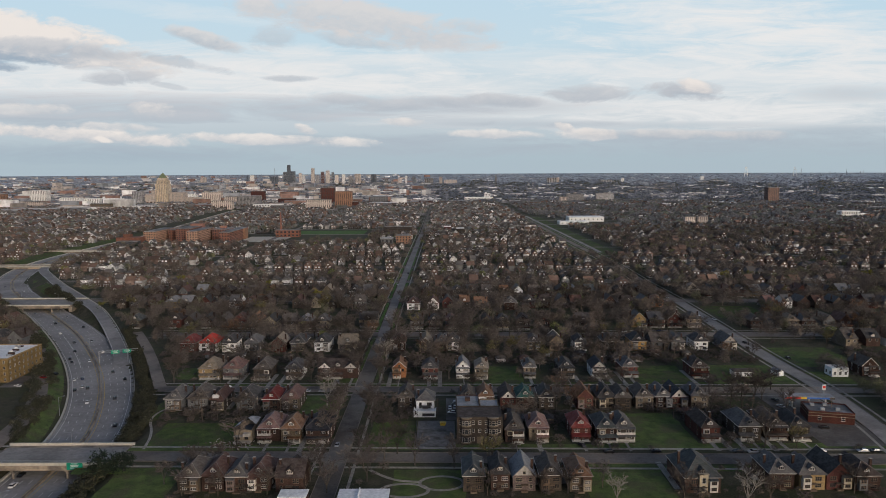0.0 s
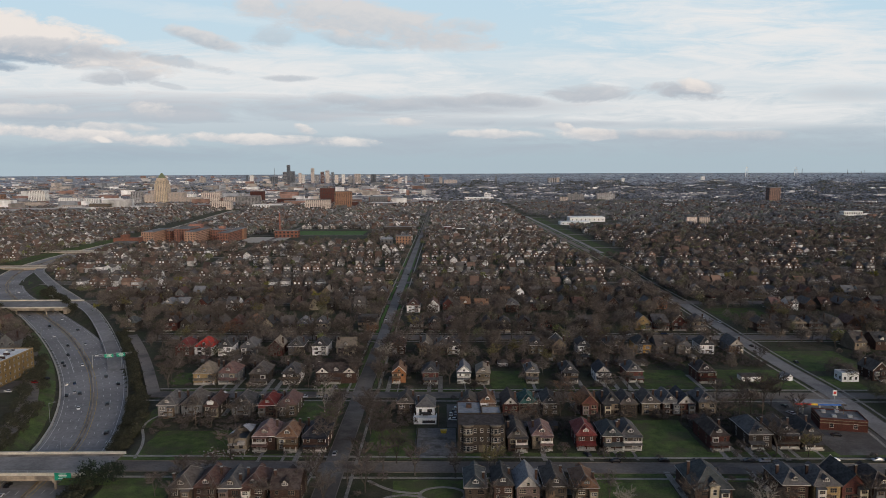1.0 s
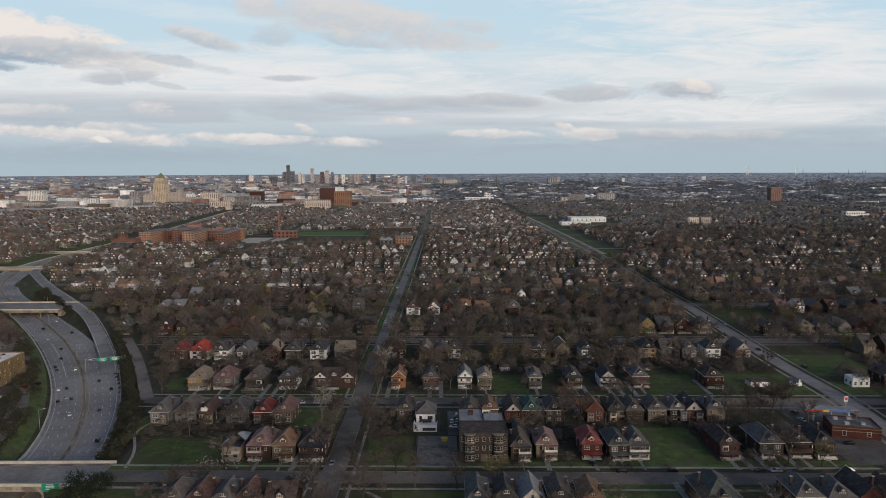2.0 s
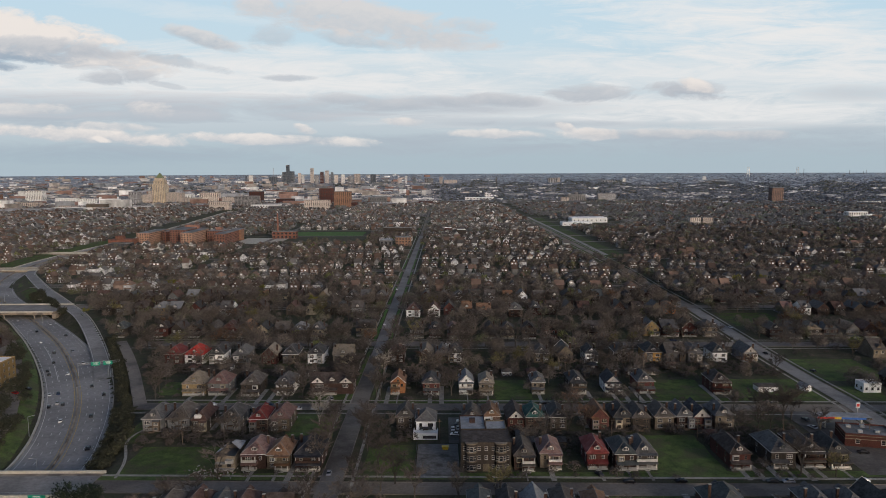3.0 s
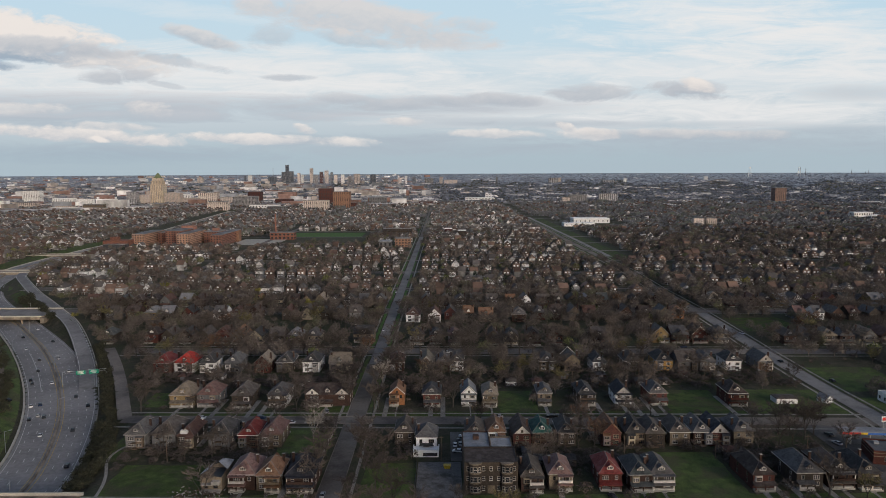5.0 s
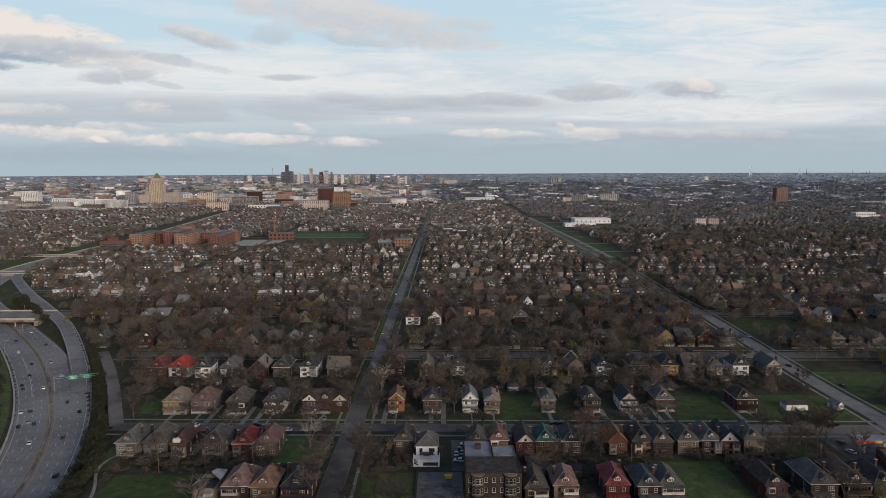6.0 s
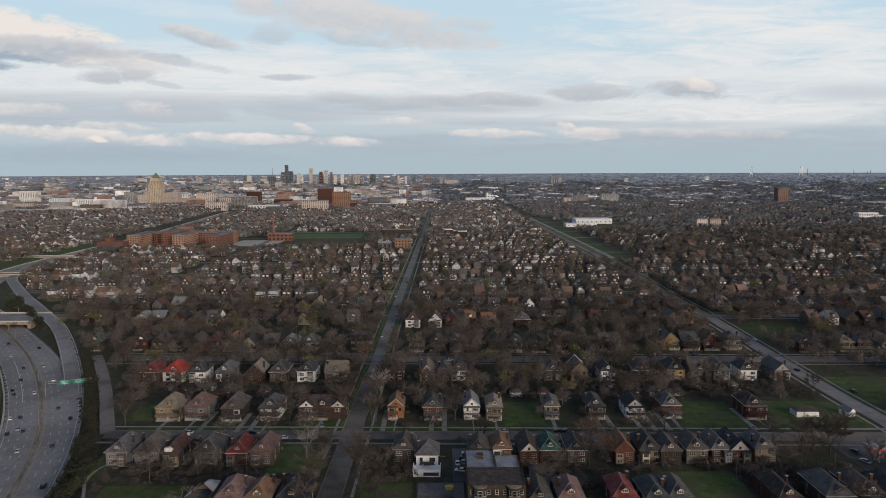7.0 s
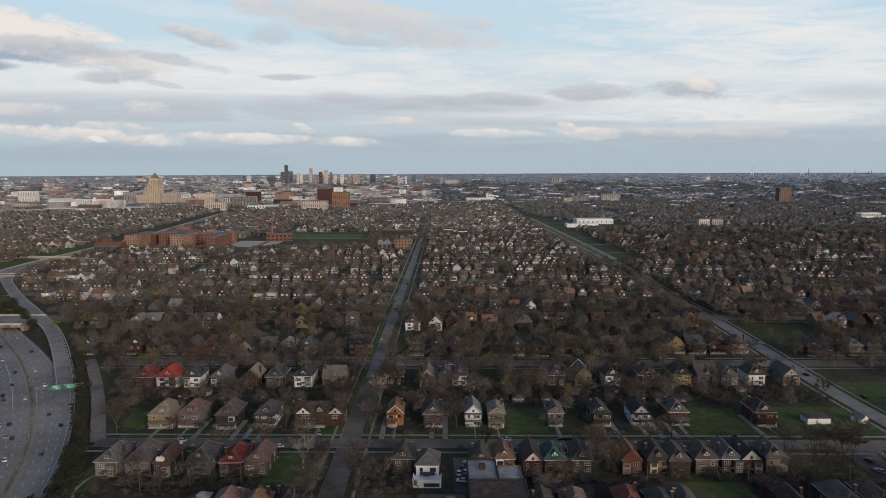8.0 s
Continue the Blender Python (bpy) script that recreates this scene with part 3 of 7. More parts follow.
structure("grass_bank", bank([q for q in FWY if 296 < q[1] < 605], -19.6, -27, 0.4), "lawn", "green grass bank rising beside the freeway", "verge")
structure("grass_bank", bank([q for q in FWY if 575 < q[1] < 730], 19.8, 31, 0.12), "lawn", "green grass wedge between freeway and ramp", "verge")
structure("grass_bank", bank([q for q in FWY if 755 < q[1] < 960], 19.8, 33, 0.12), "lawn", "green grass wedge between freeway and ramp", "verge")
structure("grass_bank", bank([q for q in FWY if 900 < q[1] < 1250], -20, -44, 0.3), "lawn", "green grass bank rising beside the freeway", "verge")
structure("grass_bank", bank([q for q in FWY if 190 < q[1] < 271], -16, -34, 0.4), "lawn", "green grass bank rising beside the freeway", "verge")


def fwy_point(k, off):
    """A place a number of metres along the freeway, and its heading."""
    seg = np.hypot(*np.diff(FWY, axis=0).T)
    s = np.concatenate([[0], np.cumsum(seg)])
    x, y = np.interp(k, s, FWY[:, 0]), np.interp(k, s, FWY[:, 1])
    x2, y2 = np.interp(k + 2, s, FWY[:, 0]), np.interp(k + 2, s, FWY[:, 1])
    h = math.atan2(y2 - y, x2 - x)
    return x + math.sin(h) * off, y - math.cos(h) * off, h


lines, solid, amber = Shape(), Shape(), Shape()
for off in (-12.3, -8.6, -4.9, 4.9, 8.6, 12.3):
    k = 10.0
    while k < 900:
        (x0, y0, h), (x1, y1, _) = fwy_point(k, off), fwy_point(k + 3.6, off)
        cx, cy = math.sin(h) * 0.11, -math.cos(h) * 0.11
        z = -float(sunk(y0)) + 0.145
        lines.add([(x0 - cx, y0 - cy, z), (x0 + cx, y0 + cy, z), (x1 + cx, y1 + cy, z), (x1 - cx, y1 - cy, z)], [(0, 1, 2, 3)])
        k += 12.2
tagged(new("lane_dashes", lines.mesh("lane_dashes", "line_white")), "short white lane dashes painted on the freeway", "road marking", kind="stuff")
for a0, a1 in ((west(1.5), west(1.72)), (east(-1.72), east(-1.5))):
    s = ribbon(FWY, a0, a1, on_fwy(0.145))
    structure("edge_line", s, "line_white", "continuous white edge line on the freeway", "road marking")
structure("edge_line", ribbon(RMP, 4.3, 4.5, ramp_z(0.19)), "line_white", "continuous white edge line on the ramp", "road marking")
structure("edge_line", ribbon(RMP[RMP[:, 1] > 462], -4.4, -4.2, ramp_z(0.19)), "line_white", "continuous white edge line on the ramp", "road marking")
# painted noses where the ramps part from the lanes
nose = np.array([q for q in FWY if 437 < q[1] < 530])
structure("gore_line", ribbon(nose, -9.5, -9.2, on_fwy(0.15)), "line_white", "white nose line beside the joining ramp", "road marking")
for off in (-1.7, 1.7):
    s = ribbon(FWY, off - 0.1, off + 0.1, on_fwy(0.145))
    structure("median_line", s, "line_yellow", "continuous yellow line beside the median barrier", "road marking")


def road(name, pts, half, mats, z, label, walk_at=None, walk_w=1.6, kerb=True, walk_z=0.07):
    """A paved strip, its kerbs and its pavements."""
    p = np.asarray(pts, float)
    structure(name, ribbon(p, -half, half, z), mats, label, "road")
    if kerb:
        for sgn in (-1, 1):
            structure("kerb", ribbon(p, sgn * half - 0.15 + 0.15 * sgn, sgn * half + 0.15 + 0.15 * sgn, z + 0.14, 0.2), "street_paving", "worn concrete kerb along the road", "kerb")
    if walk_at:
        for sgn in (-1, 1):
            structure("pavement", ribbon(p, sgn * walk_at - walk_w / 2, sgn * walk_at + walk_w / 2, walk_z, 0.1), "sidewalk", "pale concrete pavement beside the road", "pavement")


def span(y):
    return 0.7 * y + 60


LEAN_OF_STREETS = -0.02      # the cross streets run slightly towards the camera on the east side


def street_y(st, x):
    return st + LEAN_OF_STREETS * x


for n, y in enumerate(STREETS):
    half = HALF.get(y, 4.3)
    left = {186: -110, 280: -137, 371: -158, 500: -214, 632: -335}.get(y, -span(y))
    if y < 700:
        right = span(y) + 60
        cuts = [(left, right)]
    else:
        fx = float(np.interp(y, FWY[:, 1], FWY[:, 0]))
        cuts = [(-span(y), fx - 34), (fx + 36, span(y))]
    for a, b in cuts:
        road("street", [(a, street_y(y, a)), (b, street_y(y, b))], half, "street_paving", 0.05, "quiet residential street with worn grey paving", half + 5.0 if y < 900 else None, kerb=y < 700)
road("avenue", [(-45.5, 60), (-45, 280), (-44.6, 470)], 4.3, "asphalt", 0.09, "straight avenue of dark patched asphalt", 8.3, 1.3, walk_z=0.085)
road("avenue", [(-44.6, 470), (-44.5, 640), (-41, 1300)], 3.6, "avenue_paving", 0.09, "long straight avenue of pale grey paving", 8.3, 1.3, walk_z=0.085)
road("avenue", [(-41, 1300), (-41, 2300)], 2.5, "street_paving", 0.085, "far tree-lined stretch of the long avenue", 5.5, 1.0, walk_z=0.08)
road("avenue", smooth_line([(150, 60), (178, 200), (198, 290), (204, 330), (208, 375), (206.5, 425), (208.5, 490), (211, 550), (213.5, 620)]), 4.9, "avenue_paving", 0.09, "wide avenue of pale grey paving", 8.2, 1.4, walk_z=0.085)
road("avenue", [(213.5, 620), (213, 740), (217, 860), (214, 985), (208, 1240), (202, 1750), (194, 2500)], 4.2, "street_paving", 0.09, "far stretch of the wide avenue between trees", 9, 1.3, walk_z=0.085)
for x, y0, y1 in ((470, 100, 2500), (725, 300, 2500), (985, 500, 2500), (-301, 760, 2500), (-820, 900, 2500), (-1080, 1200, 2500), (1245, 1000, 2500)):
    road("side_avenue", [(x, y0), (x, y1)], 4.2, "street_paving", 0.07, "side avenue of worn grey paving", kerb=False)
road("service_road", smooth_line([(-157.2, 374.9), (-169.5, 399.6), (-184.5, 430.3), (-205.9, 470.6), (-229.7, 511.5)]), 3.3, "street_paving", 0.08, "short grey service road curving beside the freeway bank", kerb=False)
# the wide boulevard far along the east avenue, with grass between its carriageways
structure("boulevard_verge", ribbon(np.array([(219, 950), (214, 1300), (207, 1750)], float), -26, 34, 0.03), "lawn", "grassy verge of a wide boulevard", "verge")
road("boulevard", [(228, 1000), (225, 1250), (214, 1800)], 3.4, "avenue_paving", 0.08, "pale far carriageway of a wide boulevard", kerb=False)
# service drives beside the freeway
road("street", [(-260, 284), (-190, 284)], 5.0, "street_paving", 0.05, "street of worn grey paving west of the overpass", 10.0)
structure("footpath", ribbon(smooth_line([(-130.5, 290), (-134, 308), (-145, 330), (-139, 347)]), -0.6, 0.6, 0.09, 0.1), "sidewalk", "narrow pale footpath beside the freeway fence", "path")
road("service_drive", smooth_line([(-190, 230), (-197, 283), (-206, 337), (-224, 374), (-262, 440), (-300, 500), (-370, 585)]), 4.2, "street_paving", 0.08, "service drive of grey paving above the freeway")


def overpass(name, x0, x1, y0, y1, cols, label, sign=False):
    b = thing(name, label, "bridge", pose(0, 0, 0))
    part("deck", Shape().box(x0, y0, -1.0, x1, y1, 0.25), "bridge_concrete", b)
    part("road_surface", Shape().box(x0, y0 + 3, 0.25, x1, y1 - 3, 0.29), "avenue_paving", b)
    for y in (y0, y1 - 0.5):
        part("parapet", Shape().box(x0 - 1, y, 0.25, x1 + 1, y + 0.5, 1.25).box(x0 - 1, y - 0.1, 1.25, x1 + 1, y + 0.6, 1.4), "pale_concrete", b)
    for y in (y0 + 0.5, (y0 + y1) / 2 - 0.3, y1 - 1.1):
        part("girder", Shape().box(x0, y, -2.1, x1, y + 0.6, -1.0), "bridge_concrete", b)
    for x, yy in cols:
        part("pier_cap", Shape().box(x - 0.6, y0 + 0.6, -2.9, x + 0.6, y1 - 0.6, -2.1), "bridge_concrete", b)
        for y in np.linspace(y0 + 1.5, y1 - 1.5, 4):
            part("column", Shape().tube((x, y, -6.1), (x, y, -2.9), 0.55, 0.5, 10), "bridge_concrete", b)
    for x, d in ((x0, -1), (x1, 1)):
        part("abutment", Shape().box(min(x, x + d * 3), y0, -5, max(x, x + d * 3), y1, -0.9), "bridge_concrete", b)
    return b


near_bridge = overpass("overpass", -190, -137, 273, 294.5, [(-178, 0), (-155.5, 0), (-141, 0)], "weathered concrete street overpass across the freeway")
board = part("sign_board", Shape().box(-154.5, 272.5, -1.4, -148, 272.7, 1.6), "sign_green", near_bridge, "green direction sign board")
rng = random.Random(3)
bars = Shape()
for k in range(4):
    w = 2.0 + rng.random() * 2.6
    bars.box(-151.25 - w / 2, 272.42, 1.1 - k * 0.6, -151.25 + w / 2, 272.5, 1.35 - k * 0.6)
part("lettering_bars", bars, "line_white", board)
part("clearance_sign", Shape().box(-145, 272.6, -1.7, -141.5, 272.75, -0.7), "sign_yellow", near_bridge, "yellow clearance plate")
for i in range(14):
    x = -189.5 + i * 4.0
    part("fence_post", Shape().tube((x, 273.3, 1.4), (x, 273.3, 2.4), 0.05, 0.05, 5), "steel", near_bridge)
part("fence_rail", Shape().box(-190, 273.27, 2.35, -137, 273.33, 2.42).box(-190, 273.27, 1.85, -137, 273.33, 1.9), "steel", near_bridge)
overpass("overpass", -424, -336, 613, 648, [(-398, 0), (-378, 0), (-352, 0)], "wide concrete overpass across the freeway further off")
far_bridge = overpass("overpass", -640, -488, 868, 886, [(-560, 0), (-520, 0)], "long pale flyover carrying a road across the freeway")
overpass("overpass", -600, -500, 1035, 1052, [(-560, 0), (-535, 0)], "low dark overpass far along the freeway")


def gantry(x0, y0, x1, y1, z, label):
    g = thing("sign_gantry", label, "sign gantry")
    s = Vector((x1 - x0, y1 - y0, 0))
    for p in ((x0, y0), (x1, y1)):
        part("post", Shape().tube((*p, z), (*p, z + 8.2), 0.22, 0.18, 8), "steel", g)
    for h in (7.0, 8.2):
        part("chord", Shape().tube((x0, y0, z + h), (x1, y1, z + h), 0.12, 0.12, 6), "steel", g)
    n = 10
    for i in range(n):
        a, b = Vector((x0, y0, z + (7.0 if i % 2 else 8.2))) + s * (i / n), Vector((x0, y0, z + (8.2 if i % 2 else 7.0))) + s * ((i + 1) / n)
        part("brace", Shape().tube(a, b, 0.06, 0.06, 5), "steel", g)
    for c in (0.42, 0.72):
        p = Vector((x0, y0, 0)) + s * c
        bo = part("sign_board", Shape().box(-2.6, -0.5, z + 5.9, 2.6, -0.35, z + 8.3), "sign_green", g, "green direction sign board", at=pose(p.x, p.y, 0, 0, 0, math.degrees(math.atan2(s.y, s.x))))
        t = Shape()
        for k in range(3):
            w = 2.0 + ((k * 7 + int(c * 10)) % 5) * 0.4
            t.box(-w / 2, -0.58, z + 7.7 - k * 0.65, w / 2, -0.5, z + 7.95 - k * 0.65)
        part("lettering_bars", t, "line_white", bo)
    return g


gantry(-227, 447, -205, 455, -6, "grey steel sign gantry with green boards over the freeway lanes")


def lamp_post(x, y, z, h, turn, label):
    p = thing("street_lamp", label, "street lamp", pose(x, y, z, 0, 0, turn), "street lamps")
    part("pole", Shape().tube((0, 0, 0), (0, 0, h), 0.16, 0.09, 6), "steel", p)
    part("arm", Shape().tube((0, 0, h - 0.2), (2.2, 0, h + 0.35), 0.07, 0.05, 5), "steel", p)
    part("lamp_head", Shape().box(2.0, -0.2, h + 0.25, 3.0, 0.2, h + 0.45), "steel", p)
    return p


for k, off, turn in ((92, -0.1, 0), (150, -0.1, 180), (208, -18, 0), (250, -0.1, 0), (300, 18, 180), (345, -0.1, 0), (420, -18, 0), (470, -0.1, 0), (560, 18, 180), (620, -0.1, 0), (700, -18, 0)):
    x, y, h = fwy_point(k, off)
    lamp_post(x, y, -float(sunk(y)), 10, math.degrees(h) + turn - 90, "tall grey steel lamp post beside the freeway")


def utility_pole(x, y):
    p = thing("utility_pole", "weathered wooden utility pole in a back alley", "utility pole", pose(x, y, 0), "utility poles")
    part("pole", Shape().tube((0, 0, 0), (0, 0, 10.5), 0.17, 0.11, 6), "wood", p)
    part("crossarm", Shape().box(-1.1, -0.06, 9.6, 1.1, 0.06, 9.75), "wood", p)


for y in (325, 436, 566):
    for x in range(-120, 200, 38):
        if not -52 < x < -36:
            utility_pole(x + (y % 7), y)

# ---- houses ----
SHARED = {}


def shared(key, make, mats):
    if key not in SHARED:
        SHARED[key] = make().mesh(key[0], mats)
    return SHARED[key]


def frame_shape(w, h):
    """Outer frame, sill, meeting rail and mullions as one connected casting with open lights."""
    t, a = 0.075, w / 2
    bars = [(-w / 6 - 0.06, -w / 6 + 0.06), (w / 6 - 0.06, w / 6 + 0.06)] if w > 1.7 else []
    xs = [-a - 0.15, -a - t, -a] + [q for b in bars for q in b] + [a, a + t, a + 0.15]
    zs = [-t - 0.06, -0.0, h / 2 - 0.04, h / 2 + 0.04, h, h + t]
    nx, nz = len(xs), len(zs)

    def solid(i, k):
        if not (0 <= i < nx - 1 and 0 <= k < nz - 1):
            return False
        m = (xs[i] + xs[i + 1]) / 2
        if k == 0:
            return True
        if abs(m) > a + t:
            return False
        return k in (2, 4) or abs(m) > a or any(b[0] < m < b[1] for b in bars)

    v = [(x, y, z) for y in (-0.1, 0.0) for z in zs for x in xs]
    n = nx * nz
    f = []
    for i in range(nx - 1):
        for k in range(nz - 1):
            if not solid(i, k):
                continue
            p, q, r, u = k * nx + i, k * nx + i + 1, (k + 1) * nx + i + 1, (k + 1) * nx + i
            f += [(p, q, r, u), (p + n, u + n, r + n, q + n)]
            for di, dk, e, g in ((-1, 0, u, p), (1, 0, q, r), (0, -1, p, q), (0, 1, r, u)):
                if not solid(i + di, k + dk):
                    f.append((g, e, e + n, g + n))
    used = sorted({c for q in f for c in q})
    slim = {c: i for i, c in enumerate(used)}
    s = Shape()
    s.add([v[c] for c in used], [tuple(slim[c] for c in q) for q in f])
    return s


def pane_shape(w, h):
    return Shape().box(-w / 2, -0.04, 0.0, w / 2, -0.01, h)


def window(parent, x, y, z, w, h, turn=0, trim="trim_white"):
    key = (round(w, 1), round(h, 1))
    f = part("window", shared(("window_frame", *key, trim), lambda: frame_shape(*key), trim), None, parent, at=pose(x, y, z, 0, 0, turn))
    part("pane", shared(("window_pane", *key), lambda: pane_shape(*key), "glass"), None, f)


def hip_roof(w, d, z, rise, over=0.55, caps=False):
    """A hipped roof with a short ridge and a fascia."""
    a, b = w / 2 + over, d / 2 + over
    rx, ry = (max(a - b, 0) + 0.15, 0.15) if a > b else (0.15, max(b - a, 0) + 0.15)
    s = Shape()
    e = [(-a, -b), (a, -b), (a, b), (-a, b)]
    r = [(-rx, -ry), (rx, -ry), (rx, ry), (-rx, ry)]
    s.add([(*p, z - 0.22) for p in e] + [(*p, z) for p in e] + [(*p, z + rise) for p in r],
          [(3, 2, 1, 0)] + [(i, (i + 1) % 4, 4 + (i + 1) % 4, 4 + i) for i in range(4)] + [(4 + i, 4 + (i + 1) % 4, 8 + (i + 1) % 4, 8 + i) for i in range(4)] + [(8, 9, 10, 11)])
    if caps:
        for p, q in zip(e, r):
            s.tube((*p, z + 0.02), (*q, z + rise + 0.02), 0.11, 0.11, 4, 1)
        s.tube((*r[0], z + rise + 0.05), (*r[2], z + rise + 0.05), 0.13, 0.13, 4, 1)
    return s


def gable_roof(w, d, z, rise, over=0.5):
    """Two slopes with the ridge running from front to back, 0.2 thick."""
    a, b, t = w / 2 + over, d / 2 + over, 0.22
    k = rise / (w / 2) * over
    s = Shape()
    for sg in (-1, 1):
        top = [(sg * a, -b, z - k), (0, -b, z + rise), (0, b, z + rise), (sg * a, b, z - k)]
        low = [(p[0], p[1], p[2] - t) for p in top]
        f = [(0, 1, 2, 3), (7, 6, 5, 4), (0, 4, 5, 1), (2, 6, 7, 3), (0, 3, 7, 4)]
        s.add(top + low, [tuple(reversed(q)) for q in f] if sg > 0 else f)
    return s


WALL_WORDS = {"brown": "brown brick", "brick": "dark red brick", "redbrick": "red brick", "tan": "tan brick", "yellow": "yellow brick", "orange": "orange brick", "ochre": "ochre-yellow",
              "cream": "cream-painted", "fresh_white": "white-painted", "pink": "pinkish", "grey": "grey-sided", "white": "white-painted"}
ROOF_WORDS = {"greybrown": "grey-brown", "redbrown": "reddish-brown", "slate": "slate-grey", "darkbrown": "dark brown", "teal_grey": "blue-grey", "charcoal": "charcoal", "bluegrey": "pale blue-grey",
              "orangebrown": "orange-brown", "pinkred": "faded pink-red", "navy": "nearly black", "red": "dark red", "teal": "green", "tan_roof": "tan", "bright_red": "bright red"}
HOUSES = []


def house(x, y, away, w, style, wall, roof, detail=True, depth=None, storeys=2, dormer=True):
    """A two-and-a-half storey house. Its front looks to -y, or to +y where away."""
    rn = random.Random(int(x * 13 + y * 7))
    d = depth or 14.0 + rn.random() * 3.0
    h = 2.75 * storeys + 0.5 + rn.random() * 0.35
    m = pose(x, y, 0, 0, 0, (180 if away else 0) + rn.uniform(-1, 1))
    kind_word = {"gable": "front-gabled", "hip": "hip-roofed", "side": "side-gabled"}[style]
    b = thing("house", f"{kind_word} {WALL_WORDS[wall]} house with {ROOF_WORDS[roof]} shingle roof", "house", m, "houses along the streets")
    HOUSES.append((x, y, w, d))
    fy = -d / 2
    trim = rn.choice(("trim_white", "trim_white", "trim_white", "tan", "cream", "wood"))
    rise = w * (0.48 if style == "gable" else 0.41) + rn.uniform(-0.2, 0.3)
    s = Shape().box(-w / 2, -d / 2, 0, w / 2, d / 2, h)
    s.box(-w / 2 - 0.06, -d / 2 - 0.06, 0, w / 2 + 0.06, d / 2 + 0.06, 0.6)
    if style == "gable":
        for q in (-d / 2, d / 2):
            s.add([(-w / 2, q, h), (w / 2, q, h), (0, q, h + rise - 0.1)], [(0, 1, 2) if q < 0 else (2, 1, 0)])
    if style == "side":
        rise = d * 0.3
        for q in (-w / 2, w / 2):
            s.add([(q, -d / 2, h), (q, d / 2, h), (q, 0, h + rise - 0.1)], [(2, 1, 0) if q < 0 else (0, 1, 2)])
    part("wall", s, wall, b)
    if style == "side":
        rf = gable_roof(d, w, h, rise)
        rf.v = [(p[1], -p[0], p[2]) for p in rf.v]
    else:
        rf = gable_roof(w, d, h, rise) if style == "gable" else hip_roof(w, d, h, rise, caps=True)
    part("roof", rf, ["roof_" + roof, "ridge_caps"], b)
    cx = rn.choice((-1, 1)) * (w / 2 - 0.9)
    cy = rn.uniform(-0.1, 0.25) * d
    ch = part("chimney", Shape().box(cx - 0.45, cy - 0.35, h - 0.5, cx + 0.45, cy + 0.35, h + rise + 0.45), "brick", b)
    if detail:
        part("cap", Shape().box(cx - 0.55, cy - 0.45, h + rise + 0.45, cx + 0.55, cy + 0.45, h + rise + 0.58), "concrete", ch)
    if style == "hip" and detail and rn.random() < 0.6:
        ea, eb = w / 2 + 0.58, d / 2 + 0.58
        part("gutter", Shape().box(-ea, -eb, h - 0.2, ea, -eb + 0.1, h + 0.03).box(-ea, eb - 0.1, h - 0.2, ea, eb, h + 0.03).box(-ea, -eb + 0.1, h - 0.2, -ea + 0.1, eb - 0.1, h + 0.03).box(ea - 0.1, -eb + 0.1, h - 0.2, ea, eb - 0.1, h + 0.03), "trim_white", b)
    # dormer
    dormers = [(-1, 1.0)] if dormer and style in ("hip", "side") else []
    if dormer and style != "gable" and (away or rn.random() < 0.3):
        dormers.append((1, 0.9))
    pitch = rise / (w / 2 + 0.55) if style == "hip" else rise / (d / 2)
    for sg, k in dormers:
        dw, base = 2.5 * k, h + pitch * 1.35 - 0.1
        q0 = sg * (d / 2 - 0.85)
        q1 = q0 - sg * min(1.7 / pitch, d * 0.4)
        dm = part("dormer", Shape().box(-dw / 2, min(q0, q1), base - 0.3, dw / 2, max(q0, q1), base + 1.35).add([(-dw / 2, q0, base + 1.35), (dw / 2, q0, base + 1.35), (0, q0, base + 2.3)], [(0, 1, 2) if sg < 0 else (2, 1, 0)]), wall if rn.random() < 0.5 else "trim_white", b)
        r = gable_roof(dw, abs(q1 - q0) + 0.4, base + 1.35, 1.0, 0.3)
        r.v = [(p[0], p[1] + (q0 + q1) / 2, p[2]) for p in r.v]
        part("dormer_roof", r, "roof_" + roof, dm)
        if detail:
            window(dm, 0, q0, base + 0.25, 1.8, 0.9, 0 if sg < 0 else 180, trim="trim_white")
    # porch across the front, with posts and a pent roof
    pw, pd = w * rn.choice((0.62, 0.95, 0.95)), 2.3
    px = rn.choice((-1, 1)) * (w - pw) / 2
    po = part("porch", Shape().box(px - pw / 2, fy - pd, 0, px + pw / 2, fy - 0.003, 0.65).box(px - 0.9, fy - pd - 0.9, 0, px + 0.9, fy - pd, 0.35), "concrete", b)
    hr = 2.75
    part("porch_roof", Shape().add([(px - pw / 2 - 0.3, fy - pd - 0.3, hr), (px + pw / 2 + 0.3, fy - pd - 0.3, hr), (px + pw / 2 + 0.3, fy, hr + 0.7), (px - pw / 2 - 0.3, fy, hr + 0.7),
                                      (px - pw / 2 - 0.3, fy - pd - 0.3, hr - 0.3), (px + pw / 2 + 0.3, fy - pd - 0.3, hr - 0.3), (px + pw / 2 + 0.3, fy, hr - 0.3), (px - pw / 2 - 0.3, fy, hr - 0.3)],
                                     [(0, 1, 2, 3), (7, 6, 5, 4), (0, 4, 5, 1), (1, 5, 6, 2), (3, 7, 4, 0)]), "roof_" + roof, po)
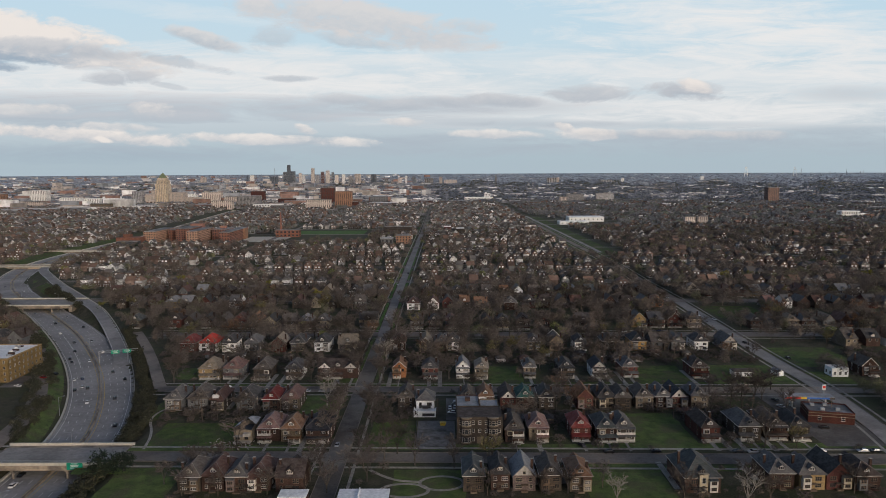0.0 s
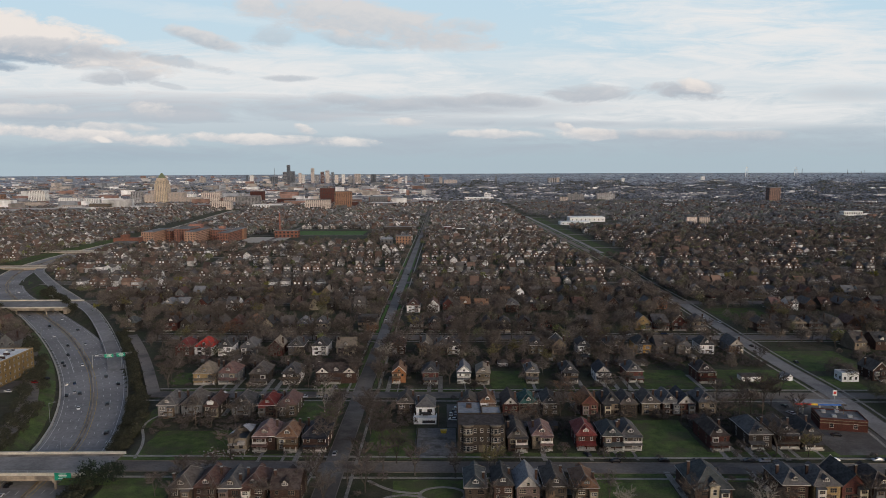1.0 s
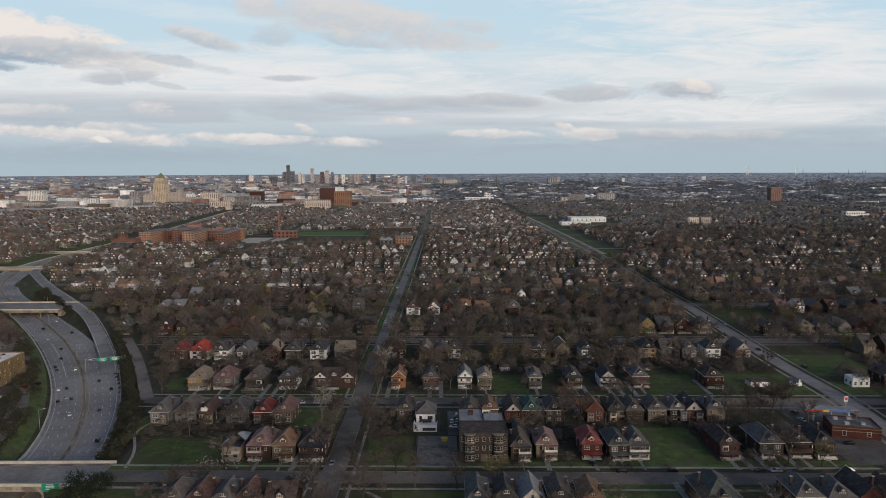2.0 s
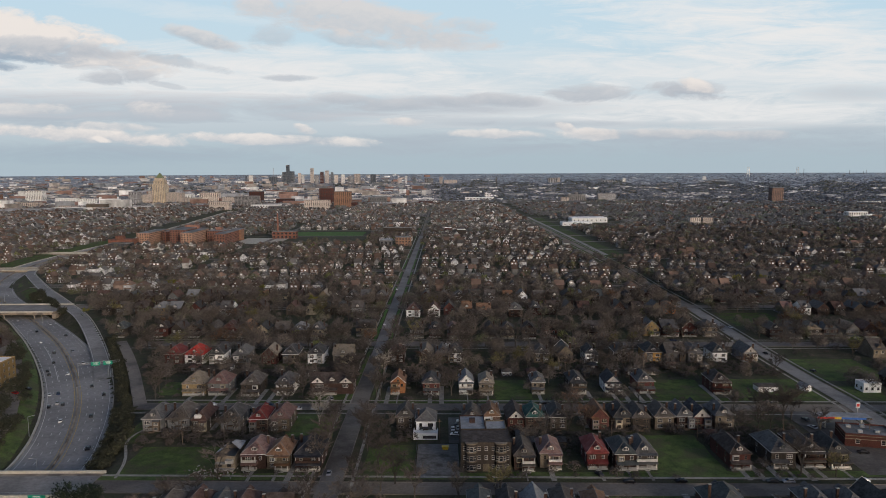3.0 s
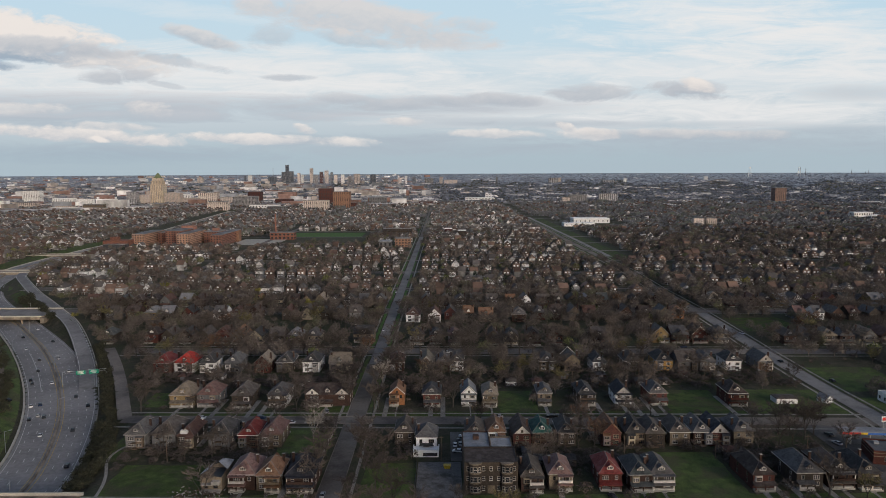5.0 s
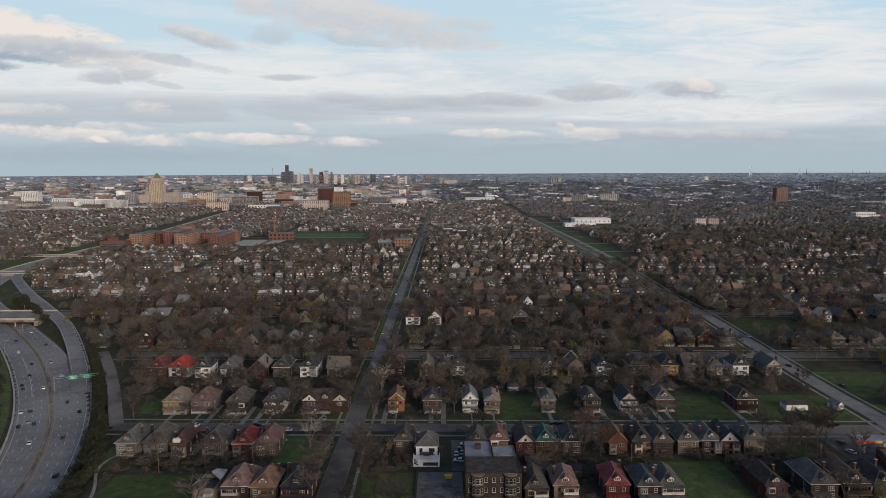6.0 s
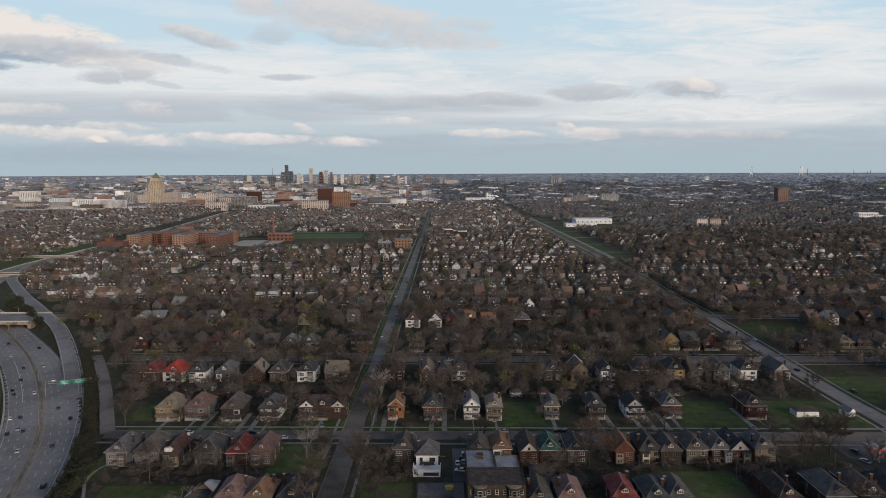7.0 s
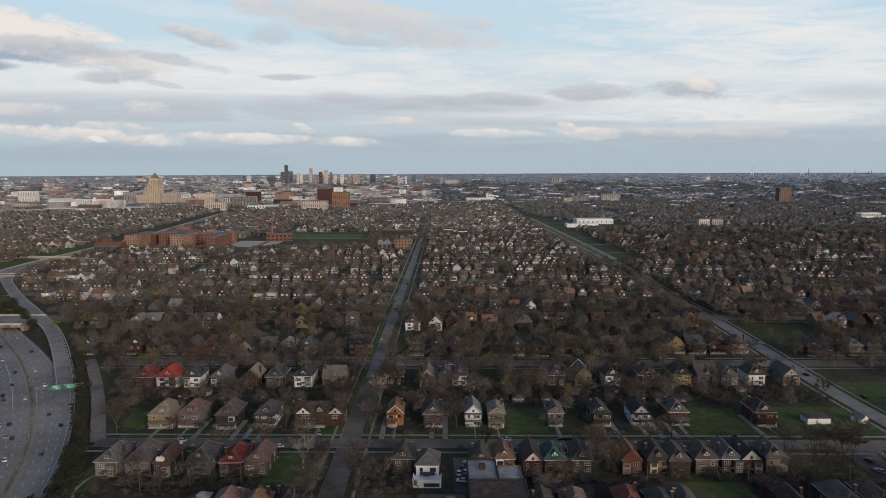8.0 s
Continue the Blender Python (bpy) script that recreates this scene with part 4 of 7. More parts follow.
    if detail and not away:
        for i in range(3):
            xx = px - pw / 2 + 0.3 + i * (pw - 0.6) / 2
            part("column", Shape().box(xx - 0.2, fy - pd + 0.05, 0.65, xx + 0.2, fy - pd + 0.45, hr - 0.3), rn.choice((wall, "trim_white")), po)
        part("railing", Shape().box(px - pw / 2, fy - pd + 0.12, 1.3, px + pw / 2, fy - pd + 0.2, 1.42).box(px - pw / 2, fy - pd + 0.14, 0.65, px + pw / 2, fy - pd + 0.18, 1.0), "trim_white", po)
    if detail and not away and rn.random() < 0.5:
        up = part("upper_porch", Shape().box(px - pw / 2, fy - pd, hr + 0.72, px + pw / 2, fy - 0.003, hr + 0.85).box(px - pw / 2, fy - pd, hr + 0.85, px + pw / 2, fy - pd + 0.1, hr + 1.7), rn.choice(("trim_white", wall, "wood")), b)
        part("upper_roof", Shape().box(px - pw / 2 - 0.3, fy - pd - 0.3, hr + 3.2, px + pw / 2 + 0.3, fy - 0.003, hr + 3.45), "roof_" + roof, up)
        for xx in (px - pw / 2 + 0.2, px + pw / 2 - 0.2):
            part("column", Shape().box(xx - 0.15, fy - pd + 0.05, hr + 0.85, xx + 0.15, fy - pd + 0.35, hr + 3.2), "trim_white", up)
    if rn.random() < 0.5 and not away:
        q = rn.choice((-1, 1)) * w * 0.15
        part("rear_wing", Shape().box(q - w * 0.3, d / 2 - 0.1, 0, q + w * 0.3, d / 2 + 2.6, h - 0.9).box(q - w * 0.32, d / 2 - 0.1, h - 0.9, q + w * 0.32, d / 2 + 2.8, h - 0.7), wall, b)
    if not detail:
        # first-floor front windows only
        back = fy if not away else d / 2
        for xx in (-w * 0.25, w * 0.25):
            part("window", shared(("whole_window",), lambda: frame_shape(1.5, 1.4).add([(-0.75, -0.04, 0), (0.75, -0.04, 0), (0.75, -0.04, 1.4), (-0.75, -0.04, 1.4)], [(0, 1, 2, 3)], 1), ["trim_white", "glass"]), None, b, at=pose(xx, back, 3.65, 0, 0, 0 if not away else 180))
        return b
    part("door", Shape().box(px + 0.3, fy - 0.06, 0.65, px + 1.3, fy, 2.75), "door_paint", b)
    flip = rn.choice((-1, 1))
    for q, tn, on in ((fy, 0, True), (d / 2, 180, away)):
        if on:
            window(b, flip * w * 0.24, q, 3.65, 2.2, 1.5, tn, trim=trim)
            window(b, -flip * w * 0.27, q, 3.75, rn.choice((0.9, 1.1)), 1.4, tn, trim=trim)
            window(b, flip * w * 0.24, q, 1.1, 2.2, 1.4, tn, trim=trim)
            if away:
                window(b, -flip * w * 0.3, q, 1.2, 0.9, 1.3, tn, trim=trim)
    if away:
        part("back_stoop", Shape().box(-1.2, d / 2, 0, 1.2, d / 2 + 1.6, 0.55).box(-1.3, d / 2, 2.7, 1.3, d / 2 + 1.8, 2.85).box(0.9, d / 2 + 1.3, 0.55, 1.05, d / 2 + 1.45, 2.7), "wood", b)
    side = 90 if (x > 0) == bool(away) else -90      # the side wall that faces the middle of the town
    sx = w / 2 if side == 90 else -w / 2
    for yy in (-d * 0.25, d * 0.2):
        window(b, sx, yy, 3.65, 1.0, 1.4, side, trim=trim)
        window(b, sx, yy, 1.1, 1.0, 1.4, side, trim=trim)
    if style == "gable" and (wall == "pink" or roof == "navy" or rn.random() < 0.35):
        q = d / 2 + 0.03 if away else fy - 0.03
        part("gable_panel", Shape().add([(-w / 2, q, h), (w / 2, q, h), (0, q, h + rise - 0.1)], [(2, 1, 0) if away else (0, 1, 2)]), "trim_white", b)
        window(b, 0, q, h + 0.5, 0.9, 1.0, 180 if away else 0, trim=trim)
    elif style == "gable":
        window(b, 0, fy, h + 0.5, 0.9, 1.0, trim=trim)
        if roof in ("navy", "charcoal", "bluegrey") or rn.random() < 0.5:
            q = fy - 0.35
            part("bargeboard", Shape().add([(-w / 2 - 0.3, q, h - 0.3), (0, q, h + rise - 0.05), (w / 2 + 0.3, q, h - 0.3), (w / 2 + 0.3, q, h + 0.1), (0, q, h + rise + 0.35), (-w / 2 - 0.3, q, h + 0.1),
                                              (-w / 2 - 0.3, q + 0.1, h - 0.3), (0, q + 0.1, h + rise - 0.05), (w / 2 + 0.3, q + 0.1, h - 0.3), (w / 2 + 0.3, q + 0.1, h + 0.1), (0, q + 0.1, h + rise + 0.35), (-w / 2 - 0.3, q + 0.1, h + 0.1)],
                                             [(0, 1, 4, 5), (1, 2, 3, 4), (11, 10, 7, 6), (10, 9, 8, 7), (5, 4, 10, 11), (4, 3, 9, 10), (1, 0, 6, 7), (2, 1, 7, 8)]), "trim_white", b)
    if away and dormer and rn.random() < 0.55:
        # enclosed two-storey back porch with a lean-to roof
        q, k, ph = -flip * w * 0.27, d / 2, h - 0.7
        rp = part("back_porch", Shape().box(q - 1.5, k, 0.9, q + 1.5, k + 1.7, ph), rn.choice(("trim_white", "cream", "grey", "wood", "pink")), b, "enclosed boarded back porch")
        part("porch_roof", Shape().add([(q - 1.7, k, ph + 0.5), (q + 1.7, k, ph + 0.5), (q + 1.7, k + 1.95, ph), (q - 1.7, k + 1.95, ph), (q - 1.7, k, ph + 0.38), (q + 1.7, k, ph + 0.38), (q + 1.7, k + 1.95, ph - 0.12), (q - 1.7, k + 1.95, ph - 0.12)],
                                         [(3, 2, 1, 0), (4, 5, 6, 7), (2, 3, 7, 6), (1, 2, 6, 5), (3, 0, 4, 7)]), "roof_" + roof, rp)
        for z in (1.6, 3.9):
            window(rp, q, k + 1.7, z, 1.8, 1.1, 180, trim=trim)
    elif not away and storeys == 2 and w < 12 and rn.random() < 0.6:
        # shallow bay on the upper floor
        q = flip * w * 0.24
        by = part("bay", Shape().add([(q - 1.5, fy, 3.3), (q - 1.1, fy - 0.7, 3.3), (q + 1.1, fy - 0.7, 3.3), (q + 1.5, fy, 3.3), (q - 1.5, fy, 5.5), (q - 1.1, fy - 0.7, 5.5), (q + 1.1, fy - 0.7, 5.5), (q + 1.5, fy, 5.5)],
                                       [(0, 1, 5, 4), (1, 2, 6, 5), (2, 3, 7, 6), (4, 5, 6, 7), (3, 2, 1, 0)]), rn.choice((wall, "cream", "trim_white")), b)
        window(by, q, fy - 0.7, 3.7, 1.8, 1.3, trim=trim)
    return b


# row A
house(-96, 257.0, 1, 8.5, "hip", "brown", "greybrown")
house(-87, 257.8, 1, 8.5, "hip", "brick", "redbrown")
house(-78, 256.4, 1, 7.7, "hip", "brick", "slate")
house(-70, 257.5, 1, 8.5, "hip", "brick", "redbrown")
house(-58, 256.1, 1, 10.4, "side", "brick", "darkbrown")
house(11, 257.0, 1, 7.7, "hip", "brown", "teal_grey")
house(21, 257.8, 1, 7.0, "hip", "brick", "charcoal")
house(30, 256.4, 1, 8.4, "gable", "pink", "bluegrey")
house(40, 257.5, 1, 8.0, "hip", "brown", "greybrown")
house(51, 256.1, 1, 8.0, "hip", "tan", "orangebrown")
big = house(96, 257.0, 1, 13.4, "hip", "brick", "teal_grey", depth=20)
bay = part("stair_bay", Shape().box(-1.6, 10.0, 0, 1.6, 11.0, 7.4).box(-1.9, 9.6, 7.4, 1.9, 11.2, 7.7), "cream", big, "pale stair bay up the back wall")
for z in (1.2, 4.2):
    window(bay, 0, 11.0, z, 1.2, 2.0, 180)
house(127, 257.8, 1, 9.2, "hip", "brick", "slate")
house(138, 256.4, 1, 9.5, "hip", "yellow", "slate")
house(148, 257.5, 1, 9.1, "gable", "redbrick", "charcoal")
house(158, 256.1, 1, 9.5, "hip", "brick", "darkbrown")
# row B
house(-78, 306.3, 0, 9.5, "hip", "brick", "pinkred")
house(-68, 304.9, 0, 9.0, "hip", "tan", "orangebrown")
house(-56, 306.0, 0, 10.4, "hip", "brick", "navy")
house(31, 304.6, 0, 8.1, "hip", "brick", "greybrown")
house(42, 305.5, 0, 8.5, "hip", "tan", "pinkred")
house(61, 306.3, 0, 8.3, "hip", "redbrick", "red")
house(72, 304.9, 0, 8.5, "hip", "brick", "teal_grey")
house(80, 306.0, 0, 8.5, "hip", "brown", "slate")
house(118, 306.6, 0, 8.1, "hip", "redbrick", "darkbrown", depth=19)
house(136, 307.5, 0, 9.9, "hip", "brown", "slate", depth=19)
house(148, 308.3, 0, 9.0, "hip", "brick", "greybrown", depth=19)
house(158, 306.9, 0, 8.5, "hip", "brown", "charcoal", depth=19)
# row C
house(-136, 347.0, 1, 8.7, "hip", "grey", "slate")
house(-124, 347.8, 1, 10.3, "hip", "grey", "greybrown")
bright = house(-114, 346.4, 1, 7.0, "hip", "brown", "redbrown")
part("stair_bay", Shape().box(-2.4, -8.2, 0, 0.6, -6.9, 8.2), "white", bright, "white-painted stair bay")
part("rear_bay", Shape().box(-0.8, 6.9, 0, 2.2, 8.3, 8.2), "white", bright, "white-painted rear bay")
house(-100, 347.5, 1, 9.2, "hip", "grey", "charcoal")
house(-87, 346.1, 1, 8.2, "hip", "brick", "red")
house(-77, 347.0, 1, 8.7, "hip", "tan", "pinkred")
house(-19, 347.8, 1, 8.2, "hip", "brown", "greybrown")
house(12, 346.4, 1, 8.7, "hip", "brick", "greybrown")
house(21, 347.5, 1, 7.7, "hip", "white", "orangebrown")
house(32, 346.1, 1, 7.7, "gable", "redbrick", "darkbrown")
house(41, 347.0, 1, 8.2, "hip", "brick", "teal")
house(52, 347.8, 1, 7.7, "hip", "brown", "charcoal")
house(71, 346.4, 1, 8.2, "gable", "redbrick", "orangebrown")
house(82, 347.5, 1, 9.2, "hip", "tan", "charcoal")
house(90, 346.1, 1, 8.2, "hip", "brown", "greybrown")
house(101, 347.0, 1, 8.7, "hip", "tan", "greybrown")
house(111, 347.8, 1, 8.1, "hip", "brick", "slate")
house(118, 346.4, 1, 8.7, "gable", "redbrick", "navy")
house(129, 347.5, 1, 8.7, "hip", "tan", "slate")
# row D
house(-136, 400.0, 0, 12.4, "hip", "yellow", "tan_roof")
house(-123, 400.8, 0, 10.6, "hip", "grey", "pinkred")
house(-105, 399.4, 0, 10.0, "hip", "brown", "greybrown")
house(-87, 400.5, 0, 9.4, "hip", "white", "slate")
duplex = house(-61.5, 399.5, 0, 23.0, "side", "brick", "darkbrown", depth=13)
duplex["label"] = "wide dark brick double house with two white gables"
for gx in (-7.6, 7.6):
    gb = part("front_gable", Shape().add([(gx - 3.6, -7.0, 6.1), (gx + 3.6, -7.0, 6.1), (gx, -7.0, 9.0), (gx - 3.6, -6.6, 6.1), (gx + 3.6, -6.6, 6.1), (gx, -6.6, 9.0)], [(0, 1, 2), (5, 4, 3), (0, 3, 4, 1), (1, 4, 5, 2), (2, 5, 3, 0)]), "trim_white", duplex, "white-painted gable")
    part("gable_slope", Shape().add([(gx - 4.1, -7.3, 5.8), (gx, -7.3, 9.2), (gx, 1.0, 9.2), (gx - 4.1, -4.0, 5.8), (gx + 4.1, -7.3, 5.8), (gx + 4.1, -4.0, 5.8)], [(0, 1, 2, 3), (1, 4, 5, 2)]), "roof_darkbrown", gb)
    window(gb, gx, -7.0, 6.5, 1.0, 1.2)
    window(gb, gx, -6.5, 3.6, 2.2, 1.5)
house(-26, 400.8, 0, 7.6, "gable", "orange", "orangebrown")
house(-8, 399.4, 0, 8.8, "hip", "redbrick", "slate")
house(11, 400.5, 0, 7.6, "gable", "white", "bluegrey")
house(22, 399.1, 0, 7.6, "hip", "tan", "tan_roof")
house(50, 400.0, 0, 7.0, "hip", "tan", "slate")
house(71, 400.8, 0, 8.2, "hip", "brown", "charcoal")
house(90, 399.4, 0, 8.2, "gable", "white", "navy")
house(108, 400.5, 0, 8.8, "hip", "redbrick", "slate")
house(148, 399.1, 0, 9.3, "hip", "redbrick", "darkbrown")
# row E
house(-170, 460.0, 1, 10.6, "hip", "redbrick", "red")
house(-157, 460.8, 1, 11.9, "hip", "white", "bright_red")
house(-143, 459.4, 1, 9.2, "hip", "white", "charcoal")
house(-128, 460.5, 1, 9.2, "hip", "grey", "slate")
house(-110, 459.1, 1, 9.2, "gable", "redbrick", "tan_roof")
house(-97, 460.0, 1, 9.9, "hip", "brown", "charcoal")
house(-81, 460.8, 1, 9.9, "hip", "white", "charcoal")
house(-64, 459.4, 1, 12.5, "side", "cream", "tan_roof")
house(-30, 460.5, 1, 8.5, "hip", "brick", "redbrown")
house(-12, 459.1, 1, 8.5, "gable", "cream", "tan_roof")
house(-2, 460.0, 1, 7.9, "hip", "brick", "slate")
house(6, 460.8, 1, 8.5, "hip", "white", "charcoal")
house(60, 459.4, 1, 9.2, "hip", "tan", "greybrown")
house(75, 460.5, 1, 9.2, "gable", "tan", "greybrown")
house(91, 459.1, 1, 7.9, "hip", "white", "charcoal")
house(111, 460.0, 1, 9.8, "hip", "brown", "greybrown")
house(130, 460.8, 1, 9.8, "hip", "ochre", "charcoal")
house(144, 459.4, 1, 11.8, "side", "grey", "greybrown")
house(156, 460.5, 1, 9.1, "hip", "grey", "slate")
house(171, 459.1, 1, 9.1, "hip", "white", "charcoal")
house(190, 460.0, 1, 8.5, "gable", "grey", "slate")
# fronts beyond the boulevard
house(149, 527.9, 0, 11.0, "gable", "yellow", "slate")
house(162, 527.7, 0, 11.5, "side", "redbrick", "slate")
house(176, 527.5, 0, 11.0, "gable", "redbrick", "darkbrown")
house(191, 527.2, 0, 10.5, "hip", "tan", "slate")
house(-58, 533.0, 0, 14.0, "side", "tan", "charcoal")
house(-26, 597.0, 1, 11.0, "hip", "white", "redbrown")
house(-9, 596.0, 1, 10.0, "gable", "white", "redbrown")
house(32, 597.0, 1, 11.0, "side", "tan", "orangebrown")
house(58, 596.0, 1, 11.0, "hip", "brick", "slate")
house(187, 605.0, 1, 10.0, "hip", "orange", "orangebrown")
house(247, 400.0, 0, 9.0, "gable", "brick", "greybrown")
house(238, 660.0, 0, 12.0, "hip", "cream", "tan_roof")

# ---- open lots, walks, special buildings ----
def lawn(x0, y0, x1, y1, mats="lawn", label="open grass lot between the houses", z=0.03):
    """A grass patch with an uneven edge."""
    rn = random.Random(int(x0 * 3 + y0))
    ring = []
    for (ax, ay), (bx, by) in zip(((x0, y0), (x1, y0), (x1, y1), (x0, y1)), ((x1, y0), (x1, y1), (x0, y1), (x0, y0))):
        n = max(2, int(math.hypot(bx - ax, by - ay) / 4))
        ring += [(ax + (bx - ax) * i / n + rn.uniform(-0.5, 0.5), ay + (by - ay) * i / n + rn.uniform(-0.5, 0.5), z) for i in range(n)]
    structure("lawn", Shape().add(ring, [tuple(range(len(ring)))]), mats, label, "lawn")


LOTS = [(-132, 288, -94, 321), (-74, 330, -52, 362), (-34, 288, -13, 322), (54, 240, 86, 273), (84, 288, 112, 332), (26, 379, 46, 416), (112, 379, 142, 416),
        (156, 379, 200, 416), (224, 552, 268, 600), (214, 376, 233, 402), (214, 412, 256, 458), (-20, 240, 8, 268), (-70, 379, -40, 392), (-131, 240, -104, 270)]
for q in LOTS:
    lawn(*q)
for a, b in zip(STREETS, STREETS[1:]):
    if 360 < a < 1500:
        for x in (-51.2, -39.9):
            lawn(x, a + 9, x + 2.2, b - 9, "bright_lawn" if a > 480 else "lawn", "grass verge between the avenue and its walk", 0.05)
lawn(-157.7, 391.6, -143.8, 414.6, "lawn", "open grass lot behind the red-roofed houses")
lawn(-147.0, 325.0, -138.0, 362.0, "lawn", "open grass lot beside the freeway bank")
lawn(-292, 1300, -150, 1385, "bright_lawn", "wide bright green playing field")
lawn(560, 1000, 640, 1050, "bright_lawn", "green field among the far houses")
for x0, x1, y in ((-150, -52, 291), (-36, 200, 291), (-150, -52, 380), (-36, 200, 380), (-150, -52, 268), (10, 200, 268)):
    lawn(x0, y - 3, x1, y + 3, label="strip of front lawn along the street", z=0.045)
structure("parking_lot", Shape().box(-12.5, 289, -0.1, 5, 323, 0.06), "cracked_asphalt", "cracked empty asphalt lot behind a low fence", "parking lot")
structure("parking_lot", Shape().box(1, 324, -0.1, 9, 356, 0.06), "asphalt", "narrow asphalt yard with parked cars", "parking lot")
structure("parking_lot", Shape().box(166, 290, -0.1, 196, 363, 0.06), "asphalt", "wide asphalt forecourt beside the avenue", "parking lot")
structure("parking_lot", Shape().box(-350, 1170, -0.1, -275, 1265, 0.06), "pale_concrete", "wide pale parking lot beside the hospital", "parking lot")
structure("parking_lot", Shape().box(-250, 378, -0.1, -237, 400, 0.06), "asphalt", "asphalt yard beside the apartment block", "parking lot")

fence = thing("lot_fence", "low dark chain-link fence round the asphalt lot", "fence")
for i in range(9):
    part("post", Shape().tube((-13, 289 + i * 4.25, 0), (-13, 289 + i * 4.25, 1.6), 0.07, 0.07, 5), "dark_metal", fence)
part("rail", Shape().box(-13.03, 289, 1.5, -12.97, 323, 1.58).box(-13.03, 289, 0.1, -12.97, 323, 0.9), "dark_metal", fence)
skip = thing("waste_skip", "yellow metal waste skip on the asphalt lot", "skip", pose(-0.6, 317, 0.06))
part("body", Shape().add([(-1.1, -0.8, 0.1), (1.1, -0.8, 0.1), (1.1, 0.8, 0.1), (-1.1, 0.8, 0.1), (-1.5, -1.0, 1.5), (1.5, -1.0, 1.5), (1.5, 1.0, 1.5), (-1.5, 1.0, 1.5)],
                            [(3, 2, 1, 0), (0, 1, 5, 4), (1, 2, 6, 5), (2, 3, 7, 6), (3, 0, 4, 7), (4, 5, 6, 7)]), "sign_yellow", skip)
part("base_rail", Shape().box(-1.1, -0.7, 0, -0.9, 0.7, 0.1).box(0.9, -0.7, 0, 1.1, 0.7, 0.1), "dark_metal", skip)

# garden paths in ovals on the corner lot
for cx, cy, a, b in ((-1, 256, 8.5, 6.0), (-15, 250, 9, 5.5)):
    ring = np.array([(cx + a * math.cos(i * math.tau / 40), cy + b * math.sin(i * math.tau / 40)) for i in range(41)])
    structure("garden_path", ribbon(ring, -0.7, 0.7, 0.09 if cx > -5 else 0.12, 0.1), "sidewalk", "pale concrete garden path laid in an oval", "path")
structure("garden_path", ribbon(smooth_line([(-30, 268), (-24, 262), (-18, 258), (-9, 257)]), -0.7, 0.7, 0.15, 0.1), "sidewalk", "pale concrete garden path", "path")

# front walks and drives
for hx, hy, hw, hd in HOUSES[:82]:
    for st in (280, 371, 500):
        if abs(hy - st) < 34 and hy < 430:
            rn = random.Random(int(hx * 5 + hy))
            sgn = 1 if hy > st else -1
            y0, y1 = sorted((st + sgn * 6, hy - sgn * (hd / 2 + 2.6)))
            structure("front_walk", Shape().box(hx - 0.7 + rn.uniform(-1, 1), y0, -0.05, hx + 0.7, y1, 0.08), "sidewalk", "pale concrete front walk from the street to the porch", "path")
            if rn.random() < 0.6:
                dx = hx + (hw / 2 + 1.3) * rn.choice((-1, 1))
                ya, yb = sorted((st + sgn * 5.2, hy + sgn * rn.uniform(-6, 8)))
                structure("driveway", Shape().box(dx - 1.2, ya, -0.05, dx + 1.2, yb, 0.075), "sidewalk", "narrow pale concrete driveway beside a house", "driveway")


def block(name, label, category, x, y, w, d, h, wall, roof="gravel_roof", floors=3, bays=5, turn=0, side_bays=0, win=(1.2, 1.5), parapet=0.6, extra=None):
    """A flat-roofed building: walls with a parapet, sunk roof, single windows."""
    b = thing(name, label, category, pose(x, y, float(ground_z(x, y)), 0, 0, turn))
    t = 0.35
    s = Shape().box(-w / 2, -d / 2, -0.5, w / 2, d / 2, h)
    part("wall", s, wall, b)
    if parapet:
        part("parapet", Shape().box(-w / 2, -d / 2, h, w / 2, -d / 2 + t, h + parapet).box(-w / 2, d / 2 - t, h, w / 2, d / 2, h + parapet)
             .box(-w / 2, -d / 2 + t, h, -w / 2 + t, d / 2 - t, h + parapet).box(w / 2 - t, -d / 2 + t, h, w / 2, d / 2 - t, h + parapet), wall, b)
    part("roof", Shape().box(-w / 2 + t, -d / 2 + t, h, w / 2 - t, d / 2 - t, h + 0.12), roof, b)
    fh = h / floors
    for f in range(floors):
        for k in range(bays):
            xx = -w / 2 + (k + 0.5) * w / bays
            window(b, xx, -d / 2, f * fh + fh * 0.3, *win)
        for k in range(side_bays):
            yy = -d / 2 + (k + 0.5) * d / side_bays
            window(b, -w / 2 if x > 0 else w / 2, yy, f * fh + fh * 0.3, *win, -90 if x > 0 else 90)
    return b


# the burnt-out house and its rubble
bh = thing("burnt_house", "burnt-out cream house with a collapsed charred roof", "house", pose(-89.5, 305, 0, 0, 0, -1))
HOUSES.append((-89.5, 303, 8, 14))
part("wall", Shape().add([(-4, -7, 0), (4, -7, 0), (4, 7, 0), (-4, 7, 0), (-4, -7, 6.2), (4, -7, 5.4), (4, 7, 6.4), (-4, 7, 4.2)], [(0, 1, 5, 4), (1, 2, 6, 5), (2, 3, 7, 6), (3, 0, 4, 7)]), "tan", bh)
part("upper_floor", Shape().box(-3.9, -6.9, 2.9, 3.9, 6.9, 3.1), "dark_metal", bh)
part("roof_remnant", Shape().add([(-4.4, -7.3, 6.2), (-0.5, -7.3, 8.6), (-0.8, -1.0, 8.3), (-4.4, 1.5, 5.6)], [(0, 1, 2, 3)]).add([(0.3, 1.0, 8.2), (4.4, -1.0, 5.8), (4.4, 7.3, 6.3), (0.6, 6.0, 7.4)], [(0, 1, 2, 3)]), "silver_roof", bh, "torn pale remnants of roofing")
rng = random.Random(8)
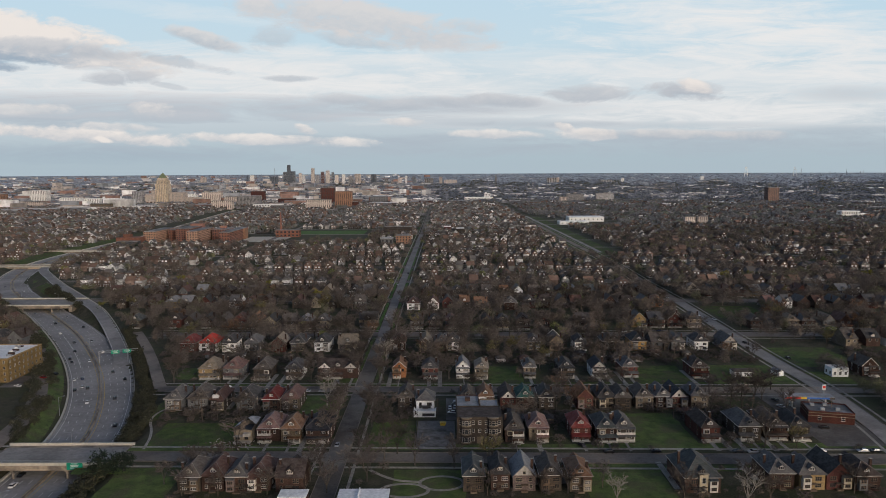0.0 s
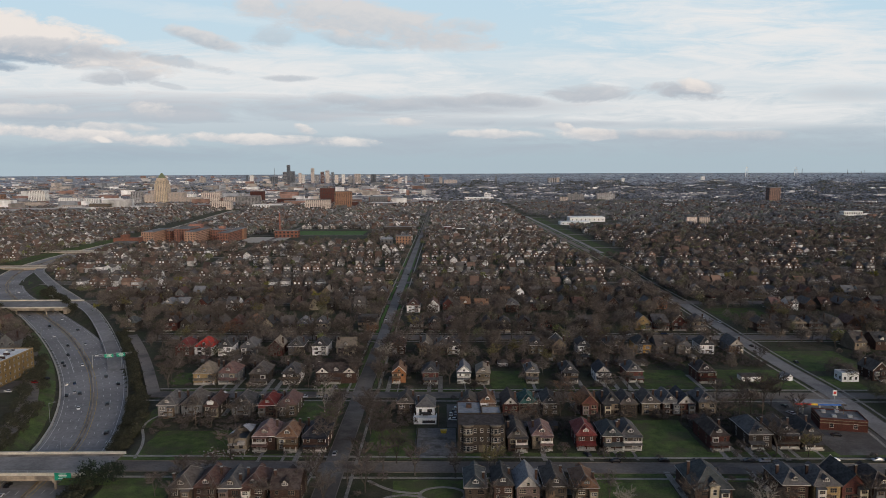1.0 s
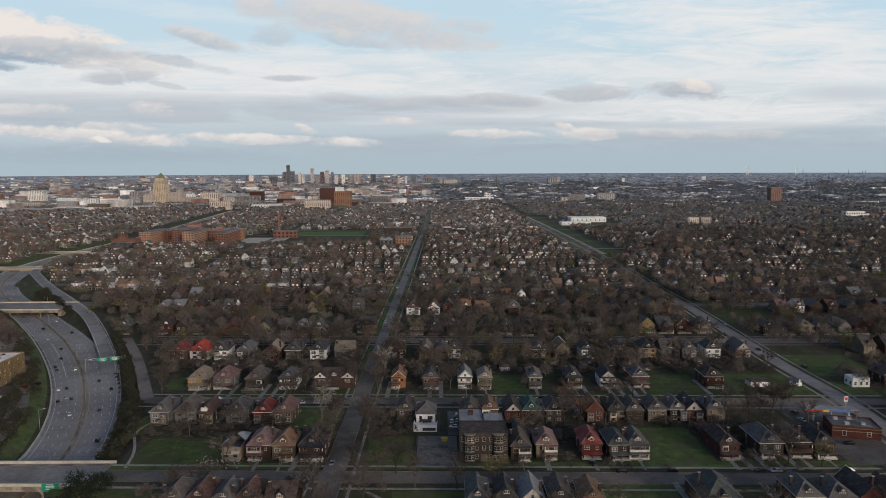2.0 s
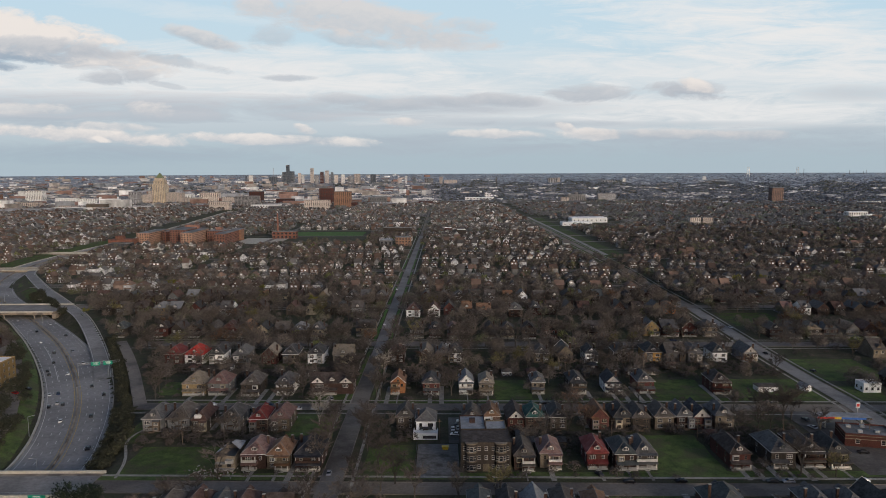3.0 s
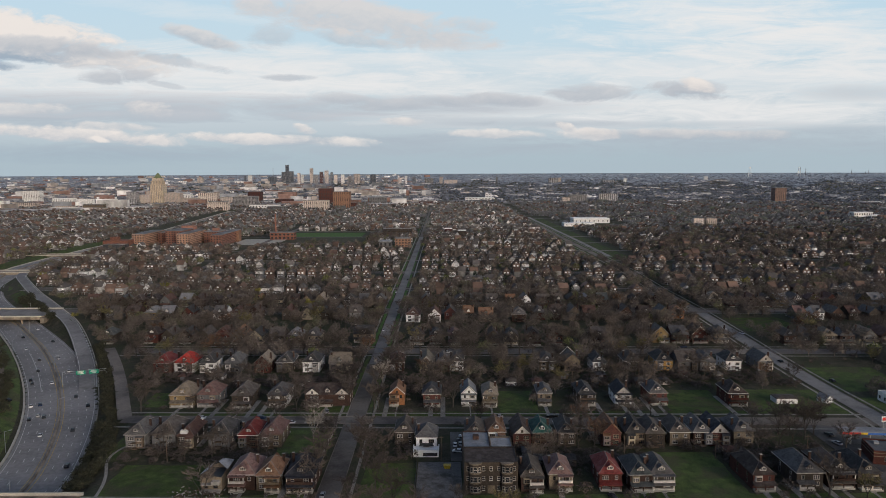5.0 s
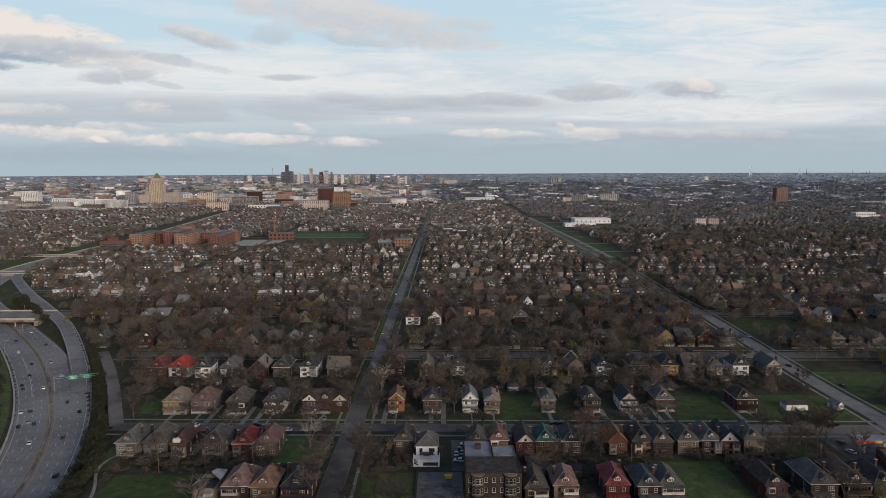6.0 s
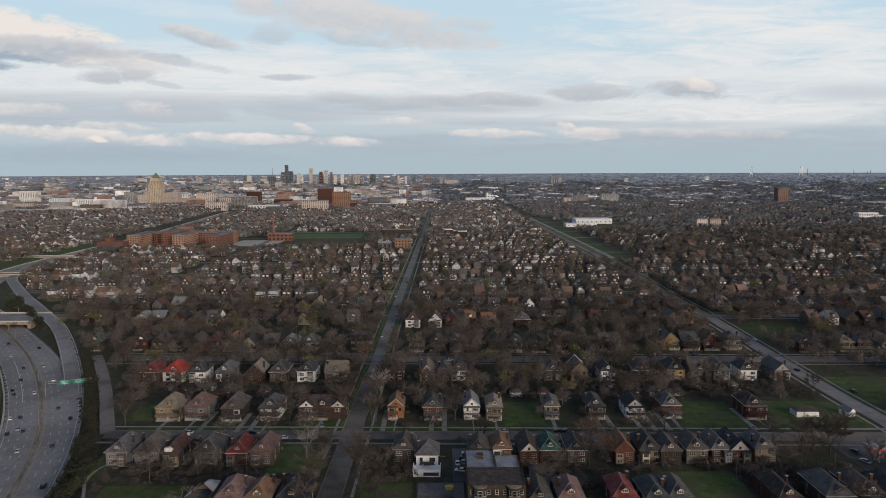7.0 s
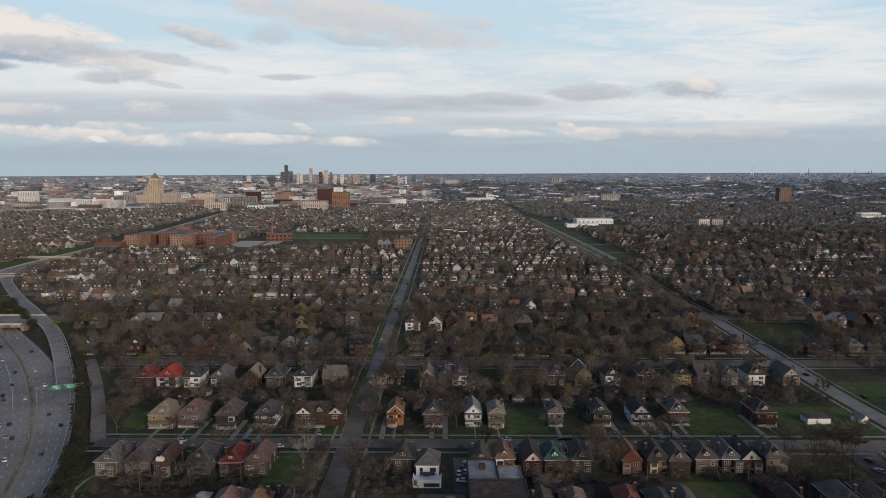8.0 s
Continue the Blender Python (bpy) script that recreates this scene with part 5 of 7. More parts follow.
for i in range(9):
    y = -6.5 + i * 1.6
    part("charred_rafter", Shape().tube((-4.2, y, 5.4 + rng.uniform(-0.5, 0.8)), (rng.uniform(-0.6, 2.5), y + rng.uniform(-0.6, 0.6), 8.0 + rng.uniform(-1.6, 0.6)), 0.11, 0.09, 4), "dark_metal", bh)
part("porch", Shape().box(-3.8, -9.2, 0, 3.8, -7.0, 0.6).box(-3.6, -9.0, 2.9, 1.0, -7.0, 3.15).box(0.6, -9.1, 3.1, 3.6, -7.0, 4.4), "trim_white", bh)
for x in (-2.2, 1.6):
    window(bh, x, -7, 1.1, 1.6, 1.5, trim="wood")
rubble = Shape()
for i in range(150):
    x, y = rng.gauss(-94, 5), rng.gauss(294, 3.2)
    if y < 287:
        continue
    a, l, t = rng.random() * 3.14, rng.uniform(0.3, 1.3), rng.uniform(0.1, 0.35)
    c, sn = math.cos(a), math.sin(a)
    rubble.add([(x + c * l * p - sn * t * q, y + sn * l * p + c * t * q, z) for z in (0, rng.uniform(0.15, 0.6)) for p, q in ((-0.5, -0.5), (0.5, -0.5), (0.5, 0.5), (-0.5, 0.5))],
               [(0, 1, 5, 4), (1, 2, 6, 5), (2, 3, 7, 6), (3, 0, 4, 7), (4, 5, 6, 7)], rng.randrange(3))
tagged(new("rubble", rubble.mesh("rubble", ["tan", "wood", "trim_white"])), "pale rubble and boards strewn before the burnt house", "rubble", kind="stuff")

# brick apartment block with two rounded bays
apt = block("apartment_block", "three-storey brown brick apartment block with pale bay windows", "apartment block", 15.7, 302.8, 20, 15, 11.3, "brown", "gravel_roof", 3, 7, win=(1.0, 1.6))
part("front_roof", Shape().box(-9.6, -7.1, 11.42, 9.6, 7.1, 11.55), "roof_darkbrown", apt)
for bx in (-5.9, 5.9):
    ring = [(bx - 2.3, -7.5), (bx - 1.9, -8.7), (bx - 0.8, -9.3), (bx + 0.8, -9.3), (bx + 1.9, -8.7), (bx + 2.3, -7.5)]
    n = len(ring)
    bay = part("bay", Shape().add([(*p, 0) for p in ring] + [(*p, 11.6) for p in ring], [(i, i + 1, n + i + 1, n + i) for i in range(n - 1)] + [tuple(range(n, 2 * n))]), "brown", apt)
    wide = [(bx + (p[0] - bx) * 1.12, -7.5 + (p[1] + 7.5) * 1.15) for p in ring]
    part("cornice", Shape().add([(*p, 11.6) for p in wide] + [(*p, 12.0) for p in wide], [(i, i + 1, n + i + 1, n + i) for i in range(n - 1)] + [tuple(range(n, 2 * n)), tuple(range(n - 1, -1, -1))]), "tan", bay)
    for f in range(3):
        z = 1.2 + f * 3.75
        window(bay, bx, -9.3, z, 1.3, 1.9)
        window(bay, bx - 1.35, -9.0, z, 0.8, 1.9, -28)
        window(bay, bx + 1.35, -9.0, z, 0.8, 1.9, 28)
        band = [(bx + (p[0] - bx) * 1.03, -7.5 + (p[1] + 7.5) * 1.04) for p in ring]
        part("band", Shape().add([(*p, z - 0.75) for p in band] + [(*p, z - 0.3) for p in band], [(i, i + 1, n + i + 1, n + i) for i in range(n - 1)] + [tuple(range(n, 2 * n))]), "tan", bay)
part("entrance", Shape().box(-1.3, -7.9, 0, 1.3, -7.503, 3.0), "tan", apt)
rear = block("apartment_wing", "rear brick wing with a patched silver flat roof", "apartment block", 11.2, 320.3, 11, 19.8, 10.0, "brick", "silver_roof", 3, 3)
part("roof_hatch", Shape().box(-1.2, 1, 10.3, 1.2, 3.5, 11.8), "brick", rear)
block("apartment_wing", "lower rear brick wing with a tan parapet", "apartment block", 21.3, 318.5, 8.8, 16, 9.0, "tan", "silver_roof", 3, 3)

# the white house with its raised terrace
wh = house(-9.3, 340.5, 1, 8.8, "hip", "fresh_white", "slate", depth=12, dormer=False)
wh["label"] = "freshly painted white house with a grey hip roof and rear terrace"
part("terrace_wall", Shape().box(-5.4, 6.0, 0, 5.4, 12.5, 2.2).box(-5.5, 12.2, 2.2, 5.5, 12.5, 3.1).box(-5.5, 6, 2.2, -5.2, 12.2, 3.1).box(5.2, 6, 2.2, 5.5, 12.2, 3.1), "fresh_white", wh)
part("carport_opening", Shape().box(-4.8, 12.4, 0.5, 1.2, 12.53, 1.9), "window_dark", wh)
part("balcony", Shape().box(-2.8, 6.0, 3.3, 2.8, 8.2, 3.5).box(-2.8, 8.05, 3.5, 2.8, 8.2, 4.4), "dark_metal", wh)

# brick shop, filling-station canopy and pylon by the avenue
shop = block("shop", "low red brick shop with a grey flat roof", "shop", 184.5, 324, 20, 14, 5.0, "redbrick", "gravel_roof", 1, 2, turn=-13, win=(1.6, 2.0), parapet=0.7)
for z in (3.2, 4.6):
    part("band", Shape().box(-10.03, -7.06, z, 10.03, -7.003, z + 0.35), "tan", shop)
    part("band", Shape().box(-10.06, -7.0, z, -10.003, 7.0, z + 0.35), "tan", shop)
for i, (ux, uy) in enumerate(((-6, 3), (0, 4), (4, -2), (-3, -3))):
    part("rooftop_unit", Shape().box(ux - 0.9, uy - 0.8, 5.12, ux + 0.9, uy + 0.8, 6.2), "steel", shop)
can = thing("station_canopy", "filling-station canopy with red, yellow and blue fascia on posts", "canopy", pose(184, 341.5, 0, 0, 0, -5))
part("canopy_roof", Shape().box(-12, -3.2, 4.9, 12, 3.2, 5.9).box(-11.6, -2.8, 5.9, 11.6, 2.8, 6.0), "silver_roof", can)
for x0, x1, k in ((-12, -4.5, "sign_red"), (-4.5, -1.5, "sign_yellow"), (-1.5, 9.5, "sign_blue"), (9.5, 12, "dark_metal")):
    part("fascia", Shape().box(x0, -3.32, 4.85, x1, -3.203, 5.75), k, can)
for px in (-8, 0, 8):
    part("post", Shape().box(px - 0.3, -2.4, 0, px + 0.3, -1.8, 4.9), "pale_concrete", can)
    part("pump", Shape().box(px - 0.5, -0.6, 0.06, px + 0.5, 0.6, 1.9), "steel", can)
pyl = thing("pylon_sign", "white roadside pylon sign with a red face", "sign", pose(201.5, 358, 0))
part("mast", Shape().box(-0.2, -0.2, 0, 0.2, 0.2, 3.6), "steel", pyl)
part("panel", Shape().box(-1.0, -0.2, 3.2, 1.0, 0.2, 6.0), "white", pyl)
part("face", Shape().box(-0.7, -0.27, 4.0, 0.7, -0.2, 5.4), "sign_red", pyl)

wb = block("white_building", "small white building with a pale flat roof", "building", 229, 395, 9.5, 8, 4.6, "white", "white_roof", 1, 3, side_bays=2)
gar = thing("garage", "white-walled garage with a low dark roof on the grass", "garage", pose(174, 396, 0))
part("wall", Shape().box(-5.4, -3.5, 0, 5.4, 3.5, 3.0), "white", gar)
part("roof", hip_roof(10.8, 7, 3.0, 0.8, 0.3), "roof_greybrown", gar)
shed = thing("shed", "small white gabled shed beside the avenue", "shed", pose(195, 396, 0, 0, 0, 20))
part("wall", Shape().box(-2, -3, 0, 2, 3, 2.6).add([(-2, -3, 2.6), (2, -3, 2.6), (0, -3, 4.1)], [(0, 1, 2)]), "white", shed)
part("roof", gable_roof(4, 6, 2.6, 1.6, 0.2), "roof_bluegrey", shed)
yb = block("apartment_block", "four-storey yellow brick apartment block with a white roof", "apartment block", -262, 404, 26, 34, 13.5, "yellow", "white_roof", 4, 6, 0, 8, (1.0, 1.5))
for i in range(9):
    ux, uy = -9 + (i * 37 % 19), -13 + i * 3.1
    part("rooftop_unit", Shape().box(ux - 0.8, uy - 0.6, 13.62, ux + 0.8 + i % 3, uy + 0.6, 14.3 + (i % 4) * 0.35), ("white", "steel", "brick")[i % 3], yb)
block("apartment_block", "red brick building with a brown roof beside the service drive", "building", -254, 352, 24, 20, 5, "redbrick", "roof_redbrown", 1, 4)
wr = thing("flat_building", "low building with a white patched flat roof", "building", pose(-29, 239, 0))
part("wall", Shape().box(-9, -8, 0, 9, 3, 4.2), "brick", wr)
part("roof", Shape().box(-9.2, -8.2, 4.2, 9.2, 3.2, 4.5).box(-2, -8, 4.5, -1.6, 3, 5.2), "white_roof", wr)
wr2 = thing("flat_building", "low garage with a white flat roof", "building", pose(-55, 243.5, 0))
part("wall", Shape().box(-5, -5, 0, 5, 1, 3.0), "brick", wr2)
part("roof", Shape().box(-5.2, -5.2, 3.0, 5.2, 1.2, 3.25), "white_roof", wr2)

# alley garages behind the houses
rng = random.Random(11)
for y in (322, 330, 428, 440):
    for i in range(20):
        x = -150 + i * 17 + rng.uniform(-5, 5)
        if -56 < x < -30 or -14 < x < 30 or any(a - 4 < x < c + 4 and b - 5 < y < d + 5 for a, b, c, d in LOTS) or x > 160 or away_from(FWY, x, y) < 42 or rng.random() < 0.45:
            continue
        g = thing("garage", rng.choice(("small weathered brick alley garage", "small pale wooden alley garage", "small dark alley garage with a hipped roof")), "garage", pose(x, y, 0, 0, 0, rng.uniform(-3, 3)), "alley garages")
        part("wall", Shape().box(-2.8, -3, 0, 2.8, 3, 2.5), rng.choice(("brick", "brown", "grey", "tan", "white")), g)
        part("roof", hip_roof(5.6, 6, 2.5, 1.2, 0.3), "roof_" + rng.choice(("slate", "greybrown", "charcoal", "redbrown")), g)
        part("garage_door", Shape().box(-1.3, -3.06, 0, 1.3, -3.0, 2.1), rng.choice(("trim_white", "grey")), g)

# ---- houses further off ----
TAKEN = [(hx, hy) for hx, hy, _, _ in HOUSES]
EMPTY = LOTS + [(-305, 1160, -125, 1410), (-510, 1120, -270, 1300), (520, 1440, 580, 1560), (262, 1470, 400, 1660), (-110, 1100, -40, 1180), (-250, 340, -190, 440), (160, 285, 202, 370), (-75, 230, 10, 272), (552, 995, 650, 1055)]


def blocked(x, y, room=0.0):
    if away_from(FWY, x, y) < 34 + room or (y < 1000 and away_from(RMP, x, y) < 10 + room):
        return True
    if any(a - room < x < c + room and b - room < y < d + room for a, b, c, d in EMPTY):
        return True
    if abs(x + 42.5) < (11 if y < 1290 else 6) + room or abs(x - 210) < 16 + room:
        return True
    if y > 935 and y < 1800 and 190 < x < 262:
        return True
    return any(abs(x - ax) < 9 + room for ax in (470, 725, 985) if y > 0) or (y > 760 and any(abs(x - ax) < 9 + room for ax in (-301, -820, -1080, 1245)))


FAR_HOUSES, MID = [], 0
rng = random.Random(5)
walls = ["brick"] * 6 + ["redbrick"] * 4 + ["brown"] * 6 + ["tan"] * 3 + ["white"] * 3 + ["grey"] * 3 + ["cream", "cream", "yellow"]
roofs = ["greybrown"] * 5 + ["charcoal"] * 4 + ["slate"] * 4 + ["darkbrown"] * 4 + ["redbrown"] * 3 + ["orangebrown", "bluegrey", "tan_roof", "pinkred", "teal_grey"]
for st in STREETS:
    lim = 0.66 * st + 40
    for away in (0, 1):
        yc = st + (27 if not away else -27) * (1 if st >= 500 else 0.86)
        x = -lim
        while x < lim:
            x += rng.uniform(12.0, 16.5) if st < 700 else rng.uniform(10.5, 13.5)
            y = street_y(yc, x) + rng.uniform(-2, 2)
            if y < 235 or (y < 310 and x > 162 and x < 205):
                continue
            if blocked(x, y, 4) or rng.random() < (0.10 if st < 1000 else 0.16 if x < 240 else 0.42):
                continue
            if y < 482 and -215 < x < 262:
                continue
            if any(abs(x - tx) < 12 and abs(y - ty) < 18 for tx, ty in TAKEN):
                continue
            style = rng.choice(("hip", "side", "gable"))
            if MID < 190 and y < 700 and abs(x) < 0.66 * y + 10:
                MID += 1
                house(round(x, 1), round(y, 1), away, rng.uniform(7.8, 10.5), style, rng.choice(walls), rng.choice(roofs), detail=False)
            else:
                q = rng.choice((0, 0, 1, 1, 2, 3, 4, 4, 5, 6, 7, 8)) if x < 235 else rng.choice((0, 0, 0, 1, 1, 4, 4, 4, 2, 5, 7, 6, 0, 1, 4, 8))
                wide, deep = rng.uniform(7.2, 9.5), rng.uniform(9.5, 13)
                side = style == "side" and q in (1, 3, 5, 6)
                FAR_HOUSES.append((x, y, 0, math.pi / 2 if side else 0, deep if side else wide, wide if side else deep, rng.uniform(0.85, 1.1), q * 1.0))


def far_house(style, wall, roof):
    """Unit house: walls, overhanging roof and pale window and porch pieces as slots 0 to 2."""
    v, t, s = [], [], []

    def quad(pts, slot):
        n = len(v)
        v.extend(pts)
        t.extend([(n, n + 1, n + 2), (n, n + 2, n + 3)] if len(pts) == 4 else [(n, n + 1, n + 2)])
        s.extend([slot] * (2 if len(pts) == 4 else 1))

    n = len(v)
    e, h, r = 0.5, 6.6, 10.6
    v.extend([(-e, -e, 0), (e, -e, 0), (e, e, 0), (-e, e, 0), (-e, -e, h), (e, -e, h), (e, e, h), (-e, e, h)])
    for q in ((0, 1, 5, 4), (1, 2, 6, 5), (2, 3, 7, 6), (3, 0, 4, 7)):
        t.extend([(q[0], q[1], q[2]), (q[0], q[2], q[3])])
        s.extend([wall, wall])
    o = 0.55
    n = len(v)
    if style == "hip":
        v.extend([(-o, -o, h), (o, -o, h), (o, o, h), (-o, o, h), (0, -0.12, r), (0, 0.12, r)])
        for q in ((0, 1, 4), (1, 2, 5), (1, 5, 4), (2, 3, 5), (3, 0, 4), (3, 4, 5)):
            t.append(tuple(n + i for i in q))
            s.append(roof)
    else:
        v.extend([(-o, -o, h), (0, -o, r + 0.5), (0, o, r + 0.5), (-o, o, h), (o, -o, h), (o, o, h)])
        for q in ((0, 1, 2), (0, 2, 3), (1, 4, 5), (1, 5, 2)):
            t.append(tuple(n + i for i in q))
            s.append(roof)
        quad([(-e, -e - 0.005, h), (e, -e - 0.005, h), (0, -e - 0.005, r)], wall)
        quad([(e, e + 0.005, h), (-e, e + 0.005, h), (0, e + 0.005, r)], wall)
    for x in (-0.3, 0.18):
        quad([(x - 0.1, -e - 0.01, 3.9), (x + 0.15, -e - 0.01, 3.9), (x + 0.15, -e - 0.01, 5.7), (x - 0.1, -e - 0.01, 5.7)], 4)
    quad([(-0.45, -0.68, 2.75), (0.45, -0.68, 2.75), (0.45, -e, 3.4), (-0.45, -e, 3.4)], roof)
    quad([(-0.45, -0.675, 2.35), (0.45, -0.675, 2.35), (0.45, -0.675, 2.75), (-0.45, -0.675, 2.75)], 4)
    for x in (-0.43, -0.15, 0.37):
        quad([(x - 0.025, -0.67, 0.0), (x + 0.035, -0.67, 0.0), (x + 0.035, -0.67, 2.35), (x - 0.025, -0.67, 2.35)], 4)
    if style == "gable":
        quad([(-0.12, -e - 0.012, h + 0.7), (0.12, -e - 0.012, h + 0.7), (0.12, -e - 0.012, h + 2.1), (-0.12, -e - 0.012, h + 2.1)], 4)
    else:
        quad([(-0.13, -e + 0.05, h + 0.5), (0.13, -e + 0.05, h + 0.5), (0.13, -e + 0.05, h + 2.0), (-0.13, -e + 0.05, h + 2.0)], 1)
        quad([(-0.17, -e + 0.03, h + 2.0), (0.17, -e + 0.03, h + 2.0), (0.17, -0.2, h + 2.5), (-0.17, -0.2, h + 2.5)], roof)
    # dark sheet on the front wall, drawn as the shade below the porch roof
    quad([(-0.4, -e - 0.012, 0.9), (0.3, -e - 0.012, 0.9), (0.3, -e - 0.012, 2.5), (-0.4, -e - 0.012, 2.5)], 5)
    return v, t, s


mat("far_wall", (0.085, 0.06, 0.05), (0.19, 0.135, 0.11), 0.02, vary=0, island=0.35, bump=0)
mat("far_wall_light", (0.17, 0.16, 0.148), (0.37, 0.36, 0.345), 0.02, vary=0, island=0.3, bump=0)
mat("far_roof", (0.055, 0.052, 0.051), (0.15, 0.138, 0.132), 0.02, vary=0, island=0.4, bump=0)
mat("far_roof_brown", (0.075, 0.052, 0.043), (0.19, 0.125, 0.095), 0.02, vary=0, island=0.35, bump=0)
mat("far_trim", (0.34, 0.34, 0.34), (0.74, 0.74, 0.74), 0.05, vary=0, island=0.25, bump=0)
mat("far_porch_shade", (0.03, 0.028, 0.026), (0.07, 0.065, 0.06), 0.05, vary=0, island=0.3, bump=0)
TEMPL = [far_house("hip", 0, 2), far_house("gable", 0, 3), far_house("hip", 1, 2), far_house("gable", 4, 2), far_house("hip", 0, 3), far_house("gable", 1, 3), far_house("gable", 1, 2), far_house("hip", 1, 3), far_house("hip", 4, 2)]
many("distant_houses", TEMPL, ["far_wall", "far_wall_light", "far_roof", "far_roof_brown", "far_trim", "far_porch_shade"], FAR_HOUSES,
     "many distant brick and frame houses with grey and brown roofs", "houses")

# ---- trees ----
def twig(s, p, d, length, width, slot=0):
    d = d.normalized()
    w = d.orthogonal().normalized()
    w.rotate(Matrix.Rotation(random.random() * math.tau, 3, d))
    w *= width / 2
    s.add([p - w, p + w, p + d * length], [(0, 1, 2)], slot)


def bare_tree(seed, height, spread, mats, bark="bark", twigs=1250, thin=0.055):
    """Trunk with tapered limbs; crown of forked branches and many thin twigs."""
    rn = random.Random(seed)
    random.seed(seed)
    trunk, crown = Shape(), Shape()
    fork = height * rn.uniform(0.2, 0.3)
    trunk.tube((0, 0, -0.3), (0, 0, fork), 0.024 * height, 0.017 * height, 7)
    tips = []
    for i in range(6):
        a = i * math.tau / 6 + rn.uniform(-0.4, 0.4)
        out = spread * rn.uniform(0.45, 0.75) if i else spread * 0.15
        mid = Vector((math.cos(a) * out * 0.5, math.sin(a) * out * 0.5, height * rn.uniform(0.42, 0.55)))
        end = Vector((math.cos(a) * out, math.sin(a) * out, height * rn.uniform(0.68, 0.9)))
        trunk.tube((0, 0, fork * rn.uniform(0.85, 1)), mid, 0.010 * height, 0.006 * height, 5)
        trunk.tube(mid, end, 0.007 * height, 0.002 * height, 4)
        for j in range(8):
            k = rn.uniform(0.1, 1.0)
            base = mid.lerp(end, k)
            dv = Vector((rn.gauss(0, 1), rn.gauss(0, 1), rn.uniform(0.0, 1.1))).normalized()
            dv = (dv + Vector((math.cos(a), math.sin(a), 0.3)) * 0.5).normalized()
            tip = base + dv * spread * rn.uniform(0.3, 0.55)
            tip.z = min(tip.z, height)
            crown.tube(base, tip, 0.0035 * height, 0.001 * height, 3)
            tips.append((base, tip))
    for _ in range(twigs):
        base, tip = rn.choice(tips)
        p = base.lerp(tip, rn.uniform(0.15, 1.05))
        d = (tip - base).normalized() + Vector((rn.gauss(0, 0.7), rn.gauss(0, 0.7), rn.uniform(-0.3, 0.8)))
        twig(crown, p, d, spread * rn.uniform(0.14, 0.32), thin * rn.uniform(0.6, 1.6))
    return trunk.mesh("trunk", bark), crown.mesh("crown", mats)


def conifer(seed, height, radius):
    rn = random.Random(seed)
    random.seed(seed)
    trunk, crown = Shape(), Shape()
    trunk.tube((0, 0, -0.2), (0, 0, height * 0.9), 0.02 * height, 0.004 * height, 6)
    for i in range(620):
        k = rn.random() ** 0.7
        z = height * (0.08 + 0.92 * (1 - k))
        r = radius * k ** 0.8 * rn.uniform(0.35, 1.0)
        a = rn.random() * math.tau
        twig(crown, Vector((math.cos(a) * r, math.sin(a) * r, z)), Vector((math.cos(a), math.sin(a), rn.uniform(-0.5, 0.35))), rn.uniform(0.6, 1.3), rn.uniform(0.35, 0.7))
    return trunk.mesh("trunk", "bark"), crown.mesh("crown", "needles")


def round_evergreen(seed, height, radius):
    rn = random.Random(seed)
    random.seed(seed)
    trunk, crown = Shape(), Shape()
    trunk.tube((0, 0, -0.2), (0, 0, height * 0.7), 0.03 * height, 0.01 * height, 6)
    for c in range(46):
        d = Vector((rn.gauss(0, 1), rn.gauss(0, 1), rn.gauss(0.1, 0.8))).normalized() * rn.uniform(0.45, 0.9)
        mid = Vector((d.x * radius, d.y * radius, height * (0.5 + d.z * 0.48)))
        for _ in range(30):
            twig(crown, mid + Vector((rn.gauss(0, 0.7), rn.gauss(0, 0.7), rn.gauss(0, 0.6))), d + Vector((rn.gauss(0, 0.6), rn.gauss(0, 0.6), rn.gauss(0.2, 0.6))), rn.uniform(0.5, 1.1), rn.uniform(0.3, 0.6))
    return trunk.mesh("trunk", "bark"), crown.mesh("crown", "needles")


TREES = [(bare_tree(1, 13, 5.5, "twigs", twigs=1700, thin=0.08), "bare brown street tree with fine twigs"), (bare_tree(2, 16, 6.5, "twigs", twigs=2000, thin=0.08), "tall bare tree with a wide brown crown"),
         (bare_tree(3, 10, 4.5, "twigs", twigs=1300, thin=0.075), "small bare yard tree with grey-brown twigs"), (bare_tree(4, 14, 6, "buds", twigs=1300, thin=0.14), "tree in olive-green bud"),
         (bare_tree(5, 12, 5.5, "rust_buds", twigs=1300, thin=0.13), "tree with reddish-brown buds"), (bare_tree(6, 8, 4, "spring_leaf", twigs=700, thin=0.24), "small tree in fresh yellow-green leaf"),
         (bare_tree(7, 18, 7, "pale_bark", "pale_bark", twigs=1200, thin=0.08), "tall bare tree with pale whitish bark"), (conifer(8, 11, 3.4), "dark green conifer tree beside the overpass"),
         (round_evergreen(12, 11, 6), "dark round evergreen tree beside the overpass"), (bare_tree(9, 15, 6.5, "twigs", twigs=2100, thin=0.085), "broad bare tree with dense dark twigs")]


def tree(kind, x, y, size, turn):
    (tr, cr), label = TREES[kind]
    z = float(ground_z(x, y))
    b = thing("tree", label, "tree", pose(x, y, z, 0, 0, turn) @ Matrix.Diagonal((size, size, size * 1.0, 1)), "trees among the houses")
    part("trunk", tr, None, b)
    part("crown", cr, None, b)


SERVICE = smooth_line([(-157.2, 374.9), (-169.5, 399.6), (-184.5, 430.3), (-205.9, 470.6), (-229.7, 511.5)])


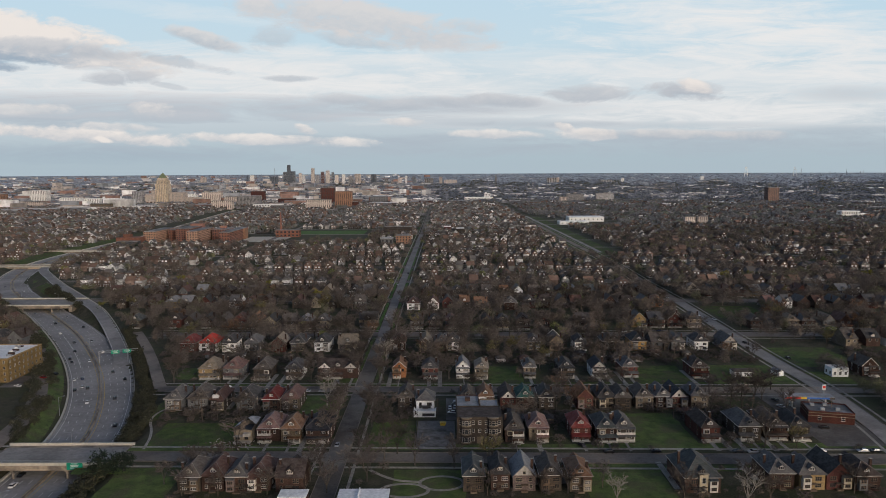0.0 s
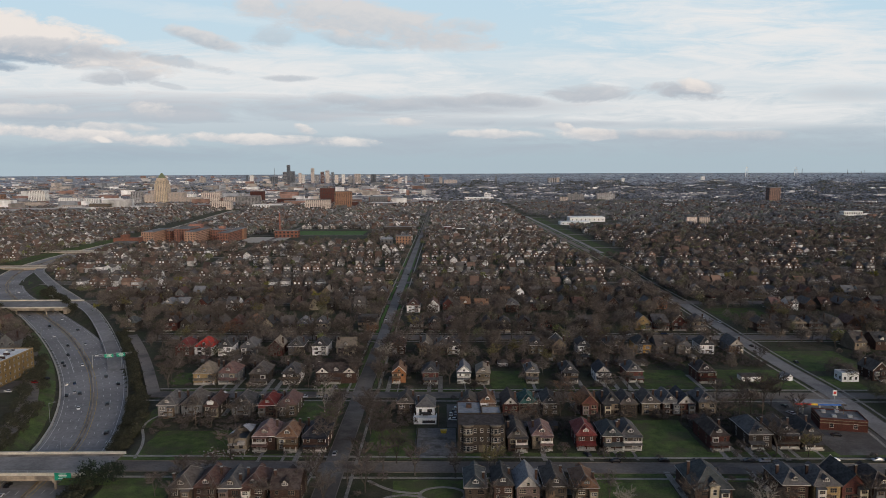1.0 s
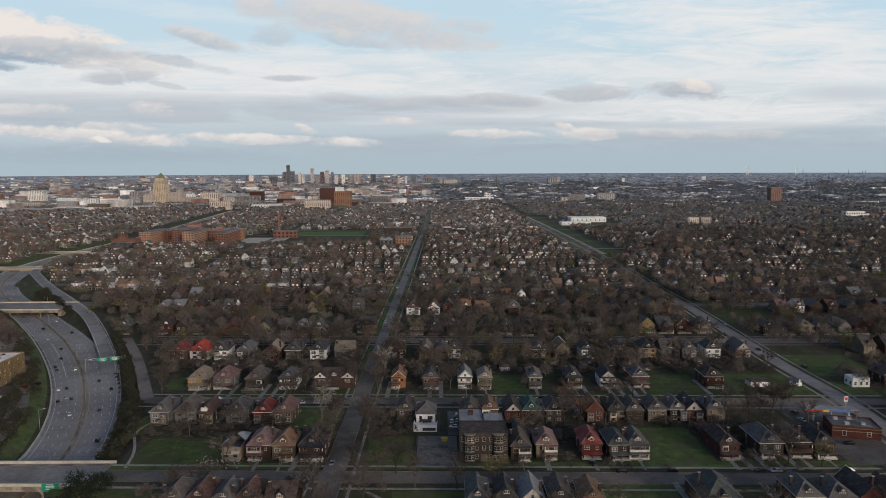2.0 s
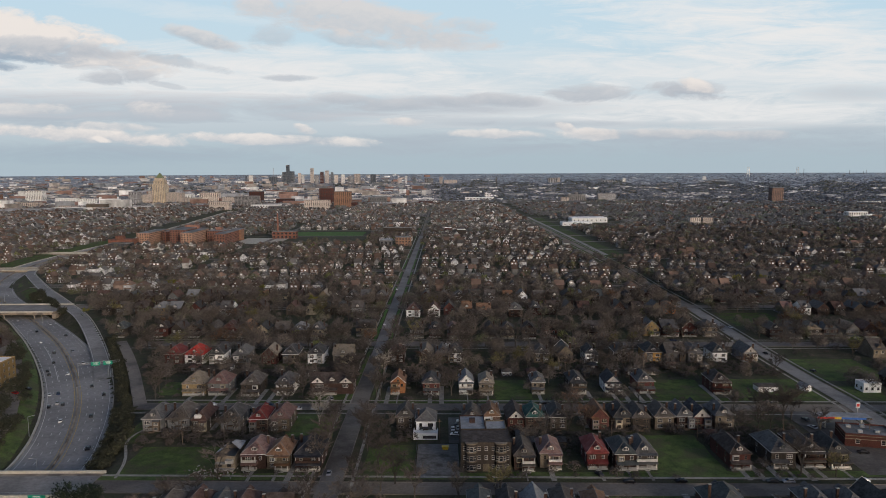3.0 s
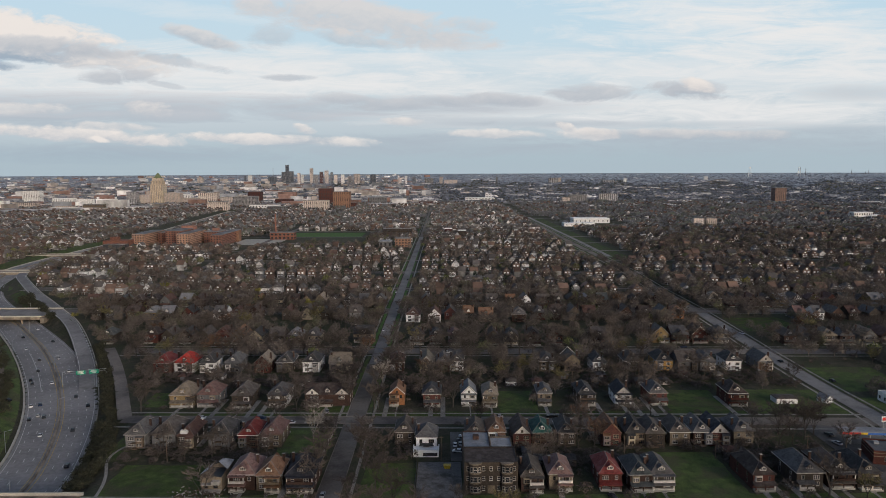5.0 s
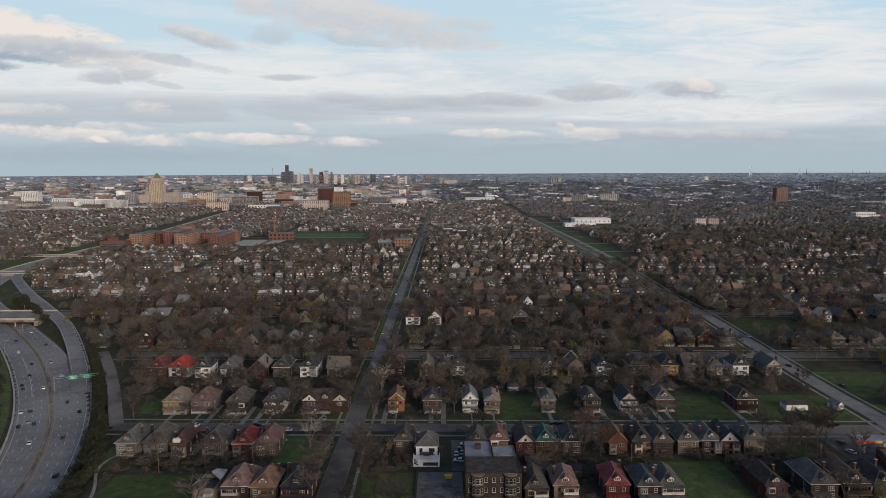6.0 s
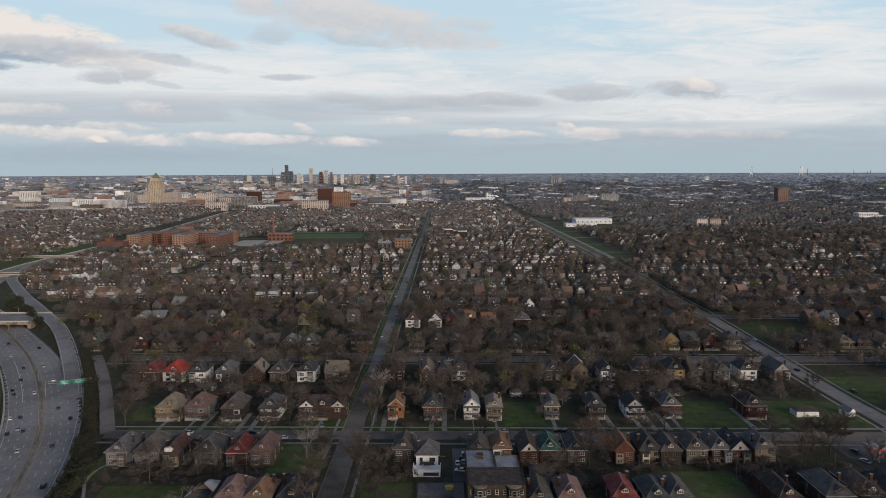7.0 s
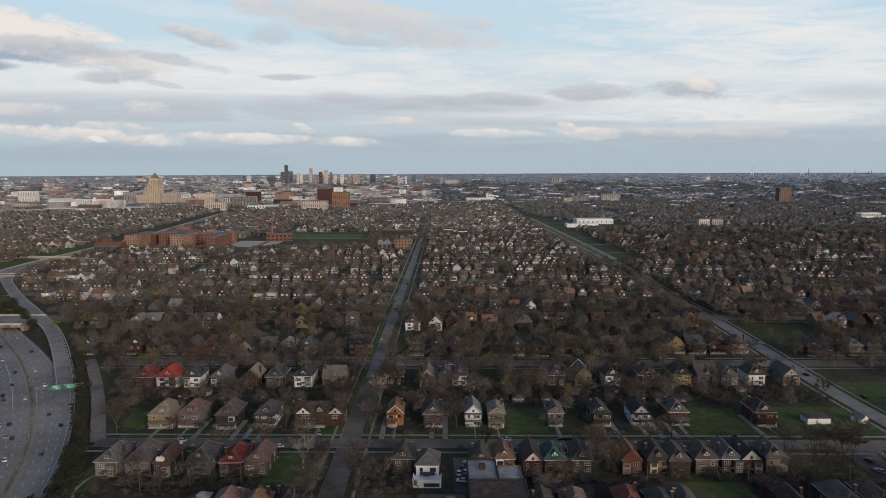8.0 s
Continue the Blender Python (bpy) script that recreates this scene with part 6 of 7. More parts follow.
def on_street(x, y, room=1.0):
    if any(abs(y - street_y(st, x)) < HALF.get(st, 4.3) + room for st in STREETS):
        return True
    return abs(x + 44.5 - (3.5 if y > 1290 else 0)) < (5.5 if y < 1290 else 1.6) + room or abs(x - 210) < 9.5 + room


rng = random.Random(21)
count = 0
AVENUE_TREES = [(0, -52, 300, 1.0), (2, -37, 290, 1.05), (9, -51.5, 318, 1.0), (1, -37, 330, 1.0), (0, -37.5, 348, 0.95), (2, -52, 352, 1.0), (9, -37, 388, 1.05), (0, -51.5, 396, 1.0), (1, -37.5, 412, 1.1), (2, -52, 428, 1.0), (0, -37, 444, 1.05), (9, -51.5, 462, 1.0), (2, -37, 476, 1.0), (0, -37.5, 264, 0.9), (1, -52, 258, 0.9), (6, -36, 424, 0.95), (9, -44, 248, 0.9), (1, -33, 272, 0.9), (1, -50, 268, 0.9), (9, -53, 310, 0.9), (2, -34, 316, 1.0), (0, -52, 330, 1.0)]
FRONT_TREES = [(2, 16, 246, 1.0), (0, 36, 246, 0.8), (9, 46, 247, 0.7), (1, 152, 246, 0.75), (0, 60, 252, 0.8), (6, 108, 236, 0.8), (0, 118, 240, 0.9), (1, 112, 248, 0.8), (9, -30, 258, 0.95), (9, -25, 278, 0.85), (9, -20, 284, 1.0), (1, -12, 272, 0.9), (2, 4, 282, 1.0), (1, 86, 238, 1.0), (6, 62, 238, 0.7), (9, 20, 278, 0.7), (0, 4, 270, 0.8)]
CORNER_TREES = [(8, -135, 264, 1.15), (8, -129, 268, 0.85), (8, -190, 262, 0.7), (0, -98, 247, 0.8), (2, -84, 246, 1.0), (9, -66, 247, 0.75), (1, -100, 262, 0.8), (2, -108, 256, 1.0), (0, -92, 268, 0.9)]
BUDDING_TREES = [(3, 44, 440, 1.0), (3, 30, 432, 0.9), (5, 240, 700, 1.0), (5, 300, 735, 1.5), (5, 335, 752, 1.2), (5, 455, 738, 1.5), (5, -275, 722, 1.5), (5, -180, 705, 1.1), (5, -118, 640, 1.2), (3, -150, 560, 1.1), (3, -100, 575, 1.2), (3, 62, 420, 0.9), (5, -255, 690, 1.1), (5, -280, 660, 0.9), (5, -300, 600, 0.9), (5, -440, 800, 1.4)]
YARD_TREES = [(9, -100, 330, 0.9), (2, -110, 326, 0.9), (1, -64, 366, 0.9), (9, 150, 352, 1.1), (9, 159, 346, 1.2), (1, 143, 336, 0.9), (9, 166, 360, 1.0), (9, 60, 350, 1.1), (4, 64, 340, 1.0), (9, 56, 336, 0.9), (1, 168, 330, 0.9), (6, -60, 346, 0.85), (9, -28, 300, 0.9), (9, 178, 368, 0.85), (9, 165, 350, 0.9), (4, 62, 362, 1.0)]
PLACES = []
for k, x, y, size in AVENUE_TREES + FRONT_TREES + CORNER_TREES + YARD_TREES + BUDDING_TREES:
    tree(k, x, y, size, rng.random() * 360)
    PLACES.append((x, y))
for i in range(26):
    y = 300 + i * 13 + rng.uniform(-3, 3)
    for side in (-53.5, -36.0):
        if not on_street(side, y, 3) and rng.random() < 0.62:
            tree(rng.choice((0, 1, 9, 2)), side + rng.uniform(-1, 1), y, rng.uniform(0.7, 1.0), rng.random() * 360)
            PLACES.append((side, y))
LOCAL = [0, 1, 2, 0, 1, 9, 9, 3, 4, 2, 0, 9, 1, 9]


HX = np.array([(hx, hy, hw, hd) for hx, hy, hw, hd in HOUSES])


def in_house(x, y, room=1.5):
    return bool(np.any((np.abs(HX[:, 0] - x) < HX[:, 2] / 2 + room) & (np.abs(HX[:, 1] - y) < HX[:, 3] / 2 + room)))


tries = 0
while count < 285 and tries < 9000:
    tries += 1
    y = rng.uniform(262, 640)
    if rng.random() < 0.45:
        y = rng.choice((632, 500, 632, 500)) + rng.choice((-1, 1)) * rng.uniform(9, 12)
    x = rng.uniform(-0.66 * y - 6, 0.66 * y + 10)
    if away_from(SERVICE, x, y) < 7 or on_street(x, y) or in_house(x, y) or away_from(FWY, x, y) < 32 or (y > 420 and away_from(RMP, x, y) < 9):
        continue
    if any(a - 1 < x < c + 1 and b - 1 < y < d + 1 for a, b, c, d in LOTS) or 164 < x < 204 and y < 366 or -14 < x < 27 and 284 < y < 360 or -252 < x < -190 and y < 440:
        continue
    if y < 330 and rng.random() < 0.3:
        continue
    if any(abs(x - px) < 5 and abs(y - py) < 5 for px, py in PLACES):
        continue
    count += 1
    PLACES.append((x, y))
    tree(rng.choice(LOCAL), x, y, rng.uniform(0.75, 1.15), rng.random() * 360)


def bush_template(seed, n, length, width):
    """A unit crown: fine twigs thick on a lumpy dome, thinner inside, on a short stem with a few limbs."""
    rn = random.Random(seed)
    s = Shape()
    p1, p2, p3 = rn.uniform(0, 6), rn.uniform(0, 6), rn.uniform(0, 6)
    for _ in range(n):
        a, up = rn.random() * math.tau, rn.uniform(-0.45, 1.0)
        flat = math.sqrt(max(0.0, 1 - up * up))
        r = (1 + 0.2 * math.sin(3 * a + p1) * math.cos(4 * up + p2) + 0.12 * math.sin(5 * a + p3 + 3 * up) + rn.gauss(0, 0.05)) * rn.random() ** 0.16
        out = Vector((math.cos(a) * flat, math.sin(a) * flat, up))
        p = Vector((out.x * 0.46 * r, out.y * 0.46 * r, 0.56 + out.z * 0.42 * r))
        d = Vector((rn.gauss(0, 0.8), rn.gauss(0, 0.8), rn.gauss(0.35, 0.6))) + out * 0.35
        d = d.normalized() * length * rn.uniform(0.6, 1.4)
        lit = out + Vector((rn.gauss(0, 0.3), rn.gauss(0, 0.3), rn.gauss(0.15, 0.3)))
        w = d.cross(lit)
        if w.length < 1e-4:
            continue
        w = w.normalized() * width * rn.uniform(0.35, 0.75)
        s.add([p - d * 0.5 - w, p - d * 0.5 + w, p + d * 0.5], [(0, 1, 2)])
    for i in range(4):
        a = i * 1.57 + p1
        s.add([(-0.012, 0, 0.2), (0.012, 0, 0.2), (math.cos(a) * 0.25, math.sin(a) * 0.25, 0.7)], [(0, 1, 2)])
    s.add([(-0.025, 0, 0), (0.025, 0, 0), (0, 0, 0.6)], [(0, 1, 2)])
    return s.v, s.f, [0] * len(s.f)


NEARBUSH = [bush_template(i, 460, 0.15, 0.023) for i in range(5)]
MIDBUSH = [bush_template(10 + i, 135, 0.2, 0.07) for i in range(5)]
SHRUB = [bush_template(40 + i, 260, 0.15, 0.06) for i in range(4)]
FARBUSH = [bush_template(20 + i, 30, 0.32, 0.2) for i in range(4)]
TINYBUSH = [bush_template(60 + i, 8, 0.55, 0.45) for i in range(4)]


def scattered(n, y0, y1, lo, hi, seed, room=1.0, kinds=4, spread=0.66, x0=-9999):
    rn = random.Random(seed)
    rows = []
    k = 0
    while len(rows) < n and k < n * 14:
        k += 1
        y = math.sqrt(rn.uniform(y0 * y0, y1 * y1))
        x = rn.uniform(-spread * y - 10, spread * y + 10)
        if x < x0 or (y < 530 and away_from(SERVICE, x, y) < 7) or on_street(x, y, room) or blocked(x, y, -3) or (y < 700 and in_house(x, y, 0.5)):
            continue
        thick = 0.5 + 0.5 * math.sin(x * 0.037 + 1.7 * math.sin(y * 0.021)) * math.sin(y * 0.043 + 1.3 * math.sin(x * 0.017 + 2.0))
        if rn.random() > 0.25 + 0.9 * thick:
            continue
        h = lo + (hi - lo) * min(1.0, rn.random() * (0.45 + 1.0 * thick))
        w = h * rn.uniform(0.75, 1.15)
        rows.append((max(x, x0), y, 0, rn.random() * 6.28, w, w, h, rn.randrange(kinds)))
    return rows


def street_rows():
    """Old street trees in broken rows on both sides of the cross streets."""
    rn = random.Random(35)
    rows = []
    for st, lo, hi in ((500, 7.5, 12), (632, 8, 12.5), (745, 8, 12)):
        for side in (-1, 1):
            x = -0.64 * st
            while x < 0.66 * st:
                x += rn.uniform(6.5, 13)
                y = street_y(st, x) + side * rn.uniform(7.5, 12)
                if (st == 500 and side > 0 and (138 < x < 200 or rn.random() < 0.35)) or blocked(x, y, -4) or away_from(SERVICE, x, y) < 8 or in_house(x, y, 0.5) or rn.random() < 0.3:
                    continue
                h = rn.uniform(lo, hi)
                rows.append((x, y, 0, rn.random() * 6.28, h * 0.95, h * 0.95, h, rn.randrange(4)))
    return rows


def avenue_rows():
    """Trees that close over the east avenue further off."""
    rn = random.Random(45)
    rows = []
    y = 640.0
    while y < 960:
        y += rn.uniform(4, 8)
        for side in (-1, 1):
            if rn.random() < 0.45:
                h = rn.uniform(7, 11)
                rows.append((float(np.interp(y, [620, 740, 860, 985], [213.5, 213, 217, 214])) + side * rn.uniform(8, 12), y, 0, rn.random() * 6.28, h * 1.05, h * 1.05, h, rn.randrange(5)))
    return rows


many("yard_trees", NEARBUSH, ["far_trees"], scattered(850, 392, 760, 4.5, 10.5, 31) + scattered(520, 474, 700, 6, 12.5, 34) + street_rows() + [(223 + (i * 7919 % 280) / 10, 296 + (i * 104729 % 700) / 10, 0, i, 7.5, 7.5, 6 + i % 4, i % 4) for i in range(60)], "bare brown trees and bushes filling the yards", "trees")
many("town_trees", MIDBUSH, ["far_trees"], scattered(4300, 640, 1450, 4.5, 12, 32) + scattered(1500, 700, 1450, 6, 11.5, 38, x0=240) + avenue_rows(), "bare brown trees among the distant houses", "trees")
mat("far_buds", (0.11, 0.12, 0.045), (0.2, 0.21, 0.08), 0.07, vary=0, island=0.5, bump=0)
mat("far_evergreen", (0.022, 0.032, 0.022), (0.05, 0.065, 0.045), 0.07, vary=0, island=0.5, bump=0)
many("budding_trees", SHRUB, ["far_buds"], scattered(170, 480, 1400, 5, 10, 36), "yellow-green budding trees among the distant houses", "trees")
many("far_evergreens", SHRUB, ["far_evergreen"], [(q[0], q[1], 0, q[3], q[4] * 0.5, q[5] * 0.5, q[6], q[7]) for q in scattered(150, 480, 1400, 6, 12, 37)], "dark evergreen trees among the distant houses", "trees")
many("far_town_trees", FARBUSH, ["far_trees_hazed"], scattered(9500, 1250, 2650, 5, 12, 33) + scattered(4500, 1350, 2650, 6, 12.5, 39, x0=240), "dense bare trees of the far neighbourhoods, haze put into their colour", "trees")

# low scrub and brush in the back yards
rn = random.Random(91)
rows = []
while len(rows) < 2300:
    y = rn.uniform(236, 480)
    if rn.random() < 0.6:
        y = rn.choice((325, 325, 435, 436, 320, 428)) + rn.gauss(0, 9)
    x = rn.uniform(-0.5 * y, 0.66 * y)
    if away_from(SERVICE, x, y) < 6 or on_street(x, y, 3) or in_house(x, y, 0.3) or away_from(FWY, x, y) < 33 or any(a - 1 < x < c + 1 and b - 1 < y < d + 1 for a, b, c, d in LOTS) or (162 < x < 199 and 288 < y < 366) or (-14 < x < 10 and 286 < y < 358):
        continue
    h = rn.uniform(0.7, 2.6) if rn.random() < 0.85 else rn.uniform(2.5, 4.5)
    rows.append((x, y, 0, rn.random() * 6.28, h * 1.5, h * 1.5, h, rn.randrange(4)))
many("yard_scrub", MIDBUSH, ["twigs"], rows, "low brown scrub and brush in the back yards", "scrub")

# shrubs on the freeway banks
rows = []
rng = random.Random(41)
for i in range(900):
    k = rng.uniform(60, 620)
    off = (rng.uniform(21, 33) if k > 220 else rng.uniform(18, 27.5)) if rng.random() < 0.7 else -rng.uniform(24, 36)
    x, y, _ = fwy_point(k, off)
    if 268 < y < 300 or (y > 430 and away_from(RMP, x, y) < 7) or (off < 0 and y < 320 and rng.random() < 0.7) or (off > 0 and 520 < y < 612) or away_from(SERVICE, x, y) < 5.5:
        continue
    h = rng.uniform(3, 6.5)
    rows.append((x, y, float(ground_z(x, y)), rng.random() * 6.28, h * 1.2, h * 1.2, h, rng.randrange(4)))
many("bank_shrubs", SHRUB, ["shrub_leaf"], rows, "dark dense shrubs along the freeway banks", "shrubs")
# the far country up to the horizon
rn = random.Random(51)
rows, boxes = [], []
for i in range(30000):
    r = 2550 + 2330 * rn.random() ** 0.8
    a = rn.uniform(-0.62, 0.62)
    x, y = r * math.sin(a), r * math.cos(a)
    k = 1.0 - 0.55 * (r - 2550) / 2330
    h = rn.uniform(6, 11) * k
    rows.append((x, y, 0, rn.random() * 6.28, h * 1.6, h * 1.6, h, rn.randrange(4)))
zz = ground_z(np.array([q[0] for q in rows]), np.array([q[1] for q in rows]))
rows = [(q[0], q[1], float(z), *q[3:]) for q, z in zip(rows, zz)]
many("farthest_woods", TINYBUSH, ["farthest_trees_hazed"], rows, "dark treetops of the far city up to the horizon, haze put into their colour", "trees")

# ---- cars ----
def car_proto(paint, label):
    c = thing("car", label, "car", pose(0, 0, -50), "cars on the roads")
    body = Shape()
    prof = [(-2.25, 0.35), (-2.3, 0.75), (-2.15, 0.95), (-1.0, 1.02), (1.3, 1.0), (2.1, 0.85), (2.3, 0.6), (2.25, 0.35)]
    n = len(prof)
    body.add([(-0.88, p[0], p[1]) for p in prof] + [(0.88, p[0], p[1]) for p in prof], [tuple(range(n)), tuple(range(2 * n - 1, n - 1, -1))] + [(i, n + i, n + (i + 1) % n, (i + 1) % n) for i in range(n)])
    part("body", body, paint, c)
    part("glasshouse", Shape().add([(-0.82, -1.9, 0.98), (0.82, -1.9, 0.98), (0.82, 1.15, 1.0), (-0.82, 1.15, 1.0), (-0.66, -1.3, 1.42), (0.66, -1.3, 1.42), (0.66, 0.35, 1.42), (-0.66, 0.35, 1.42)],
                                     [(0, 1, 5, 4), (1, 2, 6, 5), (2, 3, 7, 6), (3, 0, 4, 7), (4, 5, 6, 7)]), "glass", c)
    part("roof_panel", Shape().box(-0.64, -1.25, 1.42, 0.64, 0.3, 1.47), paint, c)
    wheel = Shape().tube((-0.11, 0, 0), (0.11, 0, 0), 0.34, 0.34, 10, cap=True).mesh("wheel", "rubber")
    for x in (-0.82, 0.82):
        for y in (-1.4, 1.4):
            part("wheel", wheel, None, c, at=pose(x, y, 0.34))
    return c


PROTO = {k: car_proto("paint_" + k, f"{k} car on the road") for k in CARS}
USED = set()


def car(colour, x, y, z, turn):
    m = pose(x, y, z, 0, 0, turn)
    if colour not in USED:
        USED.add(colour)
        PROTO[colour].matrix_basis = m
        return PROTO[colour]
    return copy_thing(PROTO[colour], m)


rng = random.Random(61)
for k, off, colour in ((118, -9.8, "white"), (128, -11.5, "black"), (152, 7, "black"), (158, -10, "silver"), (181, 10.5, "black"), (225, -6.5, "white"), (226, 7.2, "dark grey"), (252, -13.8, "black"), (253, -7.2, "dark grey"),
                       (257, -10, "silver"), (262, 13, "black"), (276, -9.8, "dark blue"), (276, -14, "white"), (282, 7.5, "dark grey"), (318, -3.5, "white"), (322, -13.5, "dark grey"), (331, -14, "black"), (340, 7, "white"),
                       (352, -9, "black"), (378, 5, "silver"), (381, -6, "dark grey"), (420, -10, "white"), (433, 9, "dark grey"), (462, -6, "black"), (486, 8, "white"), (520, -10, "silver"), (560, 6, "white"), (100, 9, "black"),
                       (610, -8, "dark grey"), (660, 8, "white"), (700, -6, "silver")):
    x, y, h = fwy_point(k, off)
    car(colour, x, y, -float(sunk(y)) + 0.13, math.degrees(h) - 90)
PARKED_CARS = [(-75, 367.6, "white", 90), (-66, 367.6, "silver", 90), (-46.8, 293, "silver", 0), (3, 340, "white", 0), (5.5, 341, "silver", 0), (4, 333, "white", 80), (7, 350, "white", 90), (4.5, 345, "dark grey", 0), (70, 284, "black", 90), (90, 284.3, "black", 90), (125, 284, "dark grey", 90), (-120, 374.5, "white", 90), (-100, 367.6, "black", 90), (60, 291, "dark grey", 20), (160, 284, "white", 90), (178, 284, "silver", 90), (-60, 383, "silver", 10), (20, 367.6, "dark blue", 90), (50, 374.6, "black", 90), (90, 367.6, "dark grey", 90), (176, 311, "black", 80), (170, 340, "silver", 20)]
MORE_CARS = [(172, 350, "dark grey", 10), (0, 495, "white", 90), (-110, 505, "dark grey", 90), (-47, 560, "white", 0), (-42, 640, "silver", 0), (-48, 720, "white", 0), (-41, 800, "dark grey", 0), (208, 470, "black", 0), (209, 560, "white", 0), (218, 430, "dark grey", 0), (216, 545, "white", 0), (209, 640, "silver", 0), (-234, 395, "red", 60), (-236, 385, "dark grey", 60), (-239, 379, "white", 70), (-231, 402, "black", 60), (-64, 505, "black", 90), (120, 495, "silver", 90), (160, 506, "dark blue", 90)]
for x, y, colour, turn in PARKED_CARS + MORE_CARS:
    car(colour, x, y, 0.1, turn)
for i in range(16):
    x = rng.choice((-1, 1)) * rng.uniform(20, 200)
    st = rng.choice((371, 500, 280))
    if -134 < x and not -52 < x < -36 and abs(x - 210) > 20:
        car(rng.choice(list(CARS)[:5]), x, st + rng.choice((-1, 1)) * (HALF[st] - 1.2), 0.06, 90)

# ---- landmark buildings far off ----
def windows_grid(w, h, floors, bays, fw=0.45, fh=0.5):
    """Window strips of one facade, in its plane at y = 0."""
    s = Shape()
    for f in range(floors):
        for k in range(bays):
            x, z = -w / 2 + (k + 0.5) * w / bays, (f + 0.5) * h / floors
            a, b = fw * w / bays / 2, fh * h / floors / 2
            s.add([(x - a, -0.06, z - b), (x + a, -0.06, z - b), (x + a, -0.06, z + b), (x - a, -0.06, z + b)], [(0, 1, 2, 3)])
    return s


def far_block(name, label, category, x, y, w, d, h, wall, floors, bays, roof="gravel_roof", turn=0, base=None, fw=0.45, fh=0.5, win="window_dark"):
    z = float(ground_z(x, y)) if base is None else base
    b = thing(name, label, category, pose(x, y, z, 0, 0, turn))
    part("wall", Shape().box(-w / 2, -d / 2, -1, w / 2, d / 2, h), wall, b)
    part("roof", Shape().box(-w / 2 + 0.4, -d / 2 + 0.4, h, w / 2 - 0.4, d / 2 - 0.4, h + 0.8), roof, b)
    if floors:
        sh = windows_grid(w, h, floors, bays, fw, fh)
        o = part("glazing", sh, win, b, at=pose(0, -d / 2, 0))
        o["kind"] = "stuff"
        n = max(2, round(bays * d / w))
        for sx, tn in ((w / 2, 90), (-w / 2, -90)):
            o = part("glazing", windows_grid(d, h, floors, n, fw, fh), win, b, at=pose(sx, 0, 0, 0, 0, tn))
            o["kind"] = "stuff"
    return b


def hospital():
    """Red brick hospital: a long back range with five wings towards the houses."""
    b = thing("hospital", "long red and orange brick hospital complex with many wings", "hospital", pose(-425, 1190, 0))
    for i, (x, w, y0, y1, h, k) in enumerate(((-62, 20, -42, 40, 20, "orange_brick"), (-38, 18, 0, 40, 19, "hospital_brick"), (-14, 26, -20, 44, 23, "hospital_brick"), (8, 18, -42, 44, 20, "orange_brick"),
                                              (34, 26, 20, 60, 18, "hospital_brick"), (62, 18, -44, 66, 18, "hospital_brick"))):
        wing = part("wing", Shape().box(x - w / 2, y0, -0.5, x + w / 2, y1, h), k, b)
        part("roof", Shape().box(x - w / 2 + 0.4, y0 + 0.4, h, x + w / 2 - 0.4, y1 - 0.4, h + 0.6), "gravel_roof", wing)
        o = part("glazing", windows_grid(w, h, 7, max(4, w // 4), 0.5, 0.5), "window_dark", wing, at=pose(x, y0, 0))
        o["kind"] = "stuff"
        for sx, tn in ((x + w / 2, 90),):
            o = part("glazing", windows_grid(y1 - y0, h, 7, int((y1 - y0) / 4), 0.5, 0.5), "window_dark", wing, at=pose(sx, (y0 + y1) / 2, 0, 0, 0, tn))
            o["kind"] = "stuff"
    part("back_range", Shape().box(-72, 36, -0.5, 75, 50, 18), "orange_brick", b)
    part("low_annex", Shape().box(-105, -70, -0.5, -66, -48, 13).box(-95, -66, 13, -84, -55, 18), "hospital_brick", b)
    part("penthouse", Shape().box(-22, 36, 18, 0, 48, 27).box(30, 38, 18, 40, 46, 23), "hospital_brick", b)


hospital()
plant = far_block("boiler_house", "red brick boiler house beside the hospital parking lot", "boiler house", -283, 1265, 42, 18, 12, "hospital_brick", 2, 6, fw=0.5)
part("chimney_stack", Shape().tube((-14, 4, 12), (-14, 4, 44), 1.8, 1.2, 10, cap=True), "hospital_brick", plant)
far_block("dark_shed", "long dark shed beside the freeway", "shed", -505, 1110, 34, 14, 8, "window_dark", 0, 0)
far_block("shop", "orange brick corner building beside the avenue", "building", -65, 1140, 24, 20, 13, "orange_brick", 3, 5)
far_block("shop", "grey-roofed hall beside the corner building", "hall", -92, 1138, 20, 24, 9, "grey", 1, 3, "silver_roof")
far_block("school", "long brown brick school with rows of windows", "school", -85, 1310, 52, 16, 14, "brown", 3, 14, fw=0.6)
far_block("apartment_block", "brick flats with a white roof", "apartment block", 8, 1330, 14, 14, 12, "redbrick", 3, 4, "white_roof")
far_block("apartment_block", "brick flats with a white roof", "apartment block", 32, 1300, 16, 14, 11, "brown", 3, 4, "white_roof")
for dx in (0, 27):
    far_block("tower_block", "tan brick block of flats above the trees", "tower block", 538 + dx, 1520, 22, 16, 16, "limestone", 6, 5)
far_block("white_hall", "long white hall with a pale roof among trees", "hall", 985, 1690, 45, 22, 16, "white", 2, 8, "white_roof")
far_block("white_hall", "white hall extension with stepped roof", "hall", 1012, 1685, 22, 20, 10, "white", 1, 4, "white_roof")
far_block("tower_block", "tall dark red brick tower above the trees", "tower block", 1150, 2440, 38, 30, 52, "tower_brick", 17, 6, fw=0.5)
far_block("market_hall", "low market hall with a dirty white roof", "warehouse", 330, 1620, 80, 46, 10, "white", 1, 8, "white_roof", fw=0.2, fh=0.3)
